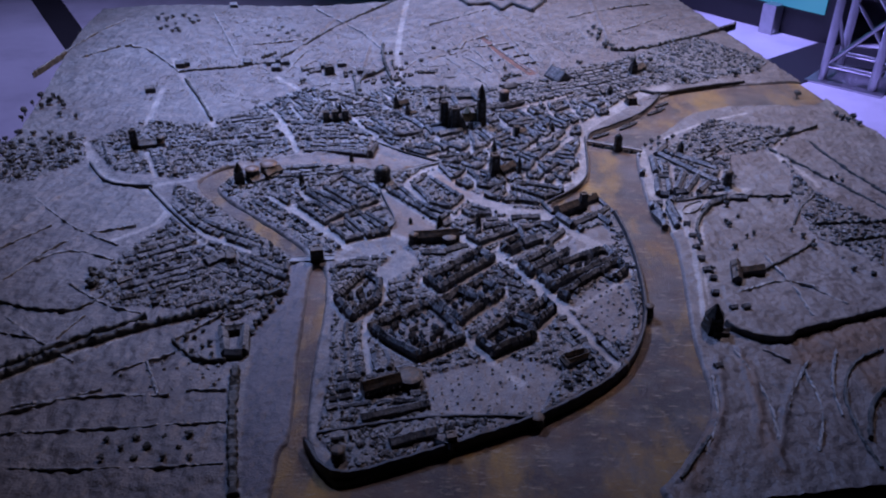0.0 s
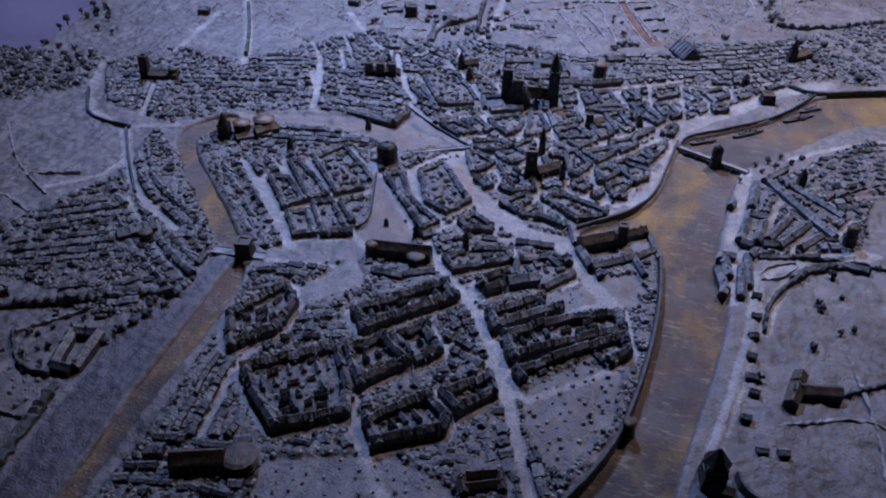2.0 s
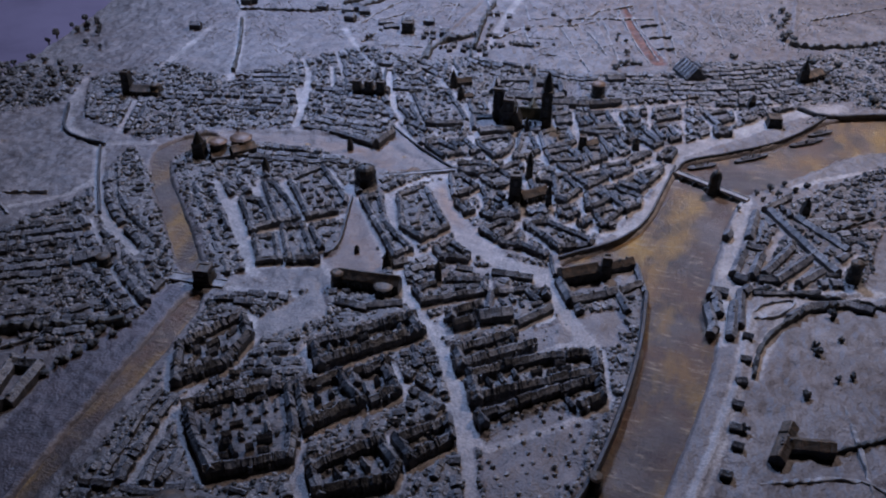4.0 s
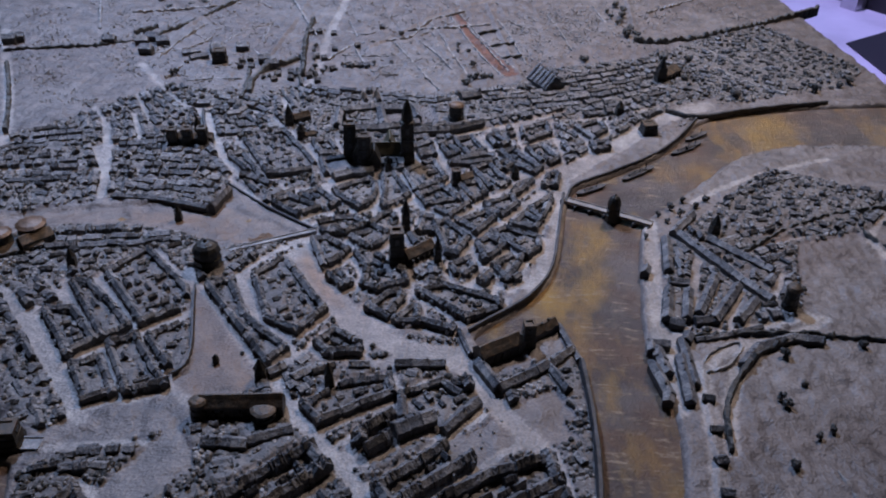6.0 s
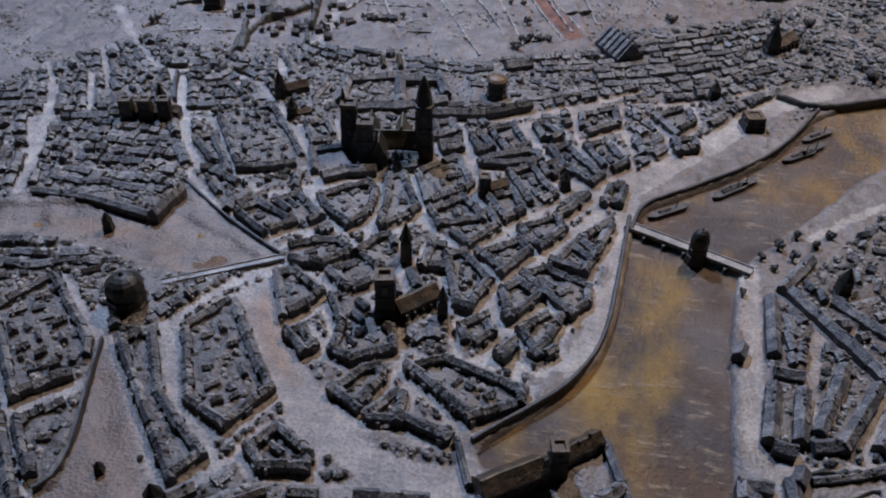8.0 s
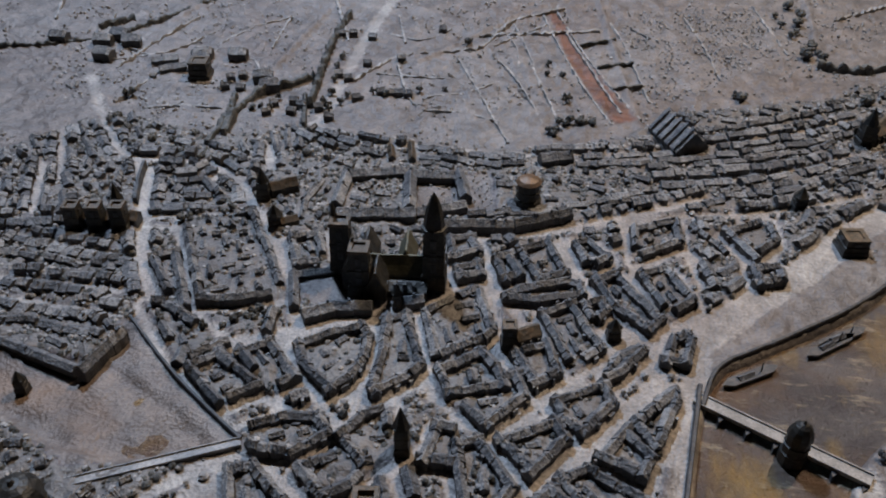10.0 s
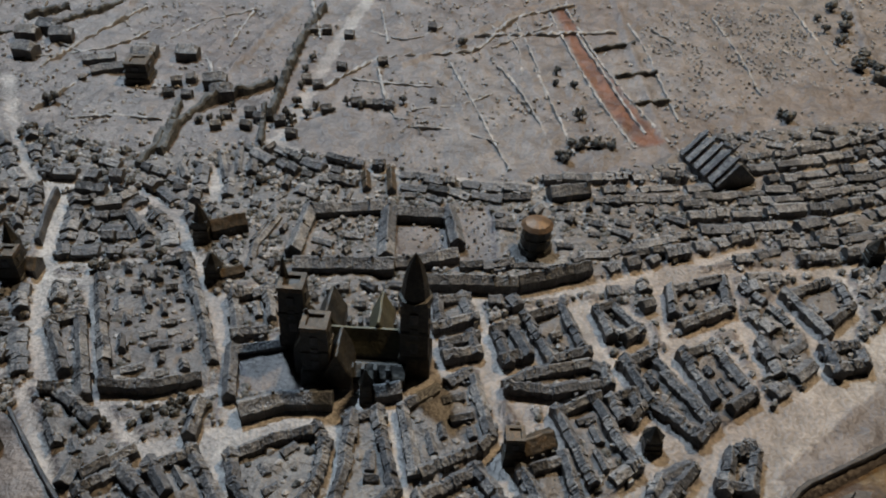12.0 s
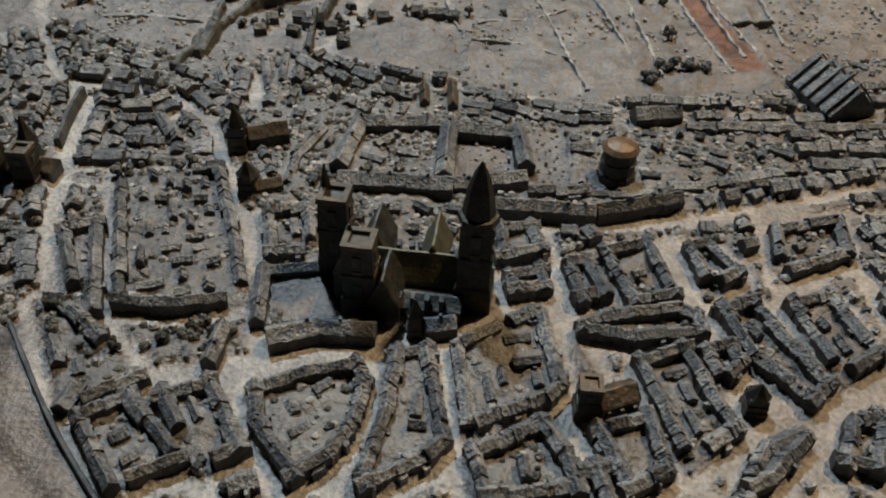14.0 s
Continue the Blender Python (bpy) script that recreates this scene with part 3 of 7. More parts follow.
BLOCKS.append([(0.186, 1.719), (0.221, 1.74), (0.298, 1.714), (0.297, 1.695), (0.253, 1.668)])
BLOCKS.append([(0.195, 1.659), (0.201, 1.668), (0.243, 1.655), (0.238, 1.644)])
BLOCKS.append([(0.278, 1.759), (0.305, 1.779), (0.321, 1.764), (0.303, 1.742)])
TALL_BLOCKS = []
TALL_BLOCKS.append([(-0.08, 1.213), (0.019, 1.288), (0.066, 1.222), (0.078, 1.183), (0.004, 1.131), (-0.047, 1.174)])
TALL_BLOCKS.append([(0.026, 1.281), (0.067, 1.323), (0.118, 1.285), (0.069, 1.223)])
TALL_BLOCKS.append([(0.075, 1.32), (0.111, 1.361), (0.149, 1.317), (0.115, 1.274)])
TALL_BLOCKS.append([(0.094, 1.179), (0.153, 1.246), (0.191, 1.216), (0.192, 1.19), (0.121, 1.145)])
TALL_BLOCKS.append([(0.164, 1.245), (0.215, 1.302), (0.232, 1.268), (0.196, 1.22)])
TALL_BLOCKS.append([(0.208, 1.371), (0.281, 1.434), (0.351, 1.467), (0.364, 1.429), (0.23, 1.328)])
TALL_BLOCKS.append([(0.177, 1.408), (0.289, 1.517), (0.318, 1.487), (0.197, 1.375)])
TALL_BLOCKS.append([(0.148, 1.469), (0.224, 1.559), (0.264, 1.565), (0.274, 1.537), (0.162, 1.441)])
TALL_BLOCKS.append([(0.238, 1.31), (0.3, 1.373), (0.364, 1.427), (0.376, 1.388), (0.334, 1.342), (0.263, 1.278)])
TALL_BLOCKS.append([(-0.145, 1.293), (-0.1, 1.385), (-0.064, 1.345), (-0.066, 1.284), (-0.112, 1.235)])
TALL_BLOCKS.append([(0.006, 1.356), (0.109, 1.456), (0.138, 1.426), (0.071, 1.354), (0.037, 1.319)])
WEST_BANK = [(-0.206, 1.410), (-0.235, 1.404), (-0.262, 1.290), (-0.261, 1.190), (-0.240, 1.000), (-0.210, 0.865), (-0.178, 0.862), (-0.170, 0.994), (-0.186, 1.131), (-0.193, 1.282)]

GROUND = 0.90
# the relief is a rectangle, turned a little against the walk
SPIN = radians(8.8)
CENTRE = Vector((0.06, 2.02))
HALF_W, HALF_D = 1.045, 1.2
AX = np.array([math.cos(SPIN), math.sin(SPIN)])
AY = np.array([-math.sin(SPIN), math.cos(SPIN)])

# ---- raster of the plan: which cell is street, water, town ----
CELL = 0.002
X0, Y0, NX, NY = -1.3, 0.6, 1250, 1400
gx, gy = np.meshgrid(X0 + CELL * (np.arange(NX) + 0.5), Y0 + CELL * (np.arange(NY) + 0.5))


def inside(poly, px, py):
    res = np.zeros(px.shape, bool)
    for (xa, ya), (xb, yb) in zip(poly, poly[1:] + poly[:1]):
        if ya == yb:
            continue
        res ^= ((ya > py) != (yb > py)) & (px < (xb - xa) * (py - ya) / (yb - ya) + xa)
    return res


def line_distance(pts, px, py, closed=False):
    best = np.full(px.shape, 9.0)
    for (xa, ya), (xb, yb) in zip(pts, pts[1:] + (pts[:1] if closed else [])):
        dx, dy = xb - xa, yb - ya
        k = np.clip(((px - xa) * dx + (py - ya) * dy) / (dx * dx + dy * dy + 1e-12), 0, 1)
        best = np.minimum(best, np.hypot(px - xa - k * dx, py - ya - k * dy))
    return best


def smooth(pts, closed=False, rounds=2):
    for _ in range(rounds):
        out = [] if closed else [pts[0]]
        for a, b in zip(pts, pts[1:] + (pts[:1] if closed else [])):
            out += [(0.75 * a[0] + 0.25 * b[0], 0.75 * a[1] + 0.25 * b[1]), (0.25 * a[0] + 0.75 * b[0], 0.25 * a[1] + 0.75 * b[1])]
        pts = out if closed else out + [pts[-1]]
    return pts


WATERS = [smooth(w, True) for w in (RIVER_NORTH, RIVER_SOUTH, CANAL_SOUTH, CANAL_WEST)]
STREETS = [(w + 0.0036, smooth(p)) for w, p in STREETS]


DRY = smooth(DRY_BED, True)


def shore(px, py):
    """Signed distance to the nearest water's edge, negative in the water."""
    best = np.full(px.shape, 9.0)
    for w in WATERS:
        d = line_distance(w, px, py, True)
        best = np.minimum(best, np.where(inside(w, px, py), -d, d))
    return best


coarse = slice(None, None, 4)
shore_c = shore(gx[coarse, coarse], gy[coarse, coarse])
shore_m = np.repeat(np.repeat(shore_c, 4, 0), 4, 1)[:NY, :NX]
town = np.zeros((NY, NX), bool)
grain = np.zeros((NY, NX))
for angle, zone in ZONES:
    z = inside(zone, gx, gy)
    town |= z
    grain[z] = radians(angle)
street = np.full((NY, NX), 9.0)
for w, p in STREETS:
    xs, ys = [q[0] for q in p], [q[1] for q in p]
    i0, i1 = int((min(xs) - 0.06 - X0) / CELL), int((max(xs) + 0.06 - X0) / CELL)
    j0, j1 = int((min(ys) - 0.06 - Y0) / CELL), int((max(ys) + 0.06 - Y0) / CELL)
    s = (slice(max(j0, 0), max(j1, 0)), slice(max(i0, 0), max(i1, 0)))
    if gx[s].size:
        street[s] = np.minimum(street[s], line_distance(p, gx[s], gy[s]) - w / 2)
open_ground = np.zeros((NY, NX), bool)
for p in (SQUARE, HALL_YARD, QUAY_TRIANGLE, CHURCH_YARD, GARDEN_EAST, GARDEN_SOUTH, GARDEN_MID, CLOSE, CLOISTER_GARDENS):
    open_ground |= inside(p, gx, gy)
open_ground |= inside(DRY, gx, gy)
block = np.zeros((NY, NX), bool)
for p in BLOCKS + TALL_BLOCKS:
    block |= inside(p, gx, gy)
near = block.copy()
for _ in range(4):
    near[1:] |= near[:-1].copy()
    near[:-1] |= near[1:].copy()
    near[:, 1:] |= near[:, :-1].copy()
    near[:, :-1] |= near[:, 1:].copy()
town |= block
street[near & ~block] = -0.003
street[block] = 0.02
built = town & (street > 0.0015) & (shore_m > 0.008) & ~open_ground
free = town & (street > 0.001) & (shore_m > 0.006) & ~open_ground


def cell(x, y):
    return min(max(int((y - Y0) / CELL), 0), NY - 1), min(max(int((x - X0) / CELL), 0), NX - 1)


def hill(x, y):
    """The relief's gentle hills towards its far edges."""
    u = (x - CENTRE.x) * AX[0] + (y - CENTRE.y) * AX[1]
    v = (x - CENTRE.x) * AY[0] + (y - CENTRE.y) * AY[1]
    h = 0.05 * np.exp(-((u + 0.85) / 0.35) ** 2 - ((v - 0.85) / 0.42) ** 2)
    h = h + 0.03 * np.exp(-((u - 0.35) / 0.4) ** 2 - ((v - 1.15) / 0.35) ** 2)
    return h


def ground_z(x, y):
    return GROUND + float(hill(np.float64(x), np.float64(y)))


# ---- building helpers ----
def part(name, bm, mat, parent=None, label="", smooth_faces=False):
    me = bpy.data.meshes.new(name)
    bm.to_mesh(me)
    bm.free()
    for m in mat if isinstance(mat, (list, tuple)) else [mat]:
        me.materials.append(m)
    if smooth_faces:
        me.shade_smooth()
    ob = new(name, me)
    ob.parent = parent
    if label:
        ob["label"] = label
    return ob


def thing(name, m, label, category, group="", kind=""):
    ob = new(name)
    ob.empty_display_size = 0.01
    ob.matrix_world = m
    return tagged(ob, label, category, group, kind)


def at(x, y, deg=0.0, z=0.0):
    return pose(x, y, ground_z(x, y) + z, 0, 0, deg)


def prism(bm, outline, z0, z1, mat=0, top_shrink=1.0):
    """An upright prism over a counter-clockwise outline."""
    c = Vector((sum(p[0] for p in outline), sum(p[1] for p in outline))) / len(outline)
    lo = [bm.verts.new((x, y, z0)) for x, y in outline]
    hi = [bm.verts.new((c.x + (x - c.x) * top_shrink, c.y + (y - c.y) * top_shrink, z1)) for x, y in outline]
    n = len(outline)
    for i in range(n):
        bm.faces.new((lo[i], lo[(i + 1) % n], hi[(i + 1) % n], hi[i])).material_index = mat
    bm.faces.new(hi).material_index = mat
    bm.faces.new(lo[::-1]).material_index = mat
    return lo, hi


def box(bm, x, y, z, sx, sy, sz, mat=0, jitter=0.0, rng=random):
    a, b = sx / 2, sy / 2
    lo, hi = prism(bm, [(x - a, y - b), (x + a, y - b), (x + a, y + b), (x - a, y + b)], z, z + sz, mat)
    for v in hi:
        v.co += Vector((rng.uniform(-jitter, jitter), rng.uniform(-jitter, jitter), rng.uniform(-jitter, jitter)))
    return lo, hi


def gable(bm, x, y, z, sx, sy, wall, rise, mats=(0, 1), hip=0.0, jitter=0.0, rng=random):
    """A cast house body: one worn skin with a rounded pitched roof, its ridge along x."""
    a, b = sx / 2, sy / 2
    prof = [(-1.0, 0.0, 0), (-1.0, 0.55 * wall, 0), (-1.02, wall, 0), (-0.94, wall + 0.1 * rise, 1), (-0.5, wall + 0.53 * rise, 1), (-0.08, wall + rise, 1),
            (0.08, wall + rise, 1), (0.5, wall + 0.53 * rise, 1), (0.94, wall + 0.1 * rise, 1), (1.02, wall, 1), (1.0, 0.55 * wall, 0), (1.0, 0.0, 0)]
    end = max(hip, 0.06 * sy)
    stations = [(-a, 0.97, 1.0 - 0.6 * min(1, hip / (0.25 * sx + 1e-9)) if hip else 0.95), (-a + end, 1.0, 1.0), (-a + sx * 0.4, 1.0, 0.97), (-a + sx * 0.65, 1.0, 1.02), (a - end, 1.0, 1.0), (a, 0.97, 0.4 if hip else 0.95)]
    rows = []
    for k, (u, q, top) in enumerate(stations):
        row = []
        lean, lift = rng.uniform(-jitter, jitter) * 0.7, rng.uniform(-jitter, jitter) * 0.7
        for v, h, roof in prof:
            hz = h if h <= wall else wall + (h - wall) * top
            if h > 0:
                hz += lift + rng.uniform(-jitter, jitter) * 0.25
            row.append(bm.verts.new((x + u + (rng.uniform(-jitter, jitter) * 0.3 if h > 0 else 0), y + v * b * q + lean, z + hz)))
        rows.append(row)
    n = len(prof)
    for lo, hi in zip(rows, rows[1:]):
        for i in range(n - 1):
            # upright faces get the wall tone with side shade in it, slopes the roof tone
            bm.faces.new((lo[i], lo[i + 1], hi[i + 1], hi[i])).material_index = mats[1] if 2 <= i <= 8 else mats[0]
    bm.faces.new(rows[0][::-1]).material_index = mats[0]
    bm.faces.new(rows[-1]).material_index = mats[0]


def lump(bm, x, y, z, r, h, rng, mat=0):
    """A small uneven bush or tree crown."""
    rings = [(0.8, 0.0), (1.0, 0.45), (0.6, 0.85)]
    vs = []
    n = 6
    for k, (q, f) in enumerate(rings):
        vs.append([bm.verts.new((x + r * q * rng.uniform(0.7, 1.2) * math.cos(2 * math.pi * (i + 0.5 * k) / n), y + r * q * rng.uniform(0.7, 1.2) * math.sin(2 * math.pi * (i + 0.5 * k) / n), z + h * f * rng.uniform(0.85, 1.15))) for i in range(n)])
    top = bm.verts.new((x, y, z + h))
    for a, b in zip(vs, vs[1:]):
        for i in range(n):
            bm.faces.new((a[i], a[(i + 1) % n], b[(i + 1) % n], b[i])).material_index = mat
    for i in range(n):
        bm.faces.new((vs[-1][i], vs[-1][(i + 1) % n], top)).material_index = mat


# ---- the relief's ground ----
def ground_material():
    m = material("cast_ground", [(0.105, 0.104, 0.106), (0.19, 0.186, 0.185), (0.31, 0.302, 0.292)], 34, (0.4, 0.68), 0.12, 0.85, 320, 0.0032, 0, 0.5, 0.58)
    n, l = m.node_tree.nodes, m.node_tree.links
    at_ = n.new("ShaderNodeAttribute")
    at_.attribute_name = "brass"
    b = n["Principled BSDF"]
    ramp = [x for x in n if x.type == "VALTORGB"][0]
    noise_ = n.new("ShaderNodeTexNoise")
    noise_.inputs["Scale"].default_value, noise_.inputs["Detail"].default_value = 35, 5
    geo = [x for x in n if x.type == "NEW_GEOMETRY"][0]
    l.new(geo.outputs["Position"], noise_.inputs["Vector"])
    tan = n.new("ShaderNodeValToRGB")
    tan.color_ramp.elements[0].position, tan.color_ramp.elements[1].position = 0.35, 0.7
    tan.color_ramp.elements[0].color, tan.color_ramp.elements[1].color = (0.10, 0.07, 0.05, 1), (0.3, 0.2, 0.12, 1)
    l.new(noise_.outputs["Fac"], tan.inputs[0])
    mix = n.new("ShaderNodeMix")
    mix.data_type = "RGBA"
    l.new(at_.outputs["Fac"], mix.inputs["Factor"])
    l.new(ramp.outputs[0], mix.inputs["A"])
    l.new(tan.outputs[0], mix.inputs["B"])
    at3, rust, redmix = n.new("ShaderNodeAttribute"), n.new("ShaderNodeValToRGB"), n.new("ShaderNodeMix")
    at3.attribute_name = "clay"
    redmix.data_type = "RGBA"
    rust.color_ramp.elements[0].position, rust.color_ramp.elements[1].position = 0.35, 0.72
    rust.color_ramp.elements[0].color, rust.color_ramp.elements[1].color = (0.10, 0.05, 0.035, 1), (0.3, 0.14, 0.085, 1)
    l.new(noise_.outputs["Fac"], rust.inputs[0])
    l.new(at3.outputs["Fac"], redmix.inputs["Factor"])
    l.new(mix.outputs["Result"], redmix.inputs["A"])
    l.new(rust.outputs[0], redmix.inputs["B"])
    # rubbed pale streets, darker rough yards inside the blocks
    at2, rub = n.new("ShaderNodeAttribute"), n.new("ShaderNodeMix")
    at2.attribute_name = "dust"
    rub.data_type, rub.blend_type = "RGBA", "MULTIPLY"
    rub.inputs["Factor"].default_value = 1.0
    shade = n.new("ShaderNodeValToRGB")
    shade.color_ramp.elements.new(0.2)
    shade.color_ramp.elements.new(0.35)
    for e_, c_ in zip(shade.color_ramp.elements, ((0.73, 0.72, 0.71, 1), (0.52, 0.49, 0.56, 1), (0.83, 0.79, 0.78, 1), (1.5, 1.47, 1.42, 1))):
        e_.color = c_
    l.new(at2.outputs["Fac"], shade.inputs[0])
    l.new(redmix.outputs["Result"], rub.inputs["A"])
    l.new(shade.outputs[0], rub.inputs["B"])
    # broad warm and dark patches over the fields
    wide, tone = n.new("ShaderNodeTexNoise"), n.new("ShaderNodeValToRGB")
    wide.inputs["Scale"].default_value, wide.inputs["Detail"].default_value = 4.5, 4
    l.new(geo.outputs["Position"], wide.inputs["Vector"])
    tone.color_ramp.elements[0].position, tone.color_ramp.elements[1].position = 0.35, 0.65
    tone.color_ramp.elements[0].color, tone.color_ramp.elements[1].color = (0.78, 0.715, 0.685, 1), (0.98, 0.98, 0.98, 1)
    l.new(wide.outputs["Fac"], tone.inputs[0])
    mul = n.new("ShaderNodeMix")
    mul.data_type, mul.blend_type = "RGBA", "MULTIPLY"
    mul.inputs["Factor"].default_value = 1.0
    l.new(rub.outputs["Result"], mul.inputs["A"])
    l.new(tone.outputs[0], mul.inputs["B"])
    l.new(mul.outputs["Result"], b.inputs["Base Color"])
    return m


STEP = 0.0035
nu, nv = int(2 * HALF_W / STEP), int(2 * HALF_D / STEP)
uu, vv = np.meshgrid(np.linspace(-HALF_W, HALF_W, nu), np.linspace(-HALF_D, HALF_D, nv))
px = CENTRE.x + uu * AX[0] + vv * AY[0]
py = CENTRE.y + uu * AX[1] + vv * AY[1]
sd = shore(px, py)
rows_i = np.clip(((py - Y0) / CELL).astype(int), 0, NY - 1)
cols_i = np.clip(((px - X0) / CELL).astype(int), 0, NX - 1)
st_d = street[rows_i, cols_i]
st_d = np.where(inside(WEST_BANK, px, py), 0.0013, st_d)
town_here = town[rows_i, cols_i]
plateau = built[rows_i, cols_i]
rough_noise = np.array([noise.fractal((x * 28, y * 28, 0.3), 0.9, 2.1, 4) for x, y in zip(px.ravel(), py.ravel())]).reshape(px.shape)
height = GROUND + hill(px, py) + rough_noise * np.where(st_d < 0, 0.0006, np.where(town_here, 0.0032, 0.0034))
height = np.where(inside(WEST_BANK, px, py), GROUND + rough_noise * 0.0008, height)
for p, w, amp in RIDGES:
    height = height + amp * np.exp(-(line_distance(p, px, py) / w) ** 2)
# ploughed strips in the northern fields
for cx, cy, rad, deg, pitch in ((-0.2, 2.5, 0.09, 80, 0.011), (0.12, 2.72, 0.07, 10, 0.012), (0.2, 2.55, 0.1, 20, 0.02), (-0.55, 2.42, 0.1, 60, 0.016), (-0.5, 1.05, 0.2, 5, 0.03), (0.75, 1.45, 0.12, 40, 0.014), (0.0, 2.43, 0.06, 85, 0.012)):
    mask = np.clip(1.4 - np.hypot(px - cx, py - cy) / rad, 0, 1)
    phase = (px * math.cos(radians(deg)) + py * math.sin(radians(deg))) / pitch + rough_noise * 0.5
    height = height + 0.0007 * mask * np.sin(2 * math.pi * phase)
crumbs = np.array([noise.noise((x * 110, y * 110, 4.0)) for x, y in zip(px.ravel(), py.ravel())]).reshape(px.shape)
height = height + np.where(plateau, 0.0022 + 0.0040 * crumbs, np.where((st_d < 0) | open_ground[rows_i, cols_i], -0.0008 + 0.0003 * crumbs, 0.0024 * crumbs))
dry = line_distance(DRY, px, py, True)
dry = np.where(inside(DRY, px, py), np.clip(dry / 0.006, 0, 1), 0)
height = height - 0.0035 * dry
bank = np.clip((0.004 - sd) / 0.010, 0, 1)
height = height - 0.016 * bank * bank * (3 - 2 * bank)
verts = np.stack([px, py, height], -1).reshape(-1, 3)
idx = np.arange(nu * nv).reshape(nv, nu)
quads = np.stack([idx[:-1, :-1], idx[:-1, 1:], idx[1:, 1:], idx[1:, :-1]], -1).reshape(-1, 4)
me = bpy.data.meshes.new("ground")
me.from_pydata(verts.tolist(), [], quads.tolist())
me.shade_smooth()
brass = np.zeros(px.shape)
for p, strength in TAN:
    d = line_distance(p, px, py, True)
    d = np.where(inside(p, px, py), -d, d)
    brass = np.maximum(brass, strength * np.clip(0.5 - d / 0.02, 0, 1))
dust = np.where(st_d < 0.0012, 1.0, 0.35)
for p in (SQUARE, HALL_YARD, QUAY_TRIANGLE, DRY):
    dust = np.where(inside(p, px, py), 0.45, dust)
dust = np.where(plateau, 0.0, dust)
dust = np.where(inside(WEST_BANK, px, py), 0.2, dust)
clay_d = line_distance(CLAY_STRIP, px, py, True)
clay = np.clip(0.5 + np.where(inside(CLAY_STRIP, px, py), clay_d, -clay_d) / 0.006 + crumbs * 0.5, 0, 1)
red = me.attributes.new("clay", "FLOAT", "POINT")
red.data.foreach_set("value", clay.ravel())
soft = me.attributes.new("dust", "FLOAT", "POINT")
soft.data.foreach_set("value", dust.ravel())
layer = me.attributes.new("brass", "FLOAT", "POINT")
layer.data.foreach_set("value", brass.ravel())
me.materials.append(ground_material())
ground = tagged(new("ground", me), "cast grey bronze ground of a city relief model with fields and streets", "ground", kind="structure")

bm = bmesh.new()
corners = [CENTRE + Vector(AX * a * (HALF_W - 0.004) + AY * b * (HALF_D - 0.004)) for a, b in ((-1, -1), (1, -1), (1, 1), (-1, 1))]
bmesh.ops.create_grid(bm, x_segments=1, y_segments=1, size=0.5)
for v, c in zip(sorted(bm.verts, key=lambda v: (v.co.y, v.co.x * (1 if v.co.y < 0 else -1))), corners):
    v.co = (c.x, c.y, GROUND - 0.006)
river = tagged(part("water", bm, WATER), "polished brown brass river and canal of the relief model", "river", kind="structure")

# ---- hall: floor, table under the relief, walls ----
bm = bmesh.new()
box(bm, 1.0, 3.0, -0.1, 16, 16, 0.1)
tagged(part("floor", bm, FLOOR), "pale grey exhibition hall floor lit violet", "floor", kind="structure")
for nm, x, y, sx, sy in (("wall_north", 1, 11.1, 16, 0.2), ("wall_south", 1, -5.1, 16, 0.2), ("wall_east", 9.1, 3, 0.2, 16), ("wall_west", -7.1, 3, 0.2, 16)):
    bm = bmesh.new()
    box(bm, x, y, 0, sx, sy, 4.6)
    tagged(part(nm, bm, BLACK), "matt black hall wall", "wall", kind="structure")
bm = bmesh.new()
box(bm, 1, 3, 4.6, 16.4, 16.4, 0.2)
tagged(part("ceiling", bm, BLACK), "matt black hall ceiling", "ceiling", kind="structure")
table = thing("display_table", pose(CENTRE.x, CENTRE.y, 0, 0, 0, math.degrees(SPIN)), "low black display table carrying the bronze relief", "table")
bm = bmesh.new()
box(bm, 0, 0, 0.86, 2 * HALF_W - 0.01, 2 * HALF_D - 0.01, 0.024)
part("tabletop", bm, BLACK, table)
bm = bmesh.new()
box(bm, 0, 0, 0, 2 * HALF_W - 0.3, 2 * HALF_D - 0.3, 0.86)
part("plinth", bm, BLACK, table)

# ---- houses ----
rng = random.Random(7)


def house_mesh(kind, seed):
    """A worn little house of one to three stretches, with yard wings and dormers."""
    r = random.Random(seed)
    bm = bmesh.new()
    cuts = [(1.0,), (0.55, 0.45), (0.3, 0.4, 0.3), (0.62, 0.38)][kind]
    x = -0.5
    for c in cuts:
        gable(bm, x + c / 2, r.uniform(-0.04, 0.04), 0, c * 1.08, r.uniform(0.88, 1.02), r.uniform(0.5, 0.62), r.uniform(0.3, 0.44), hip=c * 0.2 if r.random() < 0.12 else 0, jitter=0.07, rng=r)
        x += c
    for k in range(r.randrange(0, 2)):
        box(bm, r.uniform(-0.36, 0.36), r.choice((-0.55, 0.55)), 0, r.uniform(0.16, 0.34), 0.34, r.uniform(0.3, 0.55), 1, 0.07, r)
    for k in range(r.randrange(0, 2)):
        box(bm, r.uniform(-0.4, 0.4), r.uniform(-0.2, 0.2), 0.6, r.uniform(0.08, 0.16), r.uniform(0.08, 0.2), r.uniform(0.25, 0.45), 0, 0.03, r)
    for v in bm.verts:
        if v.co.z < 0.01:
            v.co.z = -0.45
    bmesh.ops.recalc_face_normals(bm, faces=bm.faces)
    me = bpy.data.meshes.new("house")
    bm.to_mesh(me)
    bm.free()
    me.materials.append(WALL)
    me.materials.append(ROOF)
    return me


HOUSES = [house_mesh(k % 4, 100 + k) for k in range(40)]
lots = []


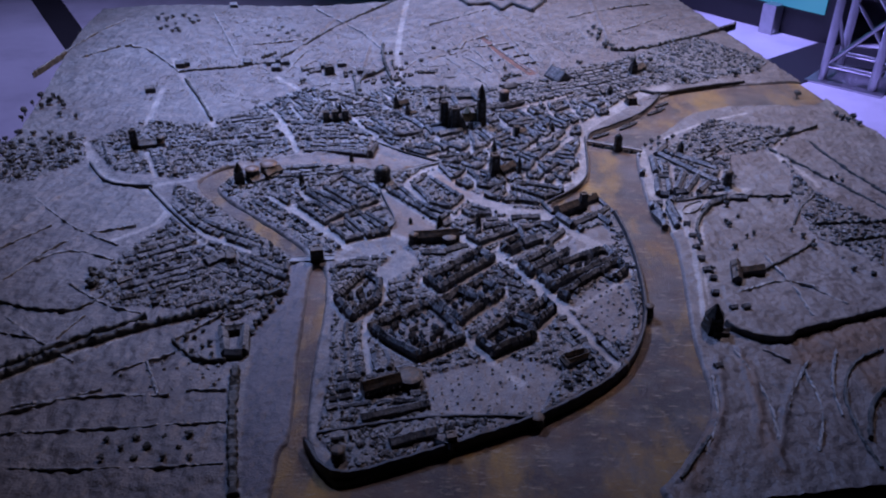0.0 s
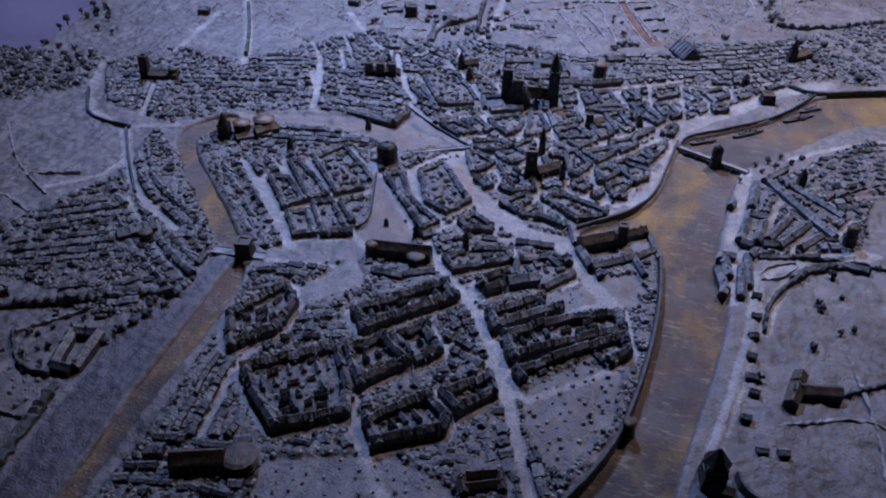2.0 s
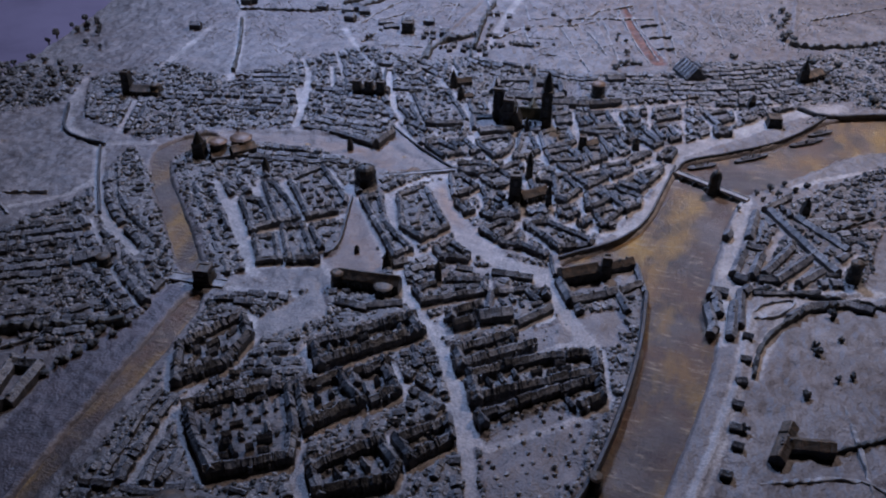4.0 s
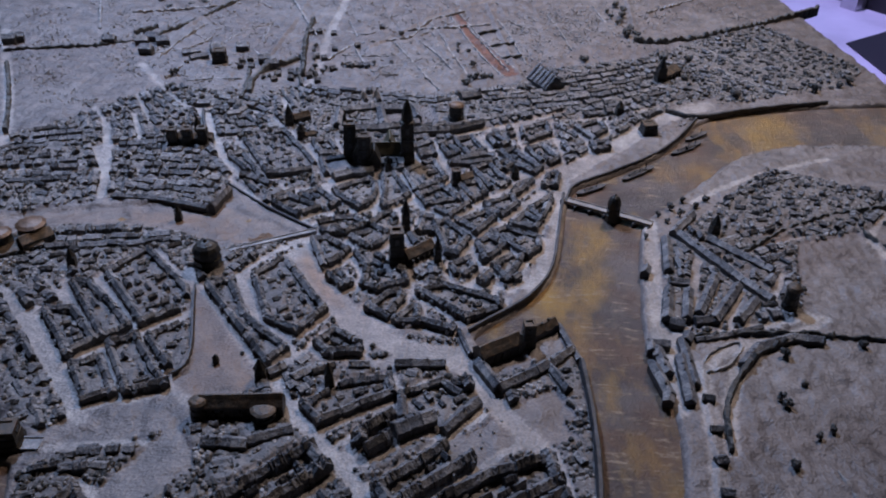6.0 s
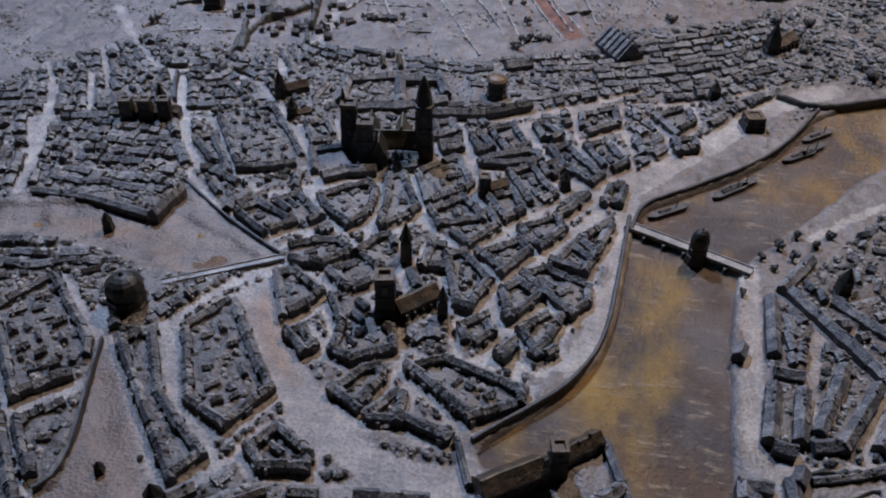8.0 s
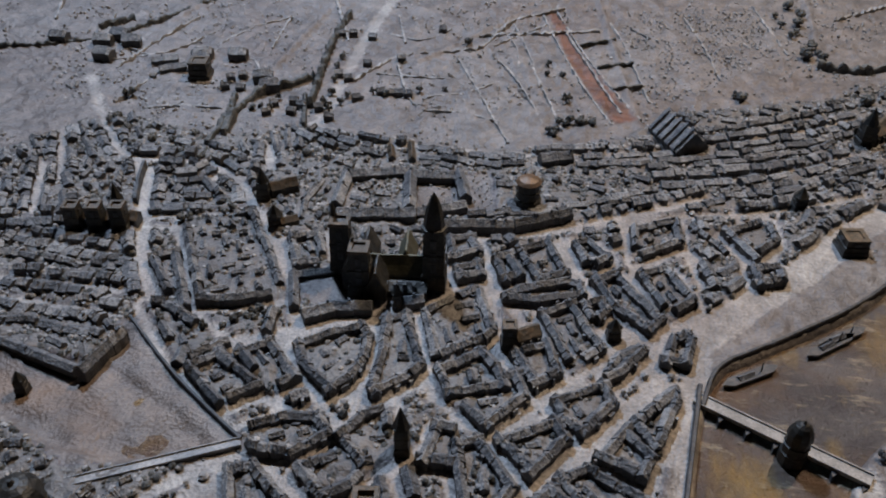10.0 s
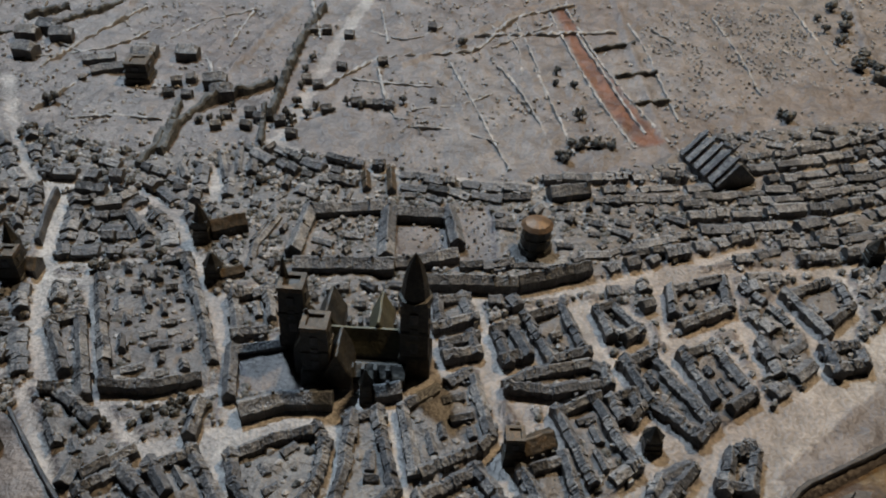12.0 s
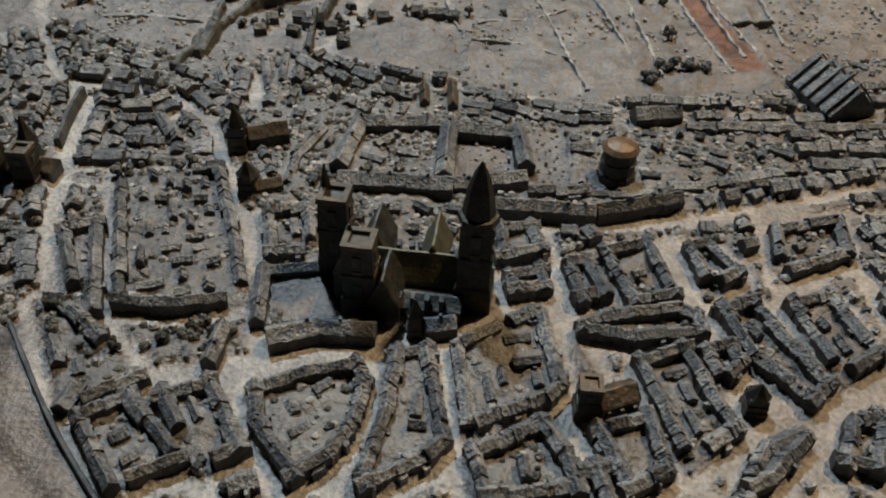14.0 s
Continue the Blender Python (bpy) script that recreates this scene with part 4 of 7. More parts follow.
def fits(x, y, w, d, a, mark=True):
    c, s = math.cos(a), math.sin(a)
    fx = np.linspace(-0.5, 0.5, 5)
    ox, oy = np.meshgrid(fx * w, fx * d)
    ii = ((y + ox * s + oy * c - Y0) / CELL).astype(int).clip(0, NY - 1)
    jj = ((x + ox * c - oy * s - X0) / CELL).astype(int).clip(0, NX - 1)
    if not free[ii, jj].all():
        return False
    if mark:
        fx = np.linspace(-0.5, 0.5, 9)
        ox, oy = np.meshgrid(fx * w, fx * d)
        ii = ((y + ox * s + oy * c - Y0) / CELL).astype(int).clip(0, NY - 1)
        jj = ((x + ox * c - oy * s - X0) / CELL).astype(int).clip(0, NX - 1)
        free[ii, jj] = False
    return True


def row_of_houses(w, pts, offset, dmin, dmax, chance):
    """Houses wall to wall along both sides of a line."""
    run = [0.0]
    for p, q in zip(pts, pts[1:]):
        run.append(run[-1] + math.hypot(q[0] - p[0], q[1] - p[1]))
    xs, ys = [p[0] for p in pts], [p[1] for p in pts]
    for side in (1, -1):
        k = 0.0
        while k < run[-1]:
            wd, dp = rng.uniform(0.010, 0.028), rng.uniform(dmin, dmax)
            xa, ya = np.interp(k, run, xs), np.interp(k, run, ys)
            xb, yb = np.interp(k + wd, run, xs), np.interp(k + wd, run, ys)
            a = math.atan2(yb - ya, xb - xa)
            tx, ty = math.cos(a), math.sin(a)
            a += rng.gauss(0, 0.16)
            dp += rng.uniform(-0.002, 0.003)
            cx = (xa + xb) / 2 - ty * side * (w / 2 + offset + dp / 2)
            cy = (ya + yb) / 2 + tx * side * (w / 2 + offset + dp / 2)
            for width in (wd, 0.011):
                if rng.random() < chance and fits(cx, cy, width * 0.8, dp * 0.85, a):
                    lots.append((cx, cy, width * 1.06, dp * 1.05, a, rng.uniform(0.0052, 0.0104)))
                    k += width
                    break
            else:
                k += 0.003


# ---- kinds of buildings ----
def reserve(x, y, w, d, a, pad=0.002):
    """Keeps the plan clear of houses under a building."""
    c, s = math.cos(a), math.sin(a)
    n1, n2 = max(3, int((w + pad) / 0.001)), max(3, int((d + pad) / 0.001))
    ox, oy = np.meshgrid(np.linspace(-0.5, 0.5, n1) * (w + 2 * pad), np.linspace(-0.5, 0.5, n2) * (d + 2 * pad))
    ii = ((y + ox * s + oy * c - Y0) / CELL).astype(int).clip(0, NY - 1)
    jj = ((x + ox * c - oy * s - X0) / CELL).astype(int).clip(0, NX - 1)
    free[ii, jj] = False


def ring(n, r, turn=0.0, x=0.0, y=0.0):
    return [(x + r * math.cos(2 * math.pi * (i + turn) / n), y + r * math.sin(2 * math.pi * (i + turn) / n)) for i in range(n)]


def lathe(bm, rings, mat=0):
    """One skin over a stack of outlines (points, height)."""
    rows = [[bm.verts.new((x, y, z)) for x, y in pts] for pts, z in rings]
    n = len(rows[0])
    for lo, hi in zip(rows, rows[1:]):
        for i in range(n):
            bm.faces.new((lo[i], lo[(i + 1) % n], hi[(i + 1) % n], hi[i])).material_index = mat
    bm.faces.new(rows[0][::-1]).material_index = mat
    bm.faces.new(rows[-1]).material_index = mat
    return rows


def shaft_mesh(w, h, sides, r):
    bm = bmesh.new()
    q = w / 2 * (1.3 if sides == 4 else 1.02)
    t = 0.5 if sides == 4 else 0.0
    lathe(bm, [(ring(sides, q * k, t), z) for k, z in ((1.14, -0.004), (1.1, h * 0.26), (1.0, h * 0.29), (0.98, h * 0.6), (1.04, h * 0.61), (1.04, h * 0.64), (0.96, h * 0.65), (0.92, h))])
    for v in bm.verts:
        v.co += Vector((r.uniform(-1, 1), r.uniform(-1, 1), r.uniform(-1, 1))) * w * 0.02
    return bm


def crown_ring(w, z0, z1):
    bm = bmesh.new()
    q = w / 2 * 1.28
    lathe(bm, [(ring(4, q * k, 0.5), z) for k, z in ((0.9, z0), (1.0, z0 + (z1 - z0) * 0.2), (0.98, z1), (0.6, z1), (0.55, z0 + (z1 - z0) * 0.4))])
    return bm


def openings(w, h, z, sides, parent):
    """Sounding holes: small dark recesses with a raised frame on each side of a tower."""
    for i in range(4):
        bm = bmesh.new()
        a = math.pi / 2 * i
        box(bm, 0, 0, 0, w * 0.05, w * 0.26, h)
        bmesh.ops.transform(bm, matrix=Matrix.Rotation(a, 4, "Z") @ Matrix.Translation((w * 0.46, 0, z)), verts=bm.verts)
        part("louvre", bm, WALL, parent)


def tower(c, w, h, kind, label, deg=12.0):
    r = random.Random(int(c[0] * 9999 + c[1] * 7777))
    nm = "church_tower" if "church" in label or "spire" in label else "tower"
    ob = thing(nm, at(c[0], c[1], deg), label, "tower", "towers of the model town")
    reserve(c[0], c[1], w, w, radians(deg))
    if kind == "spire":
        part("shaft", shaft_mesh(w, h * 0.58, 4, r), CHURCH, ob)
        bm = bmesh.new()
        prism(bm, ring(8, w * 0.5), h * 0.56, h, 0, 0.04)
        part("spire", bm, CHURCH, ob)
    elif kind == "cone":
        part("shaft", shaft_mesh(w, h * 0.6, 4, r), CHURCH, ob)
        bm = bmesh.new()
        lathe(bm, [(ring(6, w * 0.62), h * 0.57), (ring(6, w * 0.42), h * 0.7), (ring(6, w * 0.05), h)])
        part("pointed_roof", bm, CHURCH, ob)
    elif kind == "square":
        shaft = part("shaft", shaft_mesh(w, h * 0.9, 4, r), CHURCH, ob)
        part("parapet", crown_ring(w, h * 0.88, h), OCHRE, ob)
        openings(w, h * 0.18, h * 0.64, 4, shaft)
    elif kind == "round":
        part("shaft", shaft_mesh(w, h * 0.82, 12, r), CHURCH, ob)
        bm = bmesh.new()
        lathe(bm, [(ring(12, w * k), z) for k, z in ((0.54, h * 0.8), (0.55, h * 0.84), (0.42, h * 0.93), (0.12, h))])
        part("roof", bm, BROWN if "cone roof" in label else OCHRE, ob)
    else:
        part("shaft", shaft_mesh(w, h * 0.6, 10, r), CHURCH, ob)
        bm = bmesh.new()
        lathe(bm, [(ring(10, w * 0.53 * max(0.05, math.cos(k * math.pi / 10))), h * (0.58 + 0.38 * math.sin(k * math.pi / 10))) for k in range(6)])
        part("dome", bm, CHURCH, ob, smooth_faces=False)
        bm = bmesh.new()
        prism(bm, ring(6, w * 0.09), h * 0.93, h * 1.04, 0, 0.4)
        part("finial", bm, CHURCH, ob)
    return ob


def long_house(a, b, w, h, label="row of dark bronze model houses under one pitched roof", roof=None):
    r = random.Random(int(a[0] * 9999 + b[1] * 7777))
    ln, ang = math.hypot(b[0] - a[0], b[1] - a[1]), math.atan2(b[1] - a[1], b[0] - a[0])
    cx, cy = (a[0] + b[0]) / 2, (a[1] + b[1]) / 2
    ln = max(ln, w * 0.8)
    church = "nave" in label or "church" in label
    ob = thing("church" if church else "row_house", at(cx, cy, math.degrees(ang)), label, "church" if church else "house", "" if church else "row houses of the model town")
    reserve(cx, cy, ln, w, ang)
    n = 1 if church else max(1, round(ln / 0.018))
    x, bodies = -ln / 2, []
    for k in range(n):
        bm = bmesh.new()
        hh = h * r.uniform(0.95, 1.05)
        gable(bm, x + ln / n / 2, r.uniform(-0.03, 0.03) * w, -0.003, ln / n * 1.03, w * r.uniform(0.95, 1.03), hh * 0.58 + 0.003, hh * 0.42, jitter=w * 0.05, rng=r)
        bmesh.ops.recalc_face_normals(bm, faces=bm.faces)
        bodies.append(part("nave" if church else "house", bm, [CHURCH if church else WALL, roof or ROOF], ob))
        x += ln / n
    if church:
        m = max(3, int(ln / 0.009))
        for k in range(m):
            for s in (-1, 1):
                bm = bmesh.new()
                lo, hi = box(bm, -ln / 2 + ln * (k + 0.5) / m, s * w * 0.53, -0.003, 0.0022, w * 0.12, h * 0.45 + 0.003)
                part("buttress", bm, CHURCH, ob)
    else:
        for k in range(max(1, int(ln / 0.02))):
            if r.random() < 0.7:
                bm = bmesh.new()
                u = r.uniform(-0.45, 0.45)
                box(bm, u * ln, r.uniform(-0.12, 0.12) * w, h * 0.7, 0.0022, 0.0022, h * 0.42, 0, 0.0002, r)
                part("chimney", bm, WALL, bodies[min(n - 1, int((u + 0.5) * n))])
    return ob


def barn(a, b, w, h):
    """The big hall with a ribbed roof."""
    ln, ang = math.hypot(b[0] - a[0], b[1] - a[1]), math.atan2(b[1] - a[1], b[0] - a[0])
    cx, cy = (a[0] + b[0]) / 2, (a[1] + b[1]) / 2
    ob = thing("market_hall", at(cx, cy, math.degrees(ang)), "large dark bronze model hall with a steep ribbed roof", "hall")
    reserve(cx, cy, ln, w, ang)
    bm = bmesh.new()
    gable(bm, 0, 0, -0.003, ln, w, h * 0.35, h * 0.65)
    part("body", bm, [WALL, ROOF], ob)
    for k in range(5):
        for s in (-1, 1):
            bm = bmesh.new()
            x = -ln / 2 + ln * (k + 0.5) / 5
            vs = [bm.verts.new(p) for p in ((x - 0.002, s * w * 0.56, h * 0.3), (x + 0.002, s * w * 0.56, h * 0.3), (x + 0.002, 0, h * 1.02), (x - 0.002, 0, h * 1.02))]
            f = bm.faces.new(vs)
            ex = bmesh.ops.extrude_face_region(bm, geom=[f])
            bmesh.ops.translate(bm, vec=(0, 0, 0.0012), verts=[v for v in ex["geom"] if isinstance(v, bmesh.types.BMVert)])
            part("roof_rib", bm, ROOF, ob)


def cathedral(a, b, s, ha, hb, body, spire):
    """Two flat-topped west towers, a nave with a transept, and a spired east tower."""
    r = random.Random(3)
    mx, my = (a[0] + b[0]) / 2, (a[1] + b[1]) / 2
    ang = math.atan2(s[1] - my, s[0] - mx)
    ob = thing("cathedral", at(mx, my, math.degrees(ang)), "black bronze model cathedral with two square towers and a tall spire", "church")
    inv = Matrix.Rotation(-ang, 2)
    la, lb, ls = [inv @ Vector((p[0] - mx, p[1] - my)) for p in (a, b, s)]
    for p in (a, b, s):
        reserve(p[0], p[1], 0.03, 0.03, ang)
    reserve((mx + s[0]) / 2, (my + s[1]) / 2, 0.11, 0.045, ang)
    for q, hh in ((la, ha), (lb, hb)):
        w = 0.0215
        t = part("tower", shaft_mesh(w, hh, 4, r), CHURCH, ob, "square black bronze tower")
        t.matrix_basis = Matrix.Translation((q.x, q.y, 0))
        part("parapet", crown_ring(w, hh * 0.97, hh * 1.05), OCHRE, t)
        for k in range(3):
            openings(w * 0.97, hh * 0.14, hh * (0.34 + 0.21 * k), 4, t)
        bm = bmesh.new()
        prism(bm, ring(6, w * 0.24, 0, -w * 0.34, w * 0.3), hh * 0.9, hh * (1.32 if q is lb else 1.12), 0, 0.12)
        part("pinnacle", bm, CHURCH, t)
    w = 0.0225
    t = part("spire_tower", shaft_mesh(w, body, 4, r), CHURCH, ob, "tower with a tall black spire")
    t.matrix_basis = Matrix.Translation((ls.x, ls.y, 0))
    for k in range(3):
        openings(w * 0.97, body * 0.14, body * (0.34 + 0.21 * k), 4, t)
    bm = bmesh.new()
    lathe(bm, [(ring(8, w * k), z) for k, z in ((0.56, body * 0.98), (0.54, body * 1.05), (0.45, body * 1.06), (0.36, body + (spire - body) * 0.5), (0.2, body + (spire - body) * 0.8), (0.02, spire))])
    part("spire", bm, CHURCH, t)
    mid, ln = ls.x / 2, ls.x
    for name, x, y, sx, sy, wl, rise, turn in (("nave", mid, ls.y / 2 + 0.004, ln, 0.022, 0.017, 0.018, 0), ("aisle", mid, ls.y / 2 - 0.014, ln * 0.86, 0.020, 0.012, 0.005, 0), ("aisle", mid, ls.y / 2 + 0.021, ln * 0.8, 0.012, 0.010, 0.004, 0), ("transept", mid + 0.012, ls.y / 2 + 0.022, 0.036, 0.018, 0.021, 0.019, 90), ("west_front", 0.002, la.y / 2 + lb.y / 2, 0.03, 0.018, 0.026, 0.018, 90), ("porch", 0.027, ls.y / 2 - 0.016, 0.03, 0.02, 0.018, 0.021, 90), ("porch", 0.013, ls.y / 2 + 0.026, 0.03, 0.02, 0.022, 0.02, 90)):
        bm = bmesh.new()
        gable(bm, 0, 0, -0.003, sx, sy, wl, rise, jitter=0.0006, rng=r)
        bmesh.ops.recalc_face_normals(bm, faces=bm.faces)
        p = part(name, bm, [CHURCH, OLIVE if name in ("nave", "transept") else CHURCH], ob)
        p.matrix_basis = pose(x, y, 0, 0, 0, turn)
    for k in range(7):
        for sgn in (-1, 1):
            bm = bmesh.new()
            box(bm, ln * (k + 1.0) / 9, ls.y / 2 + 0.004 + sgn * 0.024, -0.003, 0.003, 0.006, 0.02, 0, 0.0003, r)
            part("buttress", bm, CHURCH, ob)


def ribbon(pts, w, h, jag, r, step=0.008):
    """A wall along a line, with an uneven crest."""
    pts = smooth(pts, rounds=2)
    fine = [pts[0]]
    for p, q in zip(pts, pts[1:]):
        n = max(1, int(math.hypot(q[0] - p[0], q[1] - p[1]) / step))
        fine += [(p[0] + (q[0] - p[0]) * k / n, p[1] + (q[1] - p[1]) * k / n) for k in range(1, n + 1)]
    bm = bmesh.new()
    prev = None
    for i, (x, y) in enumerate(fine):
        p, q = fine[max(i - 1, 0)], fine[min(i + 1, len(fine) - 1)]
        t = Vector((q[0] - p[0], q[1] - p[1])).normalized()
        nrm = Vector((-t.y, t.x))
        z = ground_z(x, y)
        free_r, free_c = cell(x, y)
        free[max(free_r - 2, 0):free_r + 3, max(free_c - 2, 0):free_c + 3] = False
        ww, hh = w * (1 + r.uniform(-jag, jag)), h * (1 + r.uniform(-jag, jag))
        sec = [bm.verts.new((x + nrm.x * o * ww, y + nrm.y * o * ww, z + k)) for o, k in ((-0.55, -0.014), (-0.5, hh * 0.75), (-0.3, hh), (0.3, hh * (1 + r.uniform(-jag, jag) * 0.3)), (0.5, hh * 0.75), (0.55, -0.014))]
        if prev:
            for k in range(5):
                bm.faces.new((prev[k], prev[k + 1], sec[k + 1], sec[k]))
        else:
            bm.faces.new(sec)
        prev = sec
    bm.faces.new(prev[::-1])
    bmesh.ops.recalc_face_normals(bm, faces=bm.faces)
    return bm


def rampart(pts, w, h):
    r = random.Random(len(pts))
    tagged(part("town_wall", ribbon(pts, w, h, 0.12, r), WALL), "dark bronze model town wall along the water", "wall", "town walls of the model")


def hedge(pts, w, h):
    r = random.Random(len(pts) + 1)
    high = h > 0.0045
    tagged(part("hedge" if high else "field_bank", ribbon(pts, w, h, 0.4 if high else 0.55, r, 0.005), SHRUB if high else STONE), "dark lumpy bronze hedge along a lane" if high else "low raised bronze field bank", "hedge" if high else "field bank", "hedges of the relief" if high else "field banks of the relief")


def tree_mesh(seed):
    r = random.Random(seed)
    bm = bmesh.new()
    for k in range(7):
        a, d = r.uniform(0, 6.28), r.uniform(0.1, 0.6)
        lump(bm, d * math.cos(a), d * math.sin(a), r.uniform(0.2, 0.45), r.uniform(0.35, 0.6), r.uniform(0.35, 0.6), r)
    me = bpy.data.meshes.new("crown")
    bm.to_mesh(me)
    bm.free()
    me.materials.append(SHRUB)
    bm = bmesh.new()
    prism(bm, ring(6, 0.22), -0.25, 0.5, 0, 0.6)
    me2 = bpy.data.meshes.new("trunk")
    bm.to_mesh(me2)
    bm.free()
    me2.materials.append(SHRUB)
    return me, me2


TREES = [tree_mesh(k) for k in range(6)]


def tree(c, rad, h):
    r = random.Random(int(c[0] * 9999 + c[1] * 7777))
    k = r.uniform(0.8, 1.25)
    ob = thing("tree", at(c[0], c[1], r.uniform(0, 360)) @ Matrix.Diagonal((rad * k, rad * k, h * k, 1)), "small lumpy dark bronze model tree on the relief", "tree", "trees of the relief")
    me, me2 = r.choice(TREES)
    for nm, data in (("crown", me), ("trunk", me2)):
        p = new(nm, data)
        p.parent = ob
    reserve(c[0], c[1], rad * 1.6, rad * 1.6, 0)


def cottage(c, w, h, deg):
    r = random.Random(int(c[0] * 9999 + c[1] * 7777))
    ob = thing("cottage", at(c[0], c[1], deg + r.uniform(-15, 15)), "small dark bronze model cottage in the fields", "house", "cottages of the relief")
    d = w * r.uniform(0.6, 0.8)
    bm = bmesh.new()
    box(bm, 0, 0, -0.003, w, d, h * 0.6 + 0.003, 0, w * 0.03, r)
    part("wall", bm, WALL, ob)
    bm = bmesh.new()
    gable(bm, 0, 0, h * 0.58, w * 1.04, d * 1.04, h * 0.05, h * 0.42, hip=w * 0.15 if r.random() < 0.5 else 0, jitter=w * 0.03, rng=r)
    part("roof", bm, [WALL, ROOF], ob)
    reserve(c[0], c[1], w, d, radians(deg))


def stone_bridge(a, b, w, spans):
    ln, ang = math.hypot(b[0] - a[0], b[1] - a[1]), math.atan2(b[1] - a[1], b[0] - a[0])
    ob = thing("bridge", pose((a[0] + b[0]) / 2, (a[1] + b[1]) / 2, GROUND - 0.008, 0, 0, math.degrees(ang)), "dark bronze model bridge on stout piers over the river", "bridge")
    reserve((a[0] + b[0]) / 2, (a[1] + b[1]) / 2, ln, w, ang)
    bm = bmesh.new()
    box(bm, 0, 0, 0.0075, ln * 1.04, w, 0.003)
    part("deck", bm, STONE, ob)
    for s in (-1, 1):
        bm = bmesh.new()
        box(bm, 0, s * w * 0.48, 0.0105, ln * 1.04, w * 0.1, 0.0014)
        part("parapet", bm, STONE, ob)
    for k in range(spans + 1):
        bm = bmesh.new()
        x = -ln / 2 + ln * k / spans
        q = ln / spans * 0.15
        prism(bm, [(x - q, -w * 0.5), (x, -w * 1.15), (x + q, -w * 0.5), (x + q, w * 0.5), (x, w * 1.15), (x - q, w * 0.5)], -0.002, 0.0085, 0, 0.9)
        part("pier", bm, WALL, ob)


def barge(c, ln, deg):
    r = random.Random(int(c[0] * 9999))
    ob = thing("barge", pose(c[0], c[1], GROUND - 0.007, 0, 0, deg + r.uniform(-8, 8)), "dark bronze model barge moored at the quay", "boat", "barges at the quay")
    bm = bmesh.new()
    w = ln * 0.16
    lo, hi = prism(bm, [(-ln / 2, 0), (-ln * 0.35, -w / 2), (ln * 0.35, -w / 2), (ln / 2, 0), (ln * 0.35, w / 2), (-ln * 0.35, w / 2)], 0, 0.006, 0, 1.1)
    f = [q for q in bm.faces if all(v in hi for v in q.verts)]
    bmesh.ops.inset_region(bm, faces=f, thickness=0.001, depth=-0.002)
    part("hull", bm, WALL, ob)
    bm = bmesh.new()
    gable(bm, -ln * 0.1, 0, 0.003, ln * 0.3, w * 0.7, 0.003, 0.003)
    part("cabin", bm, [WALL, ROOF], ob)
    bm = bmesh.new()
    prism(bm, ring(5, 0.0008, 0, ln * 0.2, 0), 0.003, 0.016, 0, 0.7)
    part("mast", bm, WALL, ob)


def star_fort(pts):
    ob = thing("fort", at(0, 0), "star-shaped bronze model fort with low bastion walls", "fort")
    ob.location = (0, 0, 0)
    for k, (p, q) in enumerate(zip(pts, pts[1:] + pts[:1])):
        part("curtain_wall", ribbon([p, ((p[0] + q[0]) / 2, (p[1] + q[1]) / 2), q], 0.012, 0.012, 0.1, random.Random(k)), WALL, ob)
    cx, cy = sum(p[0] for p in pts) / len(pts), sum(p[1] for p in pts) / len(pts)
    for k in range(5):
        bm = bmesh.new()
        gable(bm, cx - 0.09 + 0.045 * k, cy + 0.02, ground_z(cx, cy) - 0.01, 0.03, 0.02, 0.016, 0.01, jitter=0.001)
        part("barrack", bm, [WALL, ROOF], ob)


# cathedral quarter
cathedral((0.069, 2.043), (0.041, 2.073), (0.134, 2.070), 0.0535, 0.0585, 0.0671, 0.1073)
long_house((0.001, 2.169), (-0.007, 2.237), 0.014, 0.014, "dark bronze cloister wing with a pitched roof")
long_house((-0.003, 2.232), (0.062, 2.255), 0.014, 0.014, "dark bronze cloister wing with a pitched roof")
long_house((0.062, 2.257), (0.080, 2.182), 0.014, 0.014, "dark bronze cloister wing with a pitched roof")
long_house((0.069, 2.249), (0.114, 2.257), 0.014, 0.014, "dark bronze cloister wing with a pitched roof")
long_house((0.117, 2.265), (0.136, 2.215), 0.014, 0.014, "dark bronze cloister wing with a pitched roof")
long_house((0.007, 2.154), (0.090, 2.172), 0.016, 0.016, "dark bronze cloister wing with a pitched roof")
long_house((0.089, 2.175), (0.138, 2.203), 0.014, 0.013, "dark bronze cloister wing with a pitched roof")
long_house((0.121, 2.159), (0.195, 2.175), 0.011, 0.015, "long dark bronze row building in front of a garden")
long_house((0.195, 2.175), (0.252, 2.211), 0.011, 0.016, "long dark bronze row building in front of a garden")
tower((0.202, 2.233), 0.0262, 0.0331, "round", "round black bronze model tower with a low cone roof")
long_house((0.205, 2.312), (0.241, 2.329), 0.016, 0.018, "plain dark bronze model hall")
barn((0.346, 2.434), (0.381, 2.378), 0.045, 0.034)
tower((-0.084, 2.173), 0.0149, 0.0405, "spire", "dark bronze model church tower with a pointed spire")
long_house((-0.079, 2.178), (-0.054, 2.197), 0.014, 0.02, "dark bronze model church nave", OCHRE)
tower((-0.052, 2.127), 0.0149, 0.0274, "cone", "dark bronze model church tower with a pointed spire")
long_house((-0.046, 2.125), (-0.031, 2.137), 0.011, 0.012, "dark bronze model church nave", OCHRE)
tower((0.108, 2.031), 0.0095, 0.0283, "cone", "dark bronze model church tower with a pointed spire")
long_house((0.113, 2.032), (0.131, 2.040), 0.013, 0.013)
long_house((0.028, 1.993), (0.054, 2.012), 0.015, 0.014)
long_house((0.054, 2.012), (0.087, 2.019), 0.014, 0.013)
tower((0.218, 2.004), 0.0146, 0.0252, "square", "square black bronze model church tower with a flat top")
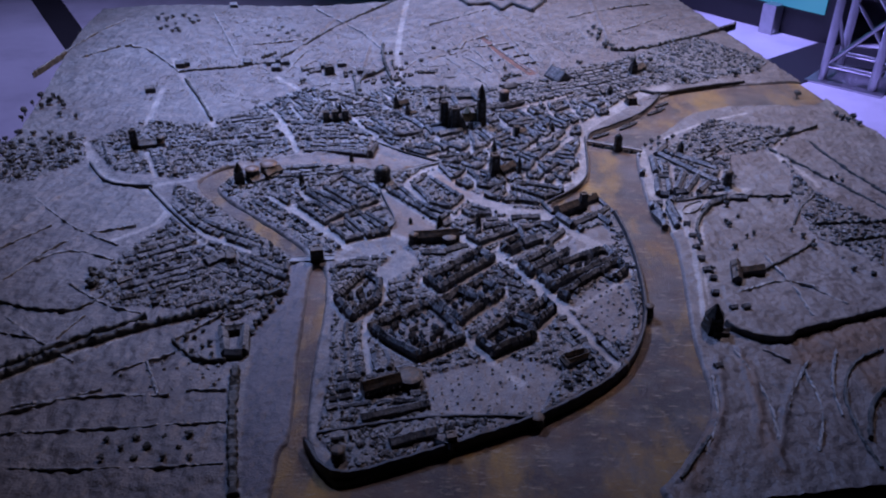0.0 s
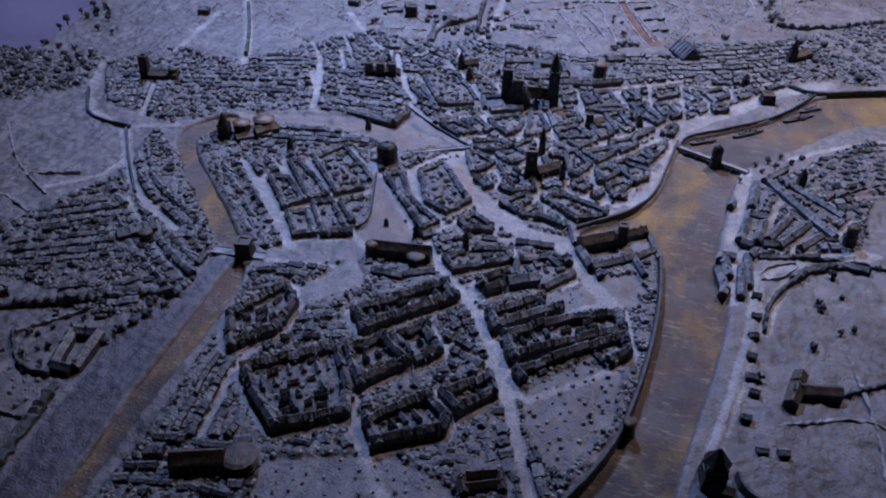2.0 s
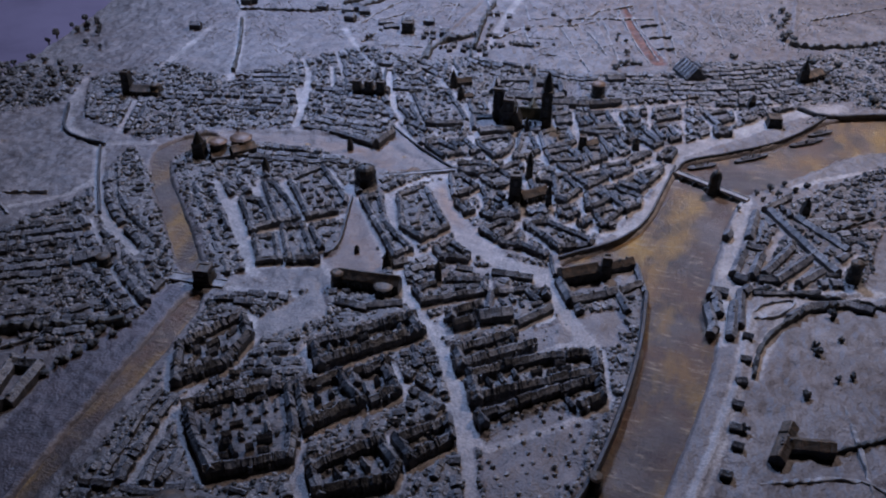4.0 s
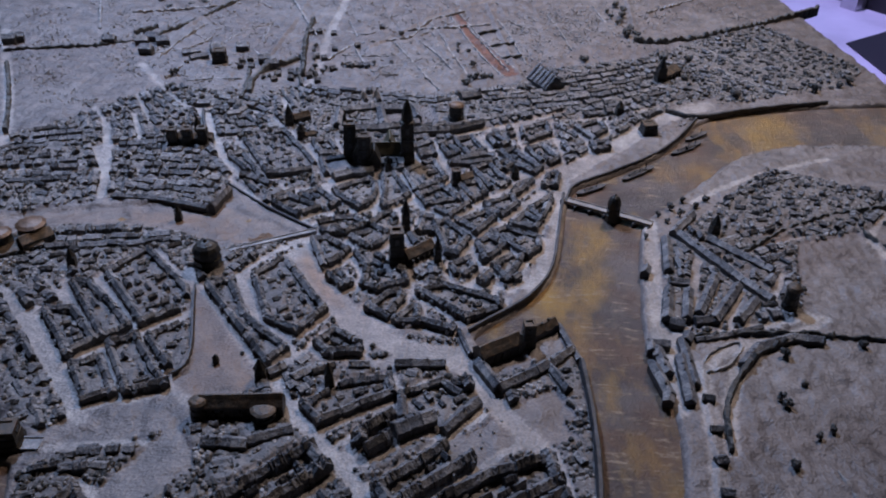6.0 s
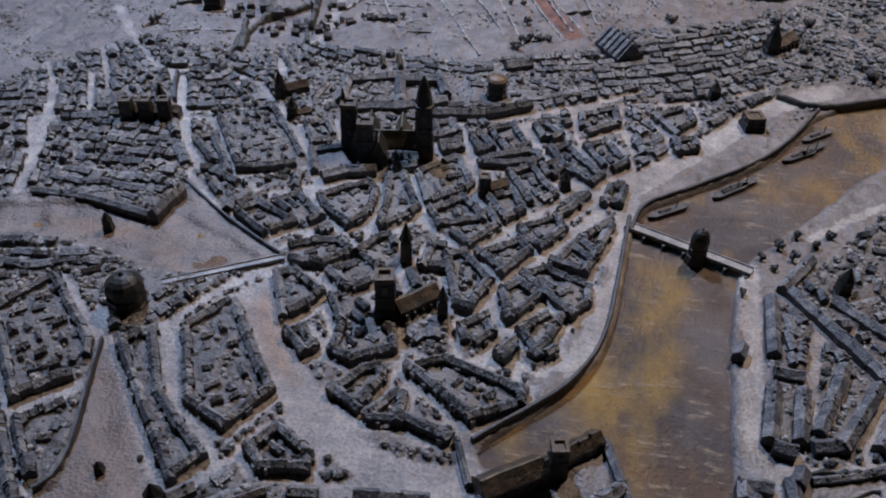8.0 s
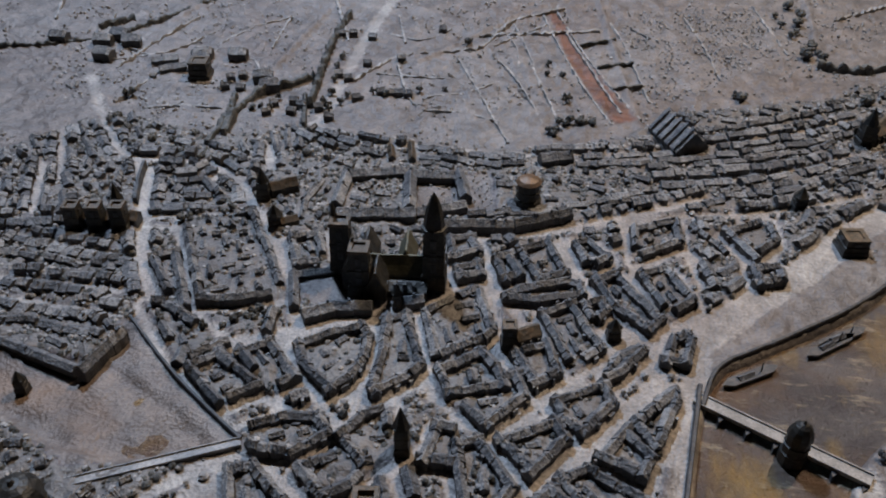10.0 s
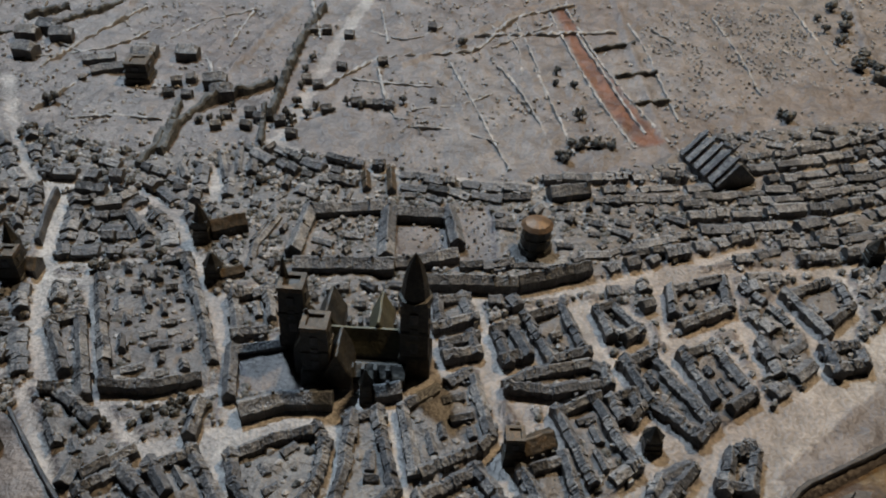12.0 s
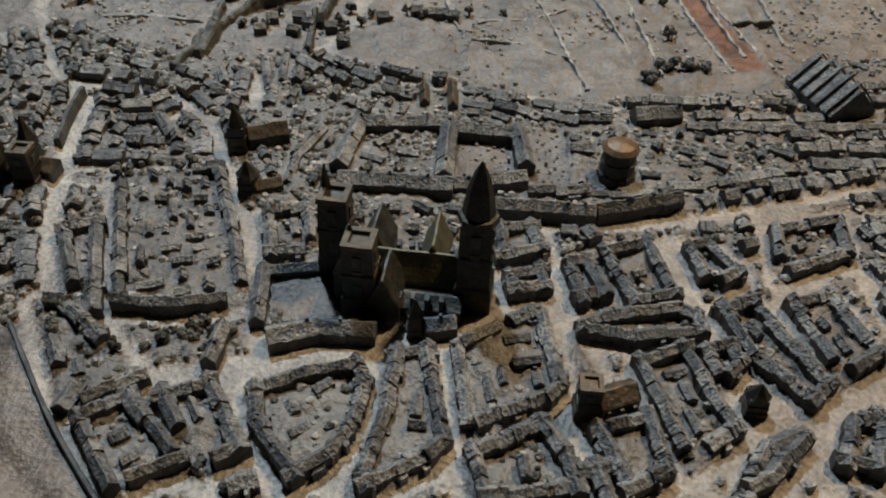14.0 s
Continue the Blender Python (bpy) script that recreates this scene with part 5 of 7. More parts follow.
long_house((0.222, 2.007), (0.242, 2.020), 0.017, 0.016, "dark bronze model church nave", OCHRE)
tower((0.308, 2.035), 0.0126, 0.0218, "cone", "dark bronze model church tower with a pointed spire")
long_house((-0.056, 1.911), (-0.058, 1.929), 0.012, 0.01)
long_house((0.004, 1.965), (-0.001, 1.994), 0.01, 0.012)
long_house((0.015, 2.004), (-0.003, 2.052), 0.01, 0.01)
long_house((-0.002, 2.047), (0.034, 2.065), 0.009, 0.009)
# middle quarter
tower((-0.254, 2.074), 0.0173, 0.0318, "square", "dark bronze model convent tower")
tower((-0.231, 2.079), 0.0175, 0.0319, "square", "dark bronze model convent tower")
tower((-0.207, 2.084), 0.0173, 0.0321, "square", "dark bronze model convent tower")
long_house((-0.264, 2.083), (-0.194, 2.097), 0.018, 0.018, "dark bronze model convent block", OCHRE)
tower((0.154, 1.786), 0.0206, 0.0508, "square", "square black bronze model church tower with a flat top")
long_house((0.165, 1.783), (0.197, 1.815), 0.022, 0.022, "dark bronze model church nave", OCHRE)
tower((0.208, 1.791), 0.0102, 0.0414, "cone", "dark bronze model church tower with a pointed spire")
tower((0.156, 1.868), 0.0122, 0.0494, "cone", "dark bronze model church tower with a pointed spire")
tower((0.495, 2.292), 0.0143, 0.0266, "cone", "dark bronze model church tower with a pointed spire")
tower((0.539, 2.224), 0.0265, 0.0186, "square", "dark bronze model gate house on the quay")
tower((0.590, 2.456), 0.0194, 0.0516, "spire", "dark bronze model church tower with a pointed spire")
long_house((0.590, 2.464), (0.625, 2.498), 0.03, 0.022, "dark bronze model church nave", OCHRE)
long_house((-0.128, 1.880), (-0.118, 1.933), 0.01, 0.016, "tall brown bronze quay gate wall")
long_house((-0.284, 1.903), (-0.216, 1.903), 0.01, 0.008)
long_house((-0.216, 1.903), (-0.136, 1.886), 0.01, 0.008)
# island
tower((-0.091, 1.750), 0.0354, 0.0398, "dome", "dark bronze model mill tower with a domed roof")
long_house((-0.014, 1.491), (0.070, 1.501), 0.022, 0.026, "large black bronze model church with a pitched roof", OCHRE)
tower((-0.015, 1.486), 0.0181, 0.0250, "round", "round black bronze apse tower")
tower((0.053, 1.488), 0.0252, 0.0179, "round", "domed black bronze choir of a model church")
long_house((-0.000, 1.447), (0.046, 1.449), 0.014, 0.012)
long_house((0.045, 1.452), (0.086, 1.473), 0.012, 0.012)
tower((0.034, 1.546), 0.0130, 0.0299, "cone", "dark bronze model church tower with a pointed spire")
long_house((0.040, 1.552), (0.056, 1.566), 0.012, 0.012)
tower((-0.024, 1.568), 0.0071, 0.0118, "cone", "small dark bronze monument on an open square")
tower((0.110, 1.547), 0.0100, 0.0318, "cone", "dark bronze model church tower with a pointed spire")
long_house((0.178, 1.581), (0.235, 1.588), 0.012, 0.012)
long_house((0.127, 1.575), (0.150, 1.578), 0.01, 0.01)
long_house((0.190, 1.479), (0.229, 1.504), 0.02, 0.018, "dark bronze model hall with buttressed roof")
long_house((0.241, 1.486), (0.274, 1.533), 0.012, 0.012)
long_house((-0.347, 1.753), (-0.321, 1.787), 0.02, 0.022, "dark bronze model church nave", OCHRE)
long_house((0.271, 1.600), (0.315, 1.630), 0.022, 0.024, "black bronze model abbey church by the river", OCHRE)
long_house((0.315, 1.630), (0.360, 1.670), 0.016, 0.018, "dark bronze abbey wing", OCHRE)
tower((0.328, 1.636), 0.0153, 0.0338, "square", "square black bronze model church tower with a flat top")
long_house((0.271, 1.594), (0.296, 1.554), 0.013, 0.014, "dark bronze abbey wing")
long_house((0.296, 1.554), (0.350, 1.596), 0.014, 0.014, "dark bronze abbey wing")
long_house((0.350, 1.596), (0.378, 1.625), 0.012, 0.013, "dark bronze abbey wing")
long_house((0.350, 1.599), (0.372, 1.558), 0.011, 0.012, "dark bronze abbey wing")
long_house((0.365, 1.671), (0.387, 1.612), 0.008, 0.008, "dark bronze abbey wing")
long_house((0.246, 1.650), (0.262, 1.608), 0.006, 0.008)
tower((-0.400, 1.738), 0.0221, 0.0500, "spire", "dark bronze model church tower with a pointed spire")
tower((-0.375, 1.758), 0.0307, 0.0293, "round", "round dark bronze model tower with a low cone roof")
tower((-0.344, 1.784), 0.0370, 0.0303, "round", "round dark bronze model tower with a low cone roof")
long_house((-0.378, 1.741), (-0.327, 1.775), 0.03, 0.014, "dark bronze model church nave", OCHRE)
tower((-0.264, 1.727), 0.0117, 0.0301, "cone", "dark bronze model church tower with a pointed spire")
tower((-0.170, 1.859), 0.0095, 0.0207, "cone", "dark bronze model church tower with a pointed spire")
tower((-0.683, 1.915), 0.0180, 0.0477, "square", "square black bronze model church tower with a flat top")
long_house((-0.673, 1.916), (-0.618, 1.930), 0.03, 0.02, "dark bronze model church nave", OCHRE)
tower((-0.624, 1.925), 0.0180, 0.0272, "round", "square black bronze model church tower with a flat top")
tower((-0.222, 2.107), 0.0117, 0.0413, "cone", "dark bronze model church tower with a pointed spire")
# south of the island
long_house((-0.074, 1.054), (-0.021, 1.075), 0.024, 0.026, "large black bronze model church with a pitched roof", OCHRE)
tower((-0.007, 1.082), 0.0367, 0.0187, "round", "domed black bronze choir of a model church")
long_house((-0.072, 1.001), (0.023, 1.031), 0.014, 0.014)
long_house((-0.029, 0.952), (0.032, 0.974), 0.016, 0.016)
long_house((0.032, 0.953), (0.055, 0.942), 0.01, 0.014)
long_house((0.231, 1.125), (0.267, 1.142), 0.01, 0.013, "dark bronze wing round a small yard", OCHRE)
long_house((0.225, 1.137), (0.235, 1.117), 0.01, 0.013, "dark bronze wing round a small yard", OCHRE)
long_house((0.264, 1.154), (0.272, 1.133), 0.01, 0.013, "dark bronze wing round a small yard", OCHRE)
long_house((0.230, 1.140), (0.261, 1.153), 0.01, 0.013, "dark bronze wing round a small yard", OCHRE)
tower((-0.096, 0.929), 0.0190, 0.0194, "round", "round dark bronze bastion on the town wall")
tower((0.175, 1.000), 0.0170, 0.0132, "round", "round dark bronze bastion on the town wall")
tower((0.386, 1.263), 0.0150, 0.0195, "round", "round dark bronze bastion on the town wall")
tower((0.054, 0.955), 0.0150, 0.0206, "square", "square dark bronze gate tower on the town wall")
tower((0.320, 1.122), 0.0120, 0.0115, "round", "round dark bronze bastion on the town wall")
rampart([(-0.144, 0.956), (-0.119, 0.910), (-0.089, 0.889), (-0.019, 0.916), (0.055, 0.948), (0.174, 1.000), (0.291, 1.081), (0.342, 1.148), (0.378, 1.240), (0.394, 1.358), (0.399, 1.495), (0.389, 1.607)], 0.006, 0.012)
rampart([(-0.131, 0.972), (-0.024, 0.998), (0.055, 1.010), (0.175, 1.007)], 0.004, 0.006)
rampart([(0.383, 1.988), (0.374, 1.897), (0.363, 1.792), (0.335, 1.730), (0.300, 1.694), (0.258, 1.652)], 0.004, 0.006)
rampart([(0.582, 2.315), (0.632, 2.286), (0.723, 2.333), (0.893, 2.391)], 0.006, 0.007)
rampart([(-0.128, 1.960), (-0.052, 1.899), (0.030, 1.849)], 0.003, 0.004)
# bridges
stone_bridge((0.382, 1.974), (0.505, 1.920), 0.012, 6)
tower((0.452, 1.932), 0.0191, 0.0392, "dome", "dark bronze gate tower on the river bridge")
stone_bridge((-0.238, 1.422), (-0.161, 1.430), 0.016, 3)
tower((-0.191, 1.429), 0.0250, 0.0249, "square", "dark bronze gate tower on the canal bridge")
stone_bridge((-0.086, 1.777), (0.029, 1.845), 0.008, 5)
barge((0.427, 2.016), 0.055, 40)
barge((0.500, 2.072), 0.055, 40)
barge((0.511, 2.085), 0.055, 40)
barge((0.592, 2.169), 0.055, 40)
barge((0.608, 2.185), 0.055, 40)
barge((0.623, 2.225), 0.055, 40)
rampart([(0.632, 2.286), (0.578, 2.185), (0.524, 2.121), (0.432, 2.044), (0.397, 2.018), (0.385, 1.967)], 0.004, 0.005)
# east suburb
long_house((0.521, 1.878), (0.514, 1.797), 0.013, 0.012)
long_house((0.511, 1.776), (0.536, 1.774), 0.013, 0.012)
long_house((0.509, 1.760), (0.498, 1.696), 0.013, 0.012)
long_house((0.534, 1.758), (0.522, 1.699), 0.013, 0.012)
long_house((0.500, 1.692), (0.518, 1.688), 0.013, 0.012)
long_house((0.575, 1.794), (0.539, 1.711), 0.013, 0.012)
long_house((0.600, 1.776), (0.555, 1.699), 0.013, 0.012)
long_house((0.616, 1.748), (0.585, 1.703), 0.013, 0.012)
long_house((0.531, 1.696), (0.562, 1.704), 0.013, 0.012)
long_house((0.541, 1.893), (0.609, 1.788), 0.013, 0.012)
long_house((0.609, 1.788), (0.638, 1.751), 0.013, 0.012)
long_house((0.581, 1.885), (0.653, 1.814), 0.013, 0.012)
long_house((0.570, 1.948), (0.533, 1.892), 0.013, 0.012)
long_house((0.503, 1.629), (0.504, 1.561), 0.013, 0.012)
long_house((0.469, 1.649), (0.494, 1.648), 0.013, 0.012)
long_house((0.470, 1.609), (0.483, 1.562), 0.013, 0.012)
long_house((0.574, 1.622), (0.599, 1.657), 0.012, 0.01)
long_house((0.599, 1.657), (0.644, 1.679), 0.012, 0.01)
long_house((0.644, 1.679), (0.677, 1.675), 0.012, 0.01)
tower((0.656, 1.742), 0.0181, 0.0368, "round", "round dark bronze model tower")
tower((0.593, 1.905), 0.0132, 0.0326, "cone", "dark bronze model church tower with a pointed spire")
tower((0.481, 1.222), 0.0260, 0.0503, "cone", "dark bronze river mill with a pointed roof")
long_house((0.479, 1.210), (0.504, 1.208), 0.014, 0.012)
long_house((0.567, 1.388), (0.622, 1.398), 0.018, 0.015, "dark bronze model manor house", OCHRE)
long_house((0.576, 1.417), (0.564, 1.360), 0.018, 0.015, "dark bronze model manor house", OCHRE)
cottage((0.514, 1.324), 0.013, 0.01, 10)
cottage((0.523, 1.369), 0.013, 0.01, 10)
cottage((0.532, 1.277), 0.013, 0.01, 10)
cottage((0.555, 1.282), 0.013, 0.01, 10)
cottage((0.463, 1.124), 0.013, 0.01, 10)
cottage((0.521, 1.476), 0.013, 0.01, 10)
cottage((0.519, 1.435), 0.013, 0.01, 10)
cottage((0.519, 1.397), 0.013, 0.01, 10)
cottage((0.524, 1.518), 0.013, 0.01, 10)
cottage((0.524, 1.563), 0.013, 0.01, 10)
tree((0.636, 1.599), 0.006, 0.011)
tree((0.631, 1.520), 0.006, 0.011)
tree((0.648, 1.531), 0.006, 0.011)
tree((0.608, 1.564), 0.006, 0.011)
tree((0.594, 1.477), 0.006, 0.011)
tree((0.627, 1.647), 0.006, 0.011)
tree((0.654, 1.680), 0.006, 0.011)
tree((0.692, 1.686), 0.006, 0.011)
tree((0.723, 1.673), 0.006, 0.011)
tree((0.755, 1.661), 0.006, 0.011)
tree((0.529, 1.397), 0.006, 0.011)
tree((0.606, 1.575), 0.006, 0.011)
tree((0.684, 1.779), 0.006, 0.011)
tree((0.663, 1.751), 0.006, 0.011)
tree((0.892, 1.769), 0.006, 0.011)
tree((0.915, 1.763), 0.006, 0.011)
tree((0.910, 1.783), 0.006, 0.011)
tree((0.724, 1.543), 0.006, 0.011)
tree((0.739, 1.521), 0.006, 0.011)
tree((0.745, 1.479), 0.006, 0.011)
tree((0.782, 1.439), 0.006, 0.011)
tree((0.786, 1.400), 0.006, 0.011)
tree((0.814, 1.382), 0.006, 0.011)
rampart([(0.507, 1.234), (0.514, 1.211), (0.554, 1.192), (0.598, 1.189), (0.607, 1.209), (0.689, 1.236), (0.788, 1.274)], 0.006, 0.012)
hedge([(0.622, 1.398), (0.734, 1.479), (0.757, 1.511)], 0.004, 0.005)
hedge([(0.521, 1.670), (0.633, 1.690), (0.776, 1.687)], 0.004, 0.006)
hedge([(0.738, 1.566), (0.775, 1.637), (0.824, 1.688)], 0.004, 0.006)
hedge([(0.615, 1.851), (0.739, 1.963), (0.893, 2.016), (0.977, 2.071)], 0.004, 0.006)
hedge([(0.810, 1.932), (0.863, 1.825), (0.906, 1.741), (0.953, 1.634)], 0.004, 0.005)
hedge([(0.922, 1.983), (0.940, 1.856), (0.984, 1.703)], 0.004, 0.005)
hedge([(0.778, 1.566), (0.928, 1.580)], 0.006, 0.008)
hedge([(0.807, 1.501), (0.902, 1.523)], 0.006, 0.008)
hedge([(0.607, 1.140), (0.552, 1.061), (0.535, 1.024)], 0.004, 0.004)
hedge([(0.734, 1.169), (0.677, 1.140), (0.632, 1.074), (0.617, 0.980), (0.620, 0.917)], 0.005, 0.005)
hedge([(0.698, 1.075), (0.658, 1.038), (0.628, 0.969)], 0.006, 0.008)
hedge([(0.662, 1.168), (0.621, 1.087), (0.608, 1.014)], 0.004, 0.004)
hedge([(0.414, 0.978), (0.373, 0.925), (0.351, 0.895)], 0.005, 0.006)
# west fields
hedge([(-0.620, 1.089), (-0.544, 1.155), (-0.448, 1.215), (-0.324, 1.272), (-0.236, 1.315)], 0.01, 0.01)
hedge([(-0.629, 1.110), (-0.545, 1.179), (-0.448, 1.243)], 0.007, 0.008)
hedge([(-0.565, 0.970), (-0.429, 0.981), (-0.261, 0.996)], 0.003, 0.003)
hedge([(-0.535, 0.906), (-0.388, 0.906), (-0.246, 0.917)], 0.003, 0.003)
hedge([(-0.582, 1.007), (-0.458, 1.063)], 0.003, 0.003)
hedge([(-0.455, 1.101), (-0.375, 1.150)], 0.003, 0.003)
hedge([(-0.334, 1.061), (-0.276, 1.064)], 0.003, 0.003)
hedge([(-0.387, 1.178), (-0.339, 1.129), (-0.296, 1.130), (-0.291, 1.130)], 0.004, 0.006)
hedge([(-0.387, 1.178), (-0.371, 1.200), (-0.320, 1.255)], 0.003, 0.004)
hedge([(-0.619, 1.345), (-0.523, 1.269), (-0.461, 1.254)], 0.004, 0.004)
hedge([(-0.710, 1.284), (-0.642, 1.260), (-0.565, 1.257), (-0.537, 1.311)], 0.004, 0.005)
hedge([(-0.737, 1.344), (-0.680, 1.502), (-0.564, 1.547)], 0.003, 0.003)
hedge([(-0.814, 1.663), (-0.682, 1.534), (-0.572, 1.471)], 0.003, 0.003)
hedge([(-0.609, 1.183), (-0.670, 1.197)], 0.003, 0.003)
hedge([(-0.573, 1.183), (-0.551, 1.245)], 0.003, 0.003)
rampart([(-0.757, 1.828), (-0.701, 1.744), (-0.656, 1.717), (-0.582, 1.713)], 0.005, 0.007)
rampart([(-0.585, 1.705), (-0.517, 1.613), (-0.441, 1.522)], 0.004, 0.006)
hedge([(-0.273, 1.116), (-0.255, 1.005), (-0.221, 0.862)], 0.012, 0.008)
tree((-0.354, 1.186), 0.005, 0.009)
tree((-0.344, 1.201), 0.005, 0.009)
tree((-0.340, 1.228), 0.005, 0.009)
tree((-0.335, 1.164), 0.005, 0.009)
tree((-0.349, 1.150), 0.005, 0.009)
tree((-0.326, 1.171), 0.005, 0.009)
tree((-0.383, 1.247), 0.005, 0.009)
tree((-0.361, 1.231), 0.005, 0.009)
tree((-0.367, 1.186), 0.005, 0.009)
tree((-0.341, 1.136), 0.005, 0.009)
tree((-0.316, 1.143), 0.005, 0.009)
tree((-0.327, 1.247), 0.005, 0.009)
tree((-0.318, 1.229), 0.005, 0.009)
tree((-0.414, 0.959), 0.006, 0.007)
tree((-0.376, 0.963), 0.006, 0.007)
tree((-0.337, 0.966), 0.006, 0.007)
tree((-0.390, 0.945), 0.006, 0.007)
tree((-0.354, 0.947), 0.006, 0.007)
tree((-0.409, 0.926), 0.006, 0.007)
tree((-0.366, 0.926), 0.006, 0.007)
tree((-0.312, 0.946), 0.006, 0.007)
tree((-0.294, 0.929), 0.006, 0.007)
tree((-0.328, 0.928), 0.006, 0.007)
tree((-0.305, 0.971), 0.006, 0.007)
long_house((-0.314, 1.209), (-0.294, 1.141), 0.014, 0.016, "dark bronze farm wing round a yard")
long_house((-0.308, 1.201), (-0.277, 1.209), 0.014, 0.016, "dark bronze farm wing round a yard")
long_house((-0.277, 1.209), (-0.266, 1.144), 0.014, 0.016, "dark bronze farm wing round a yard")
long_house((-0.294, 1.141), (-0.268, 1.141), 0.014, 0.016, "dark bronze farm wing round a yard")
tree((-0.253, 1.248), 0.009, 0.01)
tree((-0.246, 1.264), 0.009, 0.01)
tree((-0.262, 1.225), 0.009, 0.01)
tree((-0.236, 1.289), 0.009, 0.01)
tree((-0.231, 1.315), 0.009, 0.01)
tree((-0.267, 1.202), 0.009, 0.01)
tree((-0.255, 1.289), 0.009, 0.01)
long_house((-0.390, 1.404), (-0.350, 1.444), 0.026, 0.016, "dark bronze model barn")
tower((-0.346, 1.414), 0.0190, 0.0179, "round", "round dark bronze dovecote")
tree((-0.571, 1.337), 0.012, 0.014)
tree((-0.584, 1.373), 0.012, 0.014)
tree((-0.566, 1.364), 0.012, 0.014)
tree((-0.540, 1.346), 0.012, 0.014)
tree((-1.029, 2.167), 0.008, 0.018)
tree((-1.024, 2.207), 0.008, 0.018)
tree((-0.985, 2.168), 0.008, 0.018)
tree((-0.971, 2.188), 0.008, 0.018)
tree((-0.941, 2.149), 0.008, 0.018)
tree((-1.026, 2.109), 0.008, 0.018)
tree((-1.017, 2.072), 0.008, 0.018)
tree((-0.929, 2.092), 0.008, 0.018)
tree((-0.887, 2.085), 0.008, 0.018)
tree((-0.999, 2.148), 0.008, 0.018)
tree((-0.990, 2.208), 0.008, 0.018)
tree((-0.953, 2.168), 0.008, 0.018)
tree((-1.004, 1.950), 0.01, 0.014)
tree((-0.962, 1.902), 0.01, 0.014)
tree((-0.957, 1.934), 0.01, 0.014)
tree((-0.921, 1.912), 0.01, 0.014)
tree((-0.910, 1.951), 0.01, 0.014)
tree((-0.880, 1.926), 0.01, 0.014)
tree((-0.870, 1.952), 0.01, 0.014)
tree((-0.837, 1.920), 0.01, 0.014)
tree((-0.935, 1.826), 0.01, 0.014)
tree((-0.890, 1.797), 0.01, 0.014)
tree((-0.871, 1.827), 0.01, 0.014)
tree((-0.921, 1.768), 0.01, 0.014)
tree((-0.890, 1.755), 0.01, 0.014)
tree((-0.864, 1.872), 0.01, 0.014)
tree((-0.845, 1.888), 0.01, 0.014)
tree((-0.811, 1.904), 0.01, 0.014)
tree((-0.974, 1.870), 0.01, 0.014)
tree((-0.951, 1.984), 0.01, 0.014)
tree((-0.985, 1.984), 0.01, 0.014)
tree((-0.850, 1.969), 0.01, 0.014)
tree((-0.911, 1.985), 0.01, 0.014)
# north fields
hedge([(-0.153, 2.696), (-0.147, 2.584), (-0.124, 2.464), (-0.109, 2.388)], 0.008, 0.01)
hedge([(-0.133, 2.469), (-0.167, 2.431), (-0.193, 2.404), (-0.199, 2.339), (-0.188, 2.291)], 0.008, 0.01)
hedge([(-0.365, 2.338), (-0.357, 2.386), (-0.347, 2.447), (-0.322, 2.477), (-0.303, 2.523)], 0.003, 0.003)
hedge([(-0.503, 2.537), (-0.471, 2.584)], 0.008, 0.008)
hedge([(-0.413, 2.428), (-0.406, 2.494), (-0.384, 2.629)], 0.004, 0.004)
hedge([(-0.229, 2.552), (-0.243, 2.660)], 0.003, 0.002)
hedge([(-0.079, 2.476), (-0.055, 2.528), (-0.041, 2.571), (0.049, 2.605), (0.081, 2.623), (0.099, 2.729), (0.183, 2.794)], 0.004, 0.004)
long_house((-0.373, 2.455), (-0.340, 2.472), 0.014, 0.012)
long_house((-0.348, 2.431), (-0.319, 2.454), 0.014, 0.012)
tower((-0.290, 2.440), 0.0291, 0.0243, "square", "plain dark bronze farmhouse block")
tower((-0.349, 2.414), 0.0092, 0.0077, "round", "small round dark bronze hut")
cottage((-0.244, 2.438), 0.012, 0.011, 15)
cottage((-0.217, 2.411), 0.012, 0.011, 15)
cottage((-0.240, 2.411), 0.012, 0.011, 15)
cottage((-0.230, 2.449), 0.012, 0.011, 15)
cottage((-0.102, 2.485), 0.012, 0.011, 15)
cottage((-0.085, 2.475), 0.012, 0.011, 15)
cottage((-0.016, 2.445), 0.012, 0.011, 15)
cottage((-0.004, 2.448), 0.012, 0.011, 15)
cottage((0.009, 2.448), 0.012, 0.011, 15)
cottage((-0.029, 2.446), 0.012, 0.011, 15)
cottage((-0.056, 2.421), 0.012, 0.011, 15)
cottage((-0.142, 2.621), 0.012, 0.011, 15)
cottage((-0.125, 2.626), 0.012, 0.011, 15)
cottage((-0.092, 2.618), 0.012, 0.011, 15)
cottage((-0.072, 2.526), 0.012, 0.011, 15)
cottage((-0.029, 2.554), 0.012, 0.011, 15)
cottage((0.007, 2.668), 0.012, 0.011, 15)
cottage((-0.120, 2.385), 0.012, 0.011, 15)
cottage((-0.134, 2.394), 0.012, 0.011, 15)
cottage((-0.157, 2.381), 0.012, 0.011, 15)
cottage((-0.158, 2.356), 0.012, 0.011, 15)
cottage((-0.127, 2.365), 0.012, 0.011, 15)
cottage((-0.096, 2.385), 0.012, 0.011, 15)
cottage((-0.074, 2.361), 0.012, 0.011, 15)
tree((0.182, 2.589), 0.006, 0.011)
tree((0.184, 2.556), 0.006, 0.011)
tree((0.205, 2.554), 0.006, 0.011)
tree((0.219, 2.486), 0.006, 0.011)
tree((0.229, 2.426), 0.006, 0.011)
tree((0.214, 2.392), 0.006, 0.011)
tree((0.244, 2.436), 0.006, 0.011)
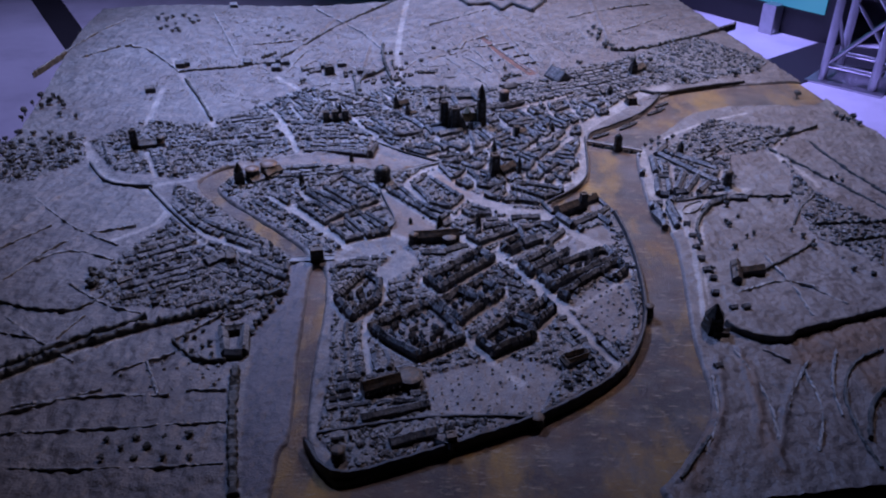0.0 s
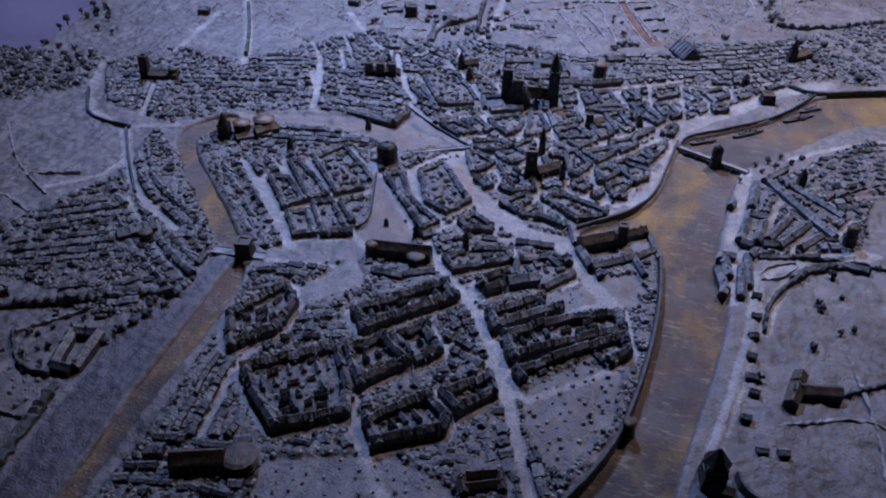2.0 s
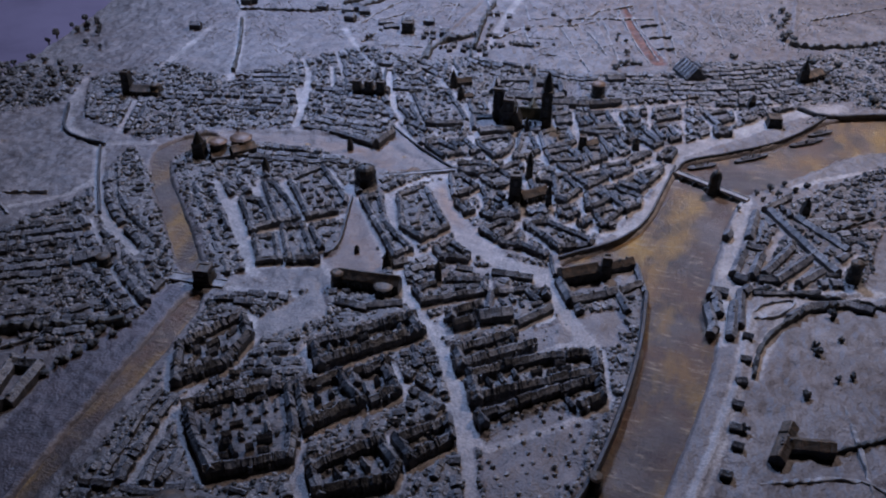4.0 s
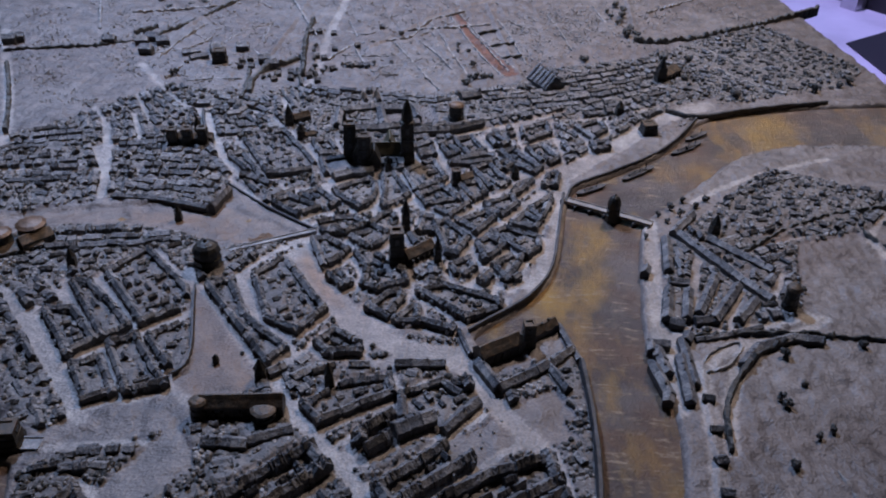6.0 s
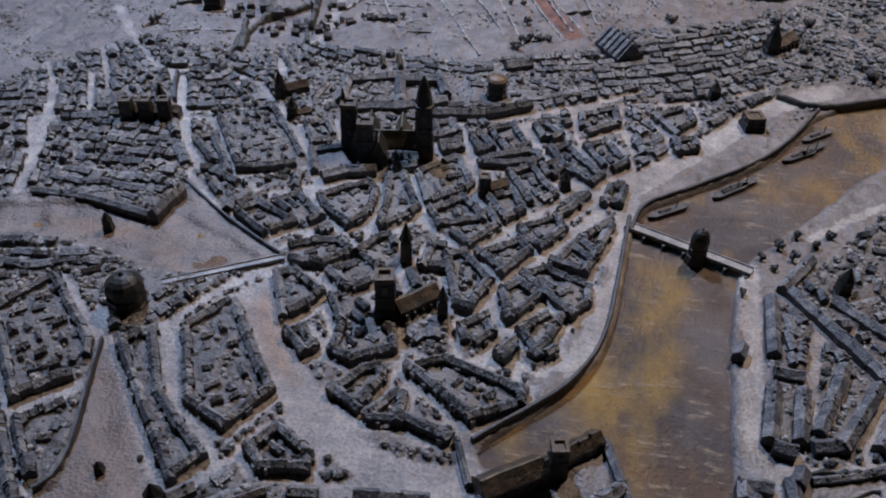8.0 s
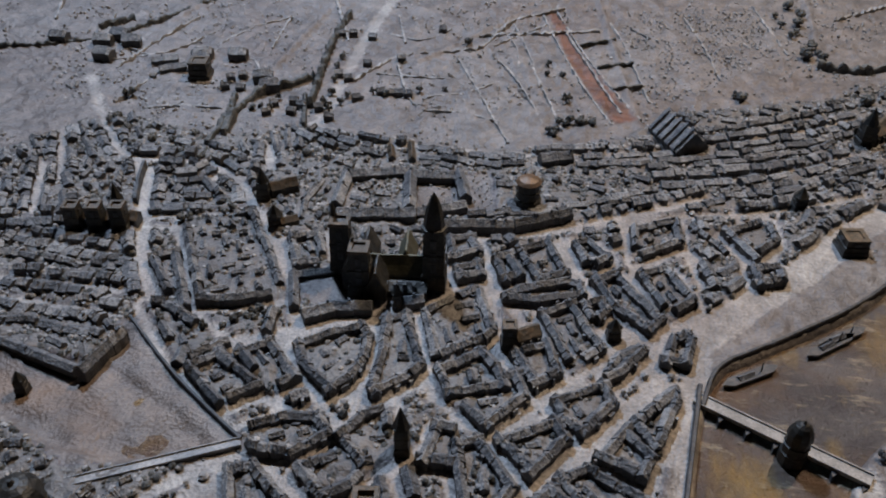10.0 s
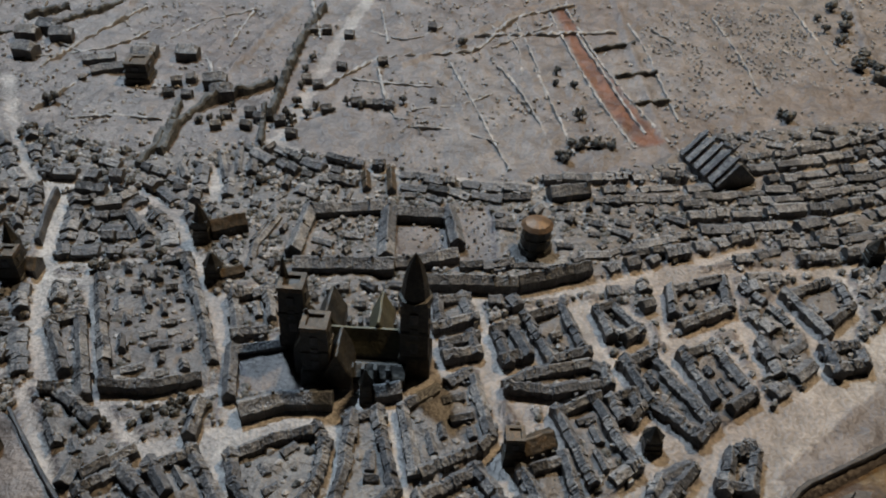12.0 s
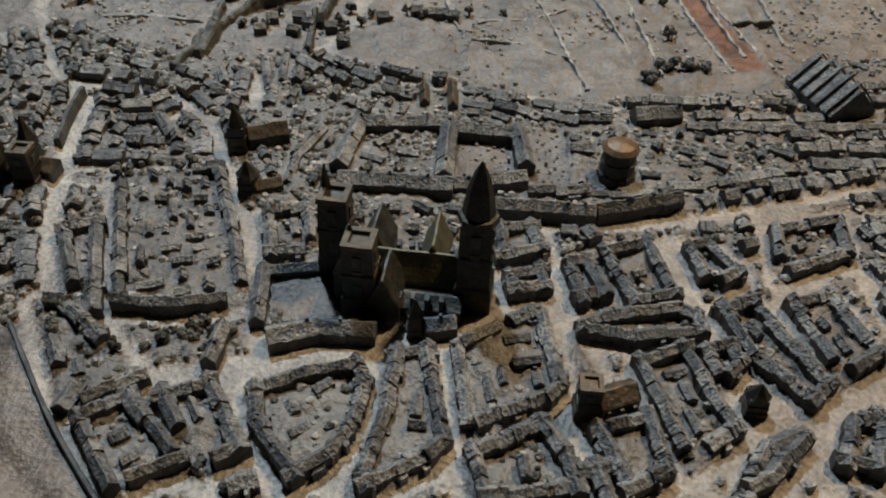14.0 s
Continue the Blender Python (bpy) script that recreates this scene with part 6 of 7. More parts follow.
tree((0.248, 2.423), 0.006, 0.011)
tree((0.054, 2.632), 0.006, 0.011)
tree((0.056, 2.641), 0.006, 0.011)
tree((-0.359, 2.359), 0.006, 0.011)
tree((-0.352, 2.363), 0.006, 0.011)
tree((-0.337, 2.302), 0.006, 0.011)
tree((-0.309, 2.276), 0.006, 0.011)
tree((-0.222, 2.282), 0.006, 0.011)
tree((-0.086, 2.394), 0.006, 0.011)
tree((-0.094, 2.431), 0.006, 0.011)
tree((-0.103, 2.470), 0.006, 0.011)
tree((-0.112, 2.512), 0.006, 0.011)
tree((-0.116, 2.542), 0.006, 0.011)
tree((-0.171, 2.371), 0.006, 0.011)
tree((-0.157, 2.369), 0.006, 0.011)
tree((-0.159, 2.400), 0.006, 0.011)
tree((-0.180, 2.363), 0.006, 0.011)
tree((0.517, 2.849), 0.008, 0.012)
tree((0.523, 2.811), 0.008, 0.012)
tree((0.536, 2.777), 0.008, 0.012)
tree((0.545, 2.789), 0.008, 0.012)
tree((0.561, 2.740), 0.008, 0.012)
tree((0.567, 2.716), 0.008, 0.012)
tree((0.571, 2.701), 0.008, 0.012)
tree((0.443, 2.549), 0.008, 0.012)
tree((0.448, 2.538), 0.008, 0.012)
hedge([(0.221, 2.662), (0.271, 2.694)], 0.004, 0.005)
hedge([(0.252, 2.593), (0.301, 2.619)], 0.004, 0.005)
hedge([(0.278, 2.529), (0.318, 2.549)], 0.004, 0.005)
tree((-0.890, 2.818), 0.009, 0.012)
tree((-0.896, 2.882), 0.009, 0.012)
tree((-0.859, 2.807), 0.009, 0.012)
tree((-0.853, 2.851), 0.009, 0.012)
tree((-0.799, 2.711), 0.009, 0.012)
tree((-0.786, 2.689), 0.009, 0.012)
tree((-0.821, 2.871), 0.009, 0.012)
tree((-0.792, 2.833), 0.009, 0.012)
tree((-0.786, 2.885), 0.009, 0.012)
tree((-0.761, 2.822), 0.009, 0.012)
tree((-0.836, 2.728), 0.009, 0.012)
tree((-0.846, 2.699), 0.009, 0.012)
tree((-0.807, 2.688), 0.009, 0.012)
tree((-0.818, 2.759), 0.009, 0.012)
tree((-0.771, 2.790), 0.009, 0.012)
tree((-0.557, 2.826), 0.009, 0.006)
tree((-0.532, 2.840), 0.009, 0.006)
tree((-0.500, 2.815), 0.009, 0.006)
tree((-0.469, 2.797), 0.009, 0.006)
tree((-0.455, 2.829), 0.009, 0.006)
tree((-0.498, 2.860), 0.009, 0.006)
tree((-0.525, 2.753), 0.009, 0.006)
tree((-0.492, 2.718), 0.009, 0.006)
tree((-0.564, 2.764), 0.009, 0.006)
tree((-0.453, 2.755), 0.009, 0.006)
tree((-0.429, 2.780), 0.009, 0.006)
hedge([(-0.707, 2.389), (-0.590, 2.439), (-0.530, 2.465), (-0.444, 2.542), (-0.318, 2.929), (-0.101, 3.267)], 0.005, 0.006)
hedge([(-0.679, 2.343), (-0.607, 2.215), (-0.544, 2.080)], 0.006, 0.008)
cottage((-0.749, 2.254), 0.026, 0.018, 10)
cottage((-0.714, 2.427), 0.026, 0.018, 10)
cottage((-0.704, 2.436), 0.026, 0.018, 10)
cottage((-0.469, 2.491), 0.026, 0.018, 10)
cottage((-0.456, 2.516), 0.026, 0.018, 10)
cottage((-0.310, 2.484), 0.026, 0.018, 10)
cottage((-0.262, 2.505), 0.026, 0.018, 10)
cottage((-0.311, 2.494), 0.026, 0.018, 10)
cottage((-0.199, 2.447), 0.026, 0.018, 10)
cottage((-0.180, 2.423), 0.026, 0.018, 10)
cottage((-0.706, 3.081), 0.026, 0.018, 10)
cottage((-0.533, 2.479), 0.026, 0.018, 10)
cottage((-0.445, 2.452), 0.026, 0.018, 10)
cottage((-0.429, 2.502), 0.026, 0.018, 10)
hedge([(0.561, 2.673), (0.647, 2.664), (0.909, 2.848), (1.037, 2.962)], 0.008, 0.01)
hedge([(0.644, 2.647), (0.757, 2.467), (0.826, 2.420)], 0.005, 0.004)
hedge([(0.683, 2.665), (0.806, 2.528)], 0.005, 0.004)
tree((0.611, 2.565), 0.01, 0.016)
tree((0.613, 2.488), 0.01, 0.016)
tree((0.635, 2.514), 0.01, 0.016)
tree((0.662, 2.566), 0.01, 0.016)
tree((0.641, 2.464), 0.01, 0.016)
tree((0.712, 2.418), 0.01, 0.016)
tree((0.723, 2.394), 0.01, 0.016)
tree((0.882, 2.445), 0.01, 0.016)
tree((0.940, 2.471), 0.01, 0.016)
tree((0.964, 2.496), 0.01, 0.016)
tree((0.903, 2.045), 0.01, 0.016)
tree((0.886, 2.016), 0.01, 0.016)
tree((1.006, 2.288), 0.01, 0.016)
tree((1.057, 2.147), 0.01, 0.016)
tree((1.061, 2.120), 0.01, 0.016)
tree((1.071, 2.109), 0.01, 0.016)
tree((1.093, 2.129), 0.01, 0.016)
tree((1.088, 2.084), 0.01, 0.016)
tree((0.540, 2.884), 0.01, 0.016)
tree((0.554, 2.853), 0.01, 0.016)
tree((0.548, 2.701), 0.01, 0.016)
tree((0.549, 2.821), 0.01, 0.016)
tree((0.928, 2.599), 0.006, 0.008)
tree((0.889, 2.582), 0.006, 0.008)
tree((0.857, 2.560), 0.006, 0.008)
tree((0.891, 2.530), 0.006, 0.008)
tree((0.929, 2.546), 0.006, 0.008)
tree((0.951, 2.562), 0.006, 0.008)
tree((0.841, 2.597), 0.006, 0.008)
tree((0.837, 2.518), 0.006, 0.008)
tree((0.862, 2.519), 0.006, 0.008)
star_fort([(0.093, 3.177), (0.128, 3.088), (0.205, 3.104), (0.241, 3.033), (0.280, 3.106), (0.345, 3.035), (0.405, 3.162), (0.363, 3.247), (0.220, 3.342), (0.111, 3.256)])
hedge([(0.173, 2.780), (0.225, 2.646), (0.271, 2.544), (0.318, 2.454)], 0.0028, 0.0018)
hedge([(0.152, 2.764), (0.199, 2.630), (0.241, 2.522), (0.282, 2.432)], 0.0028, 0.0018)
hedge([(0.107, 2.731), (0.152, 2.617), (0.178, 2.518)], 0.0028, 0.0018)
hedge([(-0.439, 2.444), (-0.411, 2.468), (-0.363, 2.498), (-0.336, 2.584)], 0.0028, 0.0018)
hedge([(-0.311, 2.538), (-0.290, 2.617), (-0.243, 2.670)], 0.0028, 0.0018)
hedge([(-0.279, 2.547), (-0.225, 2.496), (-0.199, 2.429)], 0.0028, 0.0018)
hedge([(-0.076, 2.507), (-0.022, 2.507), (0.056, 2.513)], 0.0028, 0.0018)
hedge([(-0.096, 2.653), (-0.012, 2.622), (0.017, 2.686)], 0.0028, 0.0018)
hedge([(-0.077, 2.718), (-0.039, 2.615)], 0.0028, 0.0018)
hedge([(0.115, 2.515), (0.089, 2.480), (0.033, 2.452)], 0.0028, 0.0018)
hedge([(0.373, 2.807), (0.404, 2.705), (0.423, 2.599)], 0.0028, 0.0018)
hedge([(0.042, 2.416), (0.089, 2.423), (0.140, 2.406)], 0.0028, 0.0018)
hedge([(-0.321, 2.331), (-0.278, 2.355), (-0.221, 2.358)], 0.0028, 0.0018)
hedge([(0.321, 2.716), (0.291, 2.745)], 0.0028, 0.0018)
hedge([(0.063, 2.718), (0.125, 2.661), (0.142, 2.567)], 0.0028, 0.0018)
hedge([(-1.014, 2.479), (-0.881, 2.586), (-0.707, 2.389)], 0.005, 0.004)
hedge([(-1.120, 2.380), (-1.055, 2.637), (-0.991, 2.816)], 0.005, 0.004)
hedge([(-0.746, 2.953), (-0.579, 2.540)], 0.005, 0.004)
hedge([(-0.550, 2.648), (-0.373, 2.769)], 0.005, 0.004)
hedge([(-0.418, 3.103), (-0.232, 2.834)], 0.005, 0.004)
hedge([(-0.010, 2.904), (0.186, 3.046)], 0.005, 0.004)
hedge([(0.457, 2.982), (0.638, 3.130), (0.798, 3.211)], 0.005, 0.004)
hedge([(0.610, 2.854), (0.826, 3.062)], 0.005, 0.004)
hedge([(0.065, 2.662), (0.245, 2.724)], 0.005, 0.004)
hedge([(-0.232, 2.834), (-0.126, 2.603)], 0.005, 0.004)
hedge([(-0.682, 1.243), (-0.609, 1.183), (-0.525, 1.127)], 0.004, 0.003)
hedge([(-0.722, 1.400), (-0.664, 1.460), (-0.565, 1.421)], 0.004, 0.003)
hedge([(-0.790, 1.458), (-0.730, 1.545)], 0.004, 0.003)
hedge([(-0.574, 1.025), (-0.470, 1.050), (-0.356, 1.051)], 0.004, 0.003)
hedge([(-0.412, 1.128), (-0.372, 1.051)], 0.004, 0.003)
hedge([(0.501, 1.166), (0.519, 1.060), (0.504, 0.968)], 0.004, 0.003)
hedge([(0.593, 1.126), (0.593, 1.037), (0.550, 0.947)], 0.004, 0.003)
hedge([(0.546, 1.167), (0.580, 1.139)], 0.004, 0.003)
hedge([(0.450, 1.111), (0.435, 1.012), (0.397, 0.946)], 0.004, 0.003)
hedge([(0.637, 1.477), (0.660, 1.361), (0.661, 1.259)], 0.004, 0.003)
hedge([(0.548, 1.325), (0.666, 1.380), (0.732, 1.293)], 0.004, 0.003)
rampart([(-0.093, 1.701), (-0.082, 1.663), (-0.050, 1.561), (-0.064, 1.540)], 0.003, 0.007)
tree((0.553, 1.951), 0.006, 0.011)
tree((0.578, 1.976), 0.006, 0.011)
tree((0.531, 1.927), 0.006, 0.011)
tree((0.596, 1.993), 0.006, 0.011)
cottage((0.484, 1.796), 0.016, 0.011, 80)
cottage((0.472, 1.641), 0.016, 0.011, 80)
cottage((0.478, 1.632), 0.016, 0.011, 80)
cottage((0.480, 1.559), 0.016, 0.011, 80)
cottage((0.504, 1.561), 0.016, 0.011, 80)
cottage((0.517, 1.663), 0.016, 0.011, 80)
tree((0.520, 1.943), 0.006, 0.011)
tree((0.540, 1.967), 0.006, 0.011)
tree((0.562, 1.989), 0.006, 0.011)
tree((0.494, 1.884), 0.006, 0.011)
tree((0.486, 1.802), 0.006, 0.011)
long_house((0.477, 1.639), (0.486, 1.598), 0.014, 0.011, "dark bronze boat house with a polished roof")
long_house((0.510, 1.661), (0.513, 1.582), 0.012, 0.01)
long_house((0.527, 1.664), (0.567, 1.677), 0.007, 0.006)
long_house((0.567, 1.677), (0.613, 1.698), 0.007, 0.006)
hedge([(0.526, 1.616), (0.540, 1.645), (0.579, 1.671), (0.581, 1.655), (0.557, 1.620), (0.528, 1.607)], 0.003, 0.003)
hedge([(0.535, 1.492), (0.539, 1.552), (0.565, 1.605), (0.597, 1.648), (0.644, 1.679), (0.681, 1.675)], 0.006, 0.008)
hedge([(-0.215, 2.389), (-0.204, 2.340), (-0.199, 2.300), (-0.195, 2.262)], 0.007, 0.008)
hedge([(-0.128, 2.421), (-0.108, 2.363), (-0.099, 2.336)], 0.005, 0.007)
rampart([(-0.246, 2.203), (-0.238, 2.176), (-0.217, 2.129)], 0.005, 0.009)
long_house((-0.129, 2.308), (-0.104, 2.263), 0.007, 0.007)
long_house((-0.114, 2.319), (-0.097, 2.276), 0.007, 0.007)
long_house((-0.040, 2.177), (-0.036, 2.212), 0.007, 0.007)
long_house((-0.029, 2.142), (-0.039, 2.185), 0.007, 0.007)
long_house((-0.032, 2.218), (-0.037, 2.170), 0.007, 0.007)
long_house((0.025, 2.304), (0.034, 2.278), 0.009, 0.012, "brown bronze garden house", OCHRE)
long_house((0.047, 2.317), (0.058, 2.281), 0.009, 0.012, "brown bronze garden house", OCHRE)
tree((-0.070, 2.429), 0.006, 0.01)
tree((-0.050, 2.423), 0.006, 0.01)
tree((-0.040, 2.447), 0.006, 0.01)
tree((-0.020, 2.440), 0.006, 0.01)
tree((-0.082, 2.385), 0.006, 0.01)
tree((-0.074, 2.407), 0.006, 0.01)
tree((0.206, 2.395), 0.006, 0.01)
tree((0.212, 2.386), 0.006, 0.01)
tree((0.216, 2.421), 0.006, 0.01)
tree((0.224, 2.418), 0.006, 0.01)
tree((0.241, 2.424), 0.006, 0.01)
tree((0.259, 2.425), 0.006, 0.01)
tree((0.222, 2.490), 0.006, 0.01)
tree((-0.344, 2.289), 0.006, 0.01)
tree((-0.337, 2.298), 0.006, 0.01)
tree((-0.267, 2.258), 0.006, 0.01)
tree((-0.284, 2.241), 0.006, 0.01)
tree((-0.240, 2.262), 0.006, 0.01)
tree((-0.110, 2.144), 0.006, 0.01)
tree((-0.154, 2.113), 0.006, 0.01)
tree((-0.146, 2.116), 0.006, 0.01)
tree((-0.114, 2.135), 0.006, 0.01)
tree((-0.070, 2.270), 0.006, 0.01)
tree((-0.097, 2.405), 0.006, 0.01)
tree((0.054, 2.474), 0.006, 0.01)
tree((0.020, 2.468), 0.006, 0.01)
tree((-0.021, 1.990), 0.005, 0.009)
tree((-0.017, 1.989), 0.005, 0.009)
tree((-0.015, 1.995), 0.005, 0.009)
tree((-0.007, 1.991), 0.005, 0.009)
tree((-0.005, 1.998), 0.005, 0.009)
tree((0.003, 1.995), 0.005, 0.009)
tree((-0.021, 1.982), 0.005, 0.009)
tree((-0.015, 1.982), 0.005, 0.009)
tree((-0.032, 1.976), 0.005, 0.009)
tree((-0.097, 1.962), 0.005, 0.009)
tree((-0.055, 1.961), 0.005, 0.009)
tree((-0.101, 1.965), 0.005, 0.009)
hedge([(0.046, 2.588), (0.081, 2.520), (0.160, 2.356)], 0.003, 0.0022)
hedge([(0.151, 2.601), (0.186, 2.507), (0.221, 2.405)], 0.003, 0.0022)
hedge([(0.108, 2.589), (0.144, 2.537), (0.198, 2.410)], 0.003, 0.0022)
hedge([(0.245, 2.791), (0.286, 2.689), (0.327, 2.505)], 0.003, 0.0022)
hedge([(0.483, 2.881), (0.525, 2.705)], 0.003, 0.0022)
hedge([(0.191, 2.716), (0.235, 2.608), (0.292, 2.465)], 0.003, 0.0022)
hedge([(-0.447, 2.499), (-0.359, 2.467)], 0.003, 0.0022)
hedge([(-0.509, 2.593), (-0.472, 2.492), (-0.453, 2.533), (-0.395, 2.514)], 0.003, 0.0022)
hedge([(-0.034, 2.549), (0.013, 2.433), (0.034, 2.426)], 0.003, 0.0022)
hedge([(0.093, 2.635), (0.160, 2.727)], 0.003, 0.0022)



def houses_round(poly, depth=(0.0078, 0.0105), tall=(0.0085, 0.0112)):
    """Houses wall to wall along the edge of a block, facing the streets, and a few wings in the yard."""
    area = sum(p[0] * q[1] - q[0] * p[1] for p, q in zip(poly, poly[1:] + poly[:1]))
    poly = poly if area > 0 else poly[::-1]
    out = []
    for (xa, ya), (xb, yb) in zip(poly, poly[1:] + poly[:1]):
        ln, a = math.hypot(xb - xa, yb - ya), math.atan2(yb - ya, xb - xa)
        k = 0.0
        while k < ln - 0.004:
            wd, dp = min(rng.uniform(0.009, 0.021), ln - k), rng.uniform(*depth)
            if ln - k - wd < 0.006:
                wd = ln - k
            u = k + wd / 2
            x, y = xa + math.cos(a) * u - math.sin(a) * dp / 2, ya + math.sin(a) * u + math.cos(a) * dp / 2
            if fits(x, y, wd * 0.7, dp * 0.5, a, False):
                out.append((x, y, wd * 1.07, dp, a, rng.uniform(*tall)))
            k += wd
    for x, y, wd, dp, a, h in out:
        reserve(x, y, wd, dp, a, 0.0)
    cx, cy = sum(p[0] for p in poly) / len(poly), sum(p[1] for p in poly) / len(poly)
    xs, ys = [p[0] for p in poly], [p[1] for p in poly]
    p, q = max(zip(poly, poly[1:] + poly[:1]), key=lambda e: math.hypot(e[1][0] - e[0][0], e[1][1] - e[0][1]))
    base = math.atan2(q[1] - p[1], q[0] - p[0])
    for _ in range(int(abs(area) / 2 / 0.000022)):
        x, y = rng.uniform(min(xs), max(xs)), rng.uniform(min(ys), max(ys))
        a = base + rng.gauss(0, 0.08) + (math.pi / 2 if rng.random() < 0.5 else 0)
        wd, dp = rng.uniform(0.008, 0.016), rng.uniform(0.0055, 0.0075)
        if inside(poly, np.array([x]), np.array([y]))[0] and fits(x, y, wd + 0.002, dp + 0.002, a):
            out.append((x, y, wd, dp, a, rng.uniform(0.52 * tall[0], 0.8 * tall[1])))
    free[inside(poly, gx, gy) & (np.random.default_rng(len(out)).random((NY, NX)) < 0.35)] = False
    return out


yard_blocks = [houses_round(p) for p in BLOCKS] + [houses_round(p, (0.0105, 0.0135), (0.0145, 0.018)) for p in TALL_BLOCKS]
free[block] &= np.random.default_rng(5).random(int(block.sum())) < 0.6
rubble_ok = free.copy()
free &= ~near
for w, p in STREETS:
    row_of_houses(w, p, 0.001, 0.0085, 0.0125, 0.82)
for w, p in STREETS:
    row_of_houses(w, p, 0.021, 0.007, 0.010, 0.38)
# the inside of the blocks, in rows along the grain of each quarter
tries = np.argwhere(free[::4, ::4]) * 4
order = list(range(len(tries)))
rng.shuffle(order)
for k in order:
    j, i = tries[k]
    x, y = X0 + CELL * i, Y0 + CELL * j
    wd, dp = rng.uniform(0.005, 0.019), rng.uniform(0.005, 0.0105)
    a = grain[j, i] + rng.gauss(0, 0.26) + (math.pi / 2 if rng.random() < 0.3 else 0)
    if rng.random() < 0.5 and fits(x, y, wd + 0.0025, dp + 0.0025, a):
        lots.append((x, y, wd, dp, a, rng.uniform(0.005, 0.0085)))

# streets part the town into blocks of at most a hand's width
blocks = {}
for lot in lots:
    blocks.setdefault((int(lot[0] // 0.11), int(lot[1] // 0.11)), []).append(lot)
for group in list(blocks.values()) + [g for g in yard_blocks if g]:
    bx, by = sum(q[0] for q in group) / len(group), sum(q[1] for q in group) / len(group)
    blk = thing("house_block", at(bx, by), "block of small dark bronze model houses with pitched roofs", "houses", "house blocks of the model town")
    back = blk.matrix_world.inverted()
    for x, y, wd, dp, a, h in group:
        ob = new("house", HOUSES[rng.randrange(len(HOUSES))])
        ob.parent = blk
        turn = a if wd >= dp * 0.8 else a + math.pi / 2
        sx, sy = (wd, dp) if wd >= dp * 0.8 else (dp, wd)
        ob.matrix_basis = back @ pose(x, y, ground_z(x, y) + 0.0018, 0, 0, math.degrees(turn)) @ Matrix.Diagonal((sx, sy, h, 1))


# ---- gardens: uncountable bushes, sheds and rubble between the houses ----
left = np.argwhere(free | (rubble_ok & block))
pick = random.Random(11)
quarters = {}
for k in range(0, len(left)):
    if pick.random() < 0.2:
        j, i = left[k]
        x, y = X0 + CELL * (i + pick.random()), Y0 + CELL * (j + pick.random())
        quarters.setdefault((int(x // 0.4), int(y // 0.4)), []).append((x, y))
for key, spots in quarters.items():
    bm = bmesh.new()
    for x, y in spots:
        rad = pick.uniform(0.0014, 0.0042)
        lump(bm, x, y, ground_z(x, y), rad, 0.0016 + rad * pick.uniform(0.4, 1.1), pick, 0 if pick.random() < 0.45 else 1)
    tagged(part("garden_rubble", bm, [SHRUB, STONE]), "lumpy bronze bushes and rubble in the gardens between houses", "bushes", kind="stuff")

# crops: rows of small mounds in fields and gardens
for poly, deg, pitch, rad in CROPS:
    bm = bmesh.new()
    cxs, cys = sum(p[0] for p in poly) / len(poly), sum(p[1] for p in poly) / len(poly)
    c, s = math.cos(radians(deg)), math.sin(radians(deg))
    n = int(0.45 / pitch)
    for i in range(-n, n):
        for j in range(-n, n):
            u, v = (i + pick.uniform(-0.25, 0.25)) * pitch, (j + pick.uniform(-0.3, 0.3)) * pitch * 0.8
            x, y = cxs + u * c - v * s, cys + u * s + v * c
            if pick.random() < 0.85 and inside(poly, np.array([x]), np.array([y]))[0]:
                k = rad * pick.uniform(0.6, 1.3)
                lump(bm, x, y, ground_z(x, y) - 0.0008, k, k * pick.uniform(1.0, 1.6), pick)
    if bm.faces:
        tagged(part("crop_rows", bm, STONE), "rows of small bronze mounds for crops in a field", "crops", kind="stuff")
    else:
        bm.free()


# stones, clods and stubble strewn over the fields
for bx in range(4):
    bm = bmesh.new()
    for k in range(3400):
        x, y = -0.75 + 0.4 * bx + pick.uniform(0, 0.4), 2.2 + 0.85 * pick.random() ** 1.3
        j, i = cell(x, y)
        if town[j, i] or street[j, i] < 0.003 or shore_m[j, i] < 0.01:
            continue
        if noise.noise((x * 9, y * 9, 2.0)) < -0.12 or inside(CLAY_STRIP, np.array([x]), np.array([y]))[0]:
            continue
        rad = pick.uniform(0.001, 0.003)
        lump(bm, x, y, ground_z(x, y) - 0.0008, rad, 0.001 + rad * pick.uniform(0.3, 1.0), pick)
    tagged(part("field_stones", bm, STONE), "tiny bronze clods and stones strewn over the fields", "stones", kind="stuff")

# ---- the hall beyond the relief ----
def tube(bm, a, b, r, n=8):
    a, b = Vector(a), Vector(b)
    q = (b - a).to_track_quat("Z", "Y").to_matrix()
    lo = [bm.verts.new(a + q @ Vector((r * math.cos(2 * math.pi * i / n), r * math.sin(2 * math.pi * i / n), 0))) for i in range(n)]
    hi = [bm.verts.new(b + q @ Vector((r * math.cos(2 * math.pi * i / n), r * math.sin(2 * math.pi * i / n), 0))) for i in range(n)]
    for i in range(n):
        bm.faces.new((lo[i], lo[(i + 1) % n], hi[(i + 1) % n], hi[i]))
    bm.faces.new(lo[::-1])
    bm.faces.new(hi)


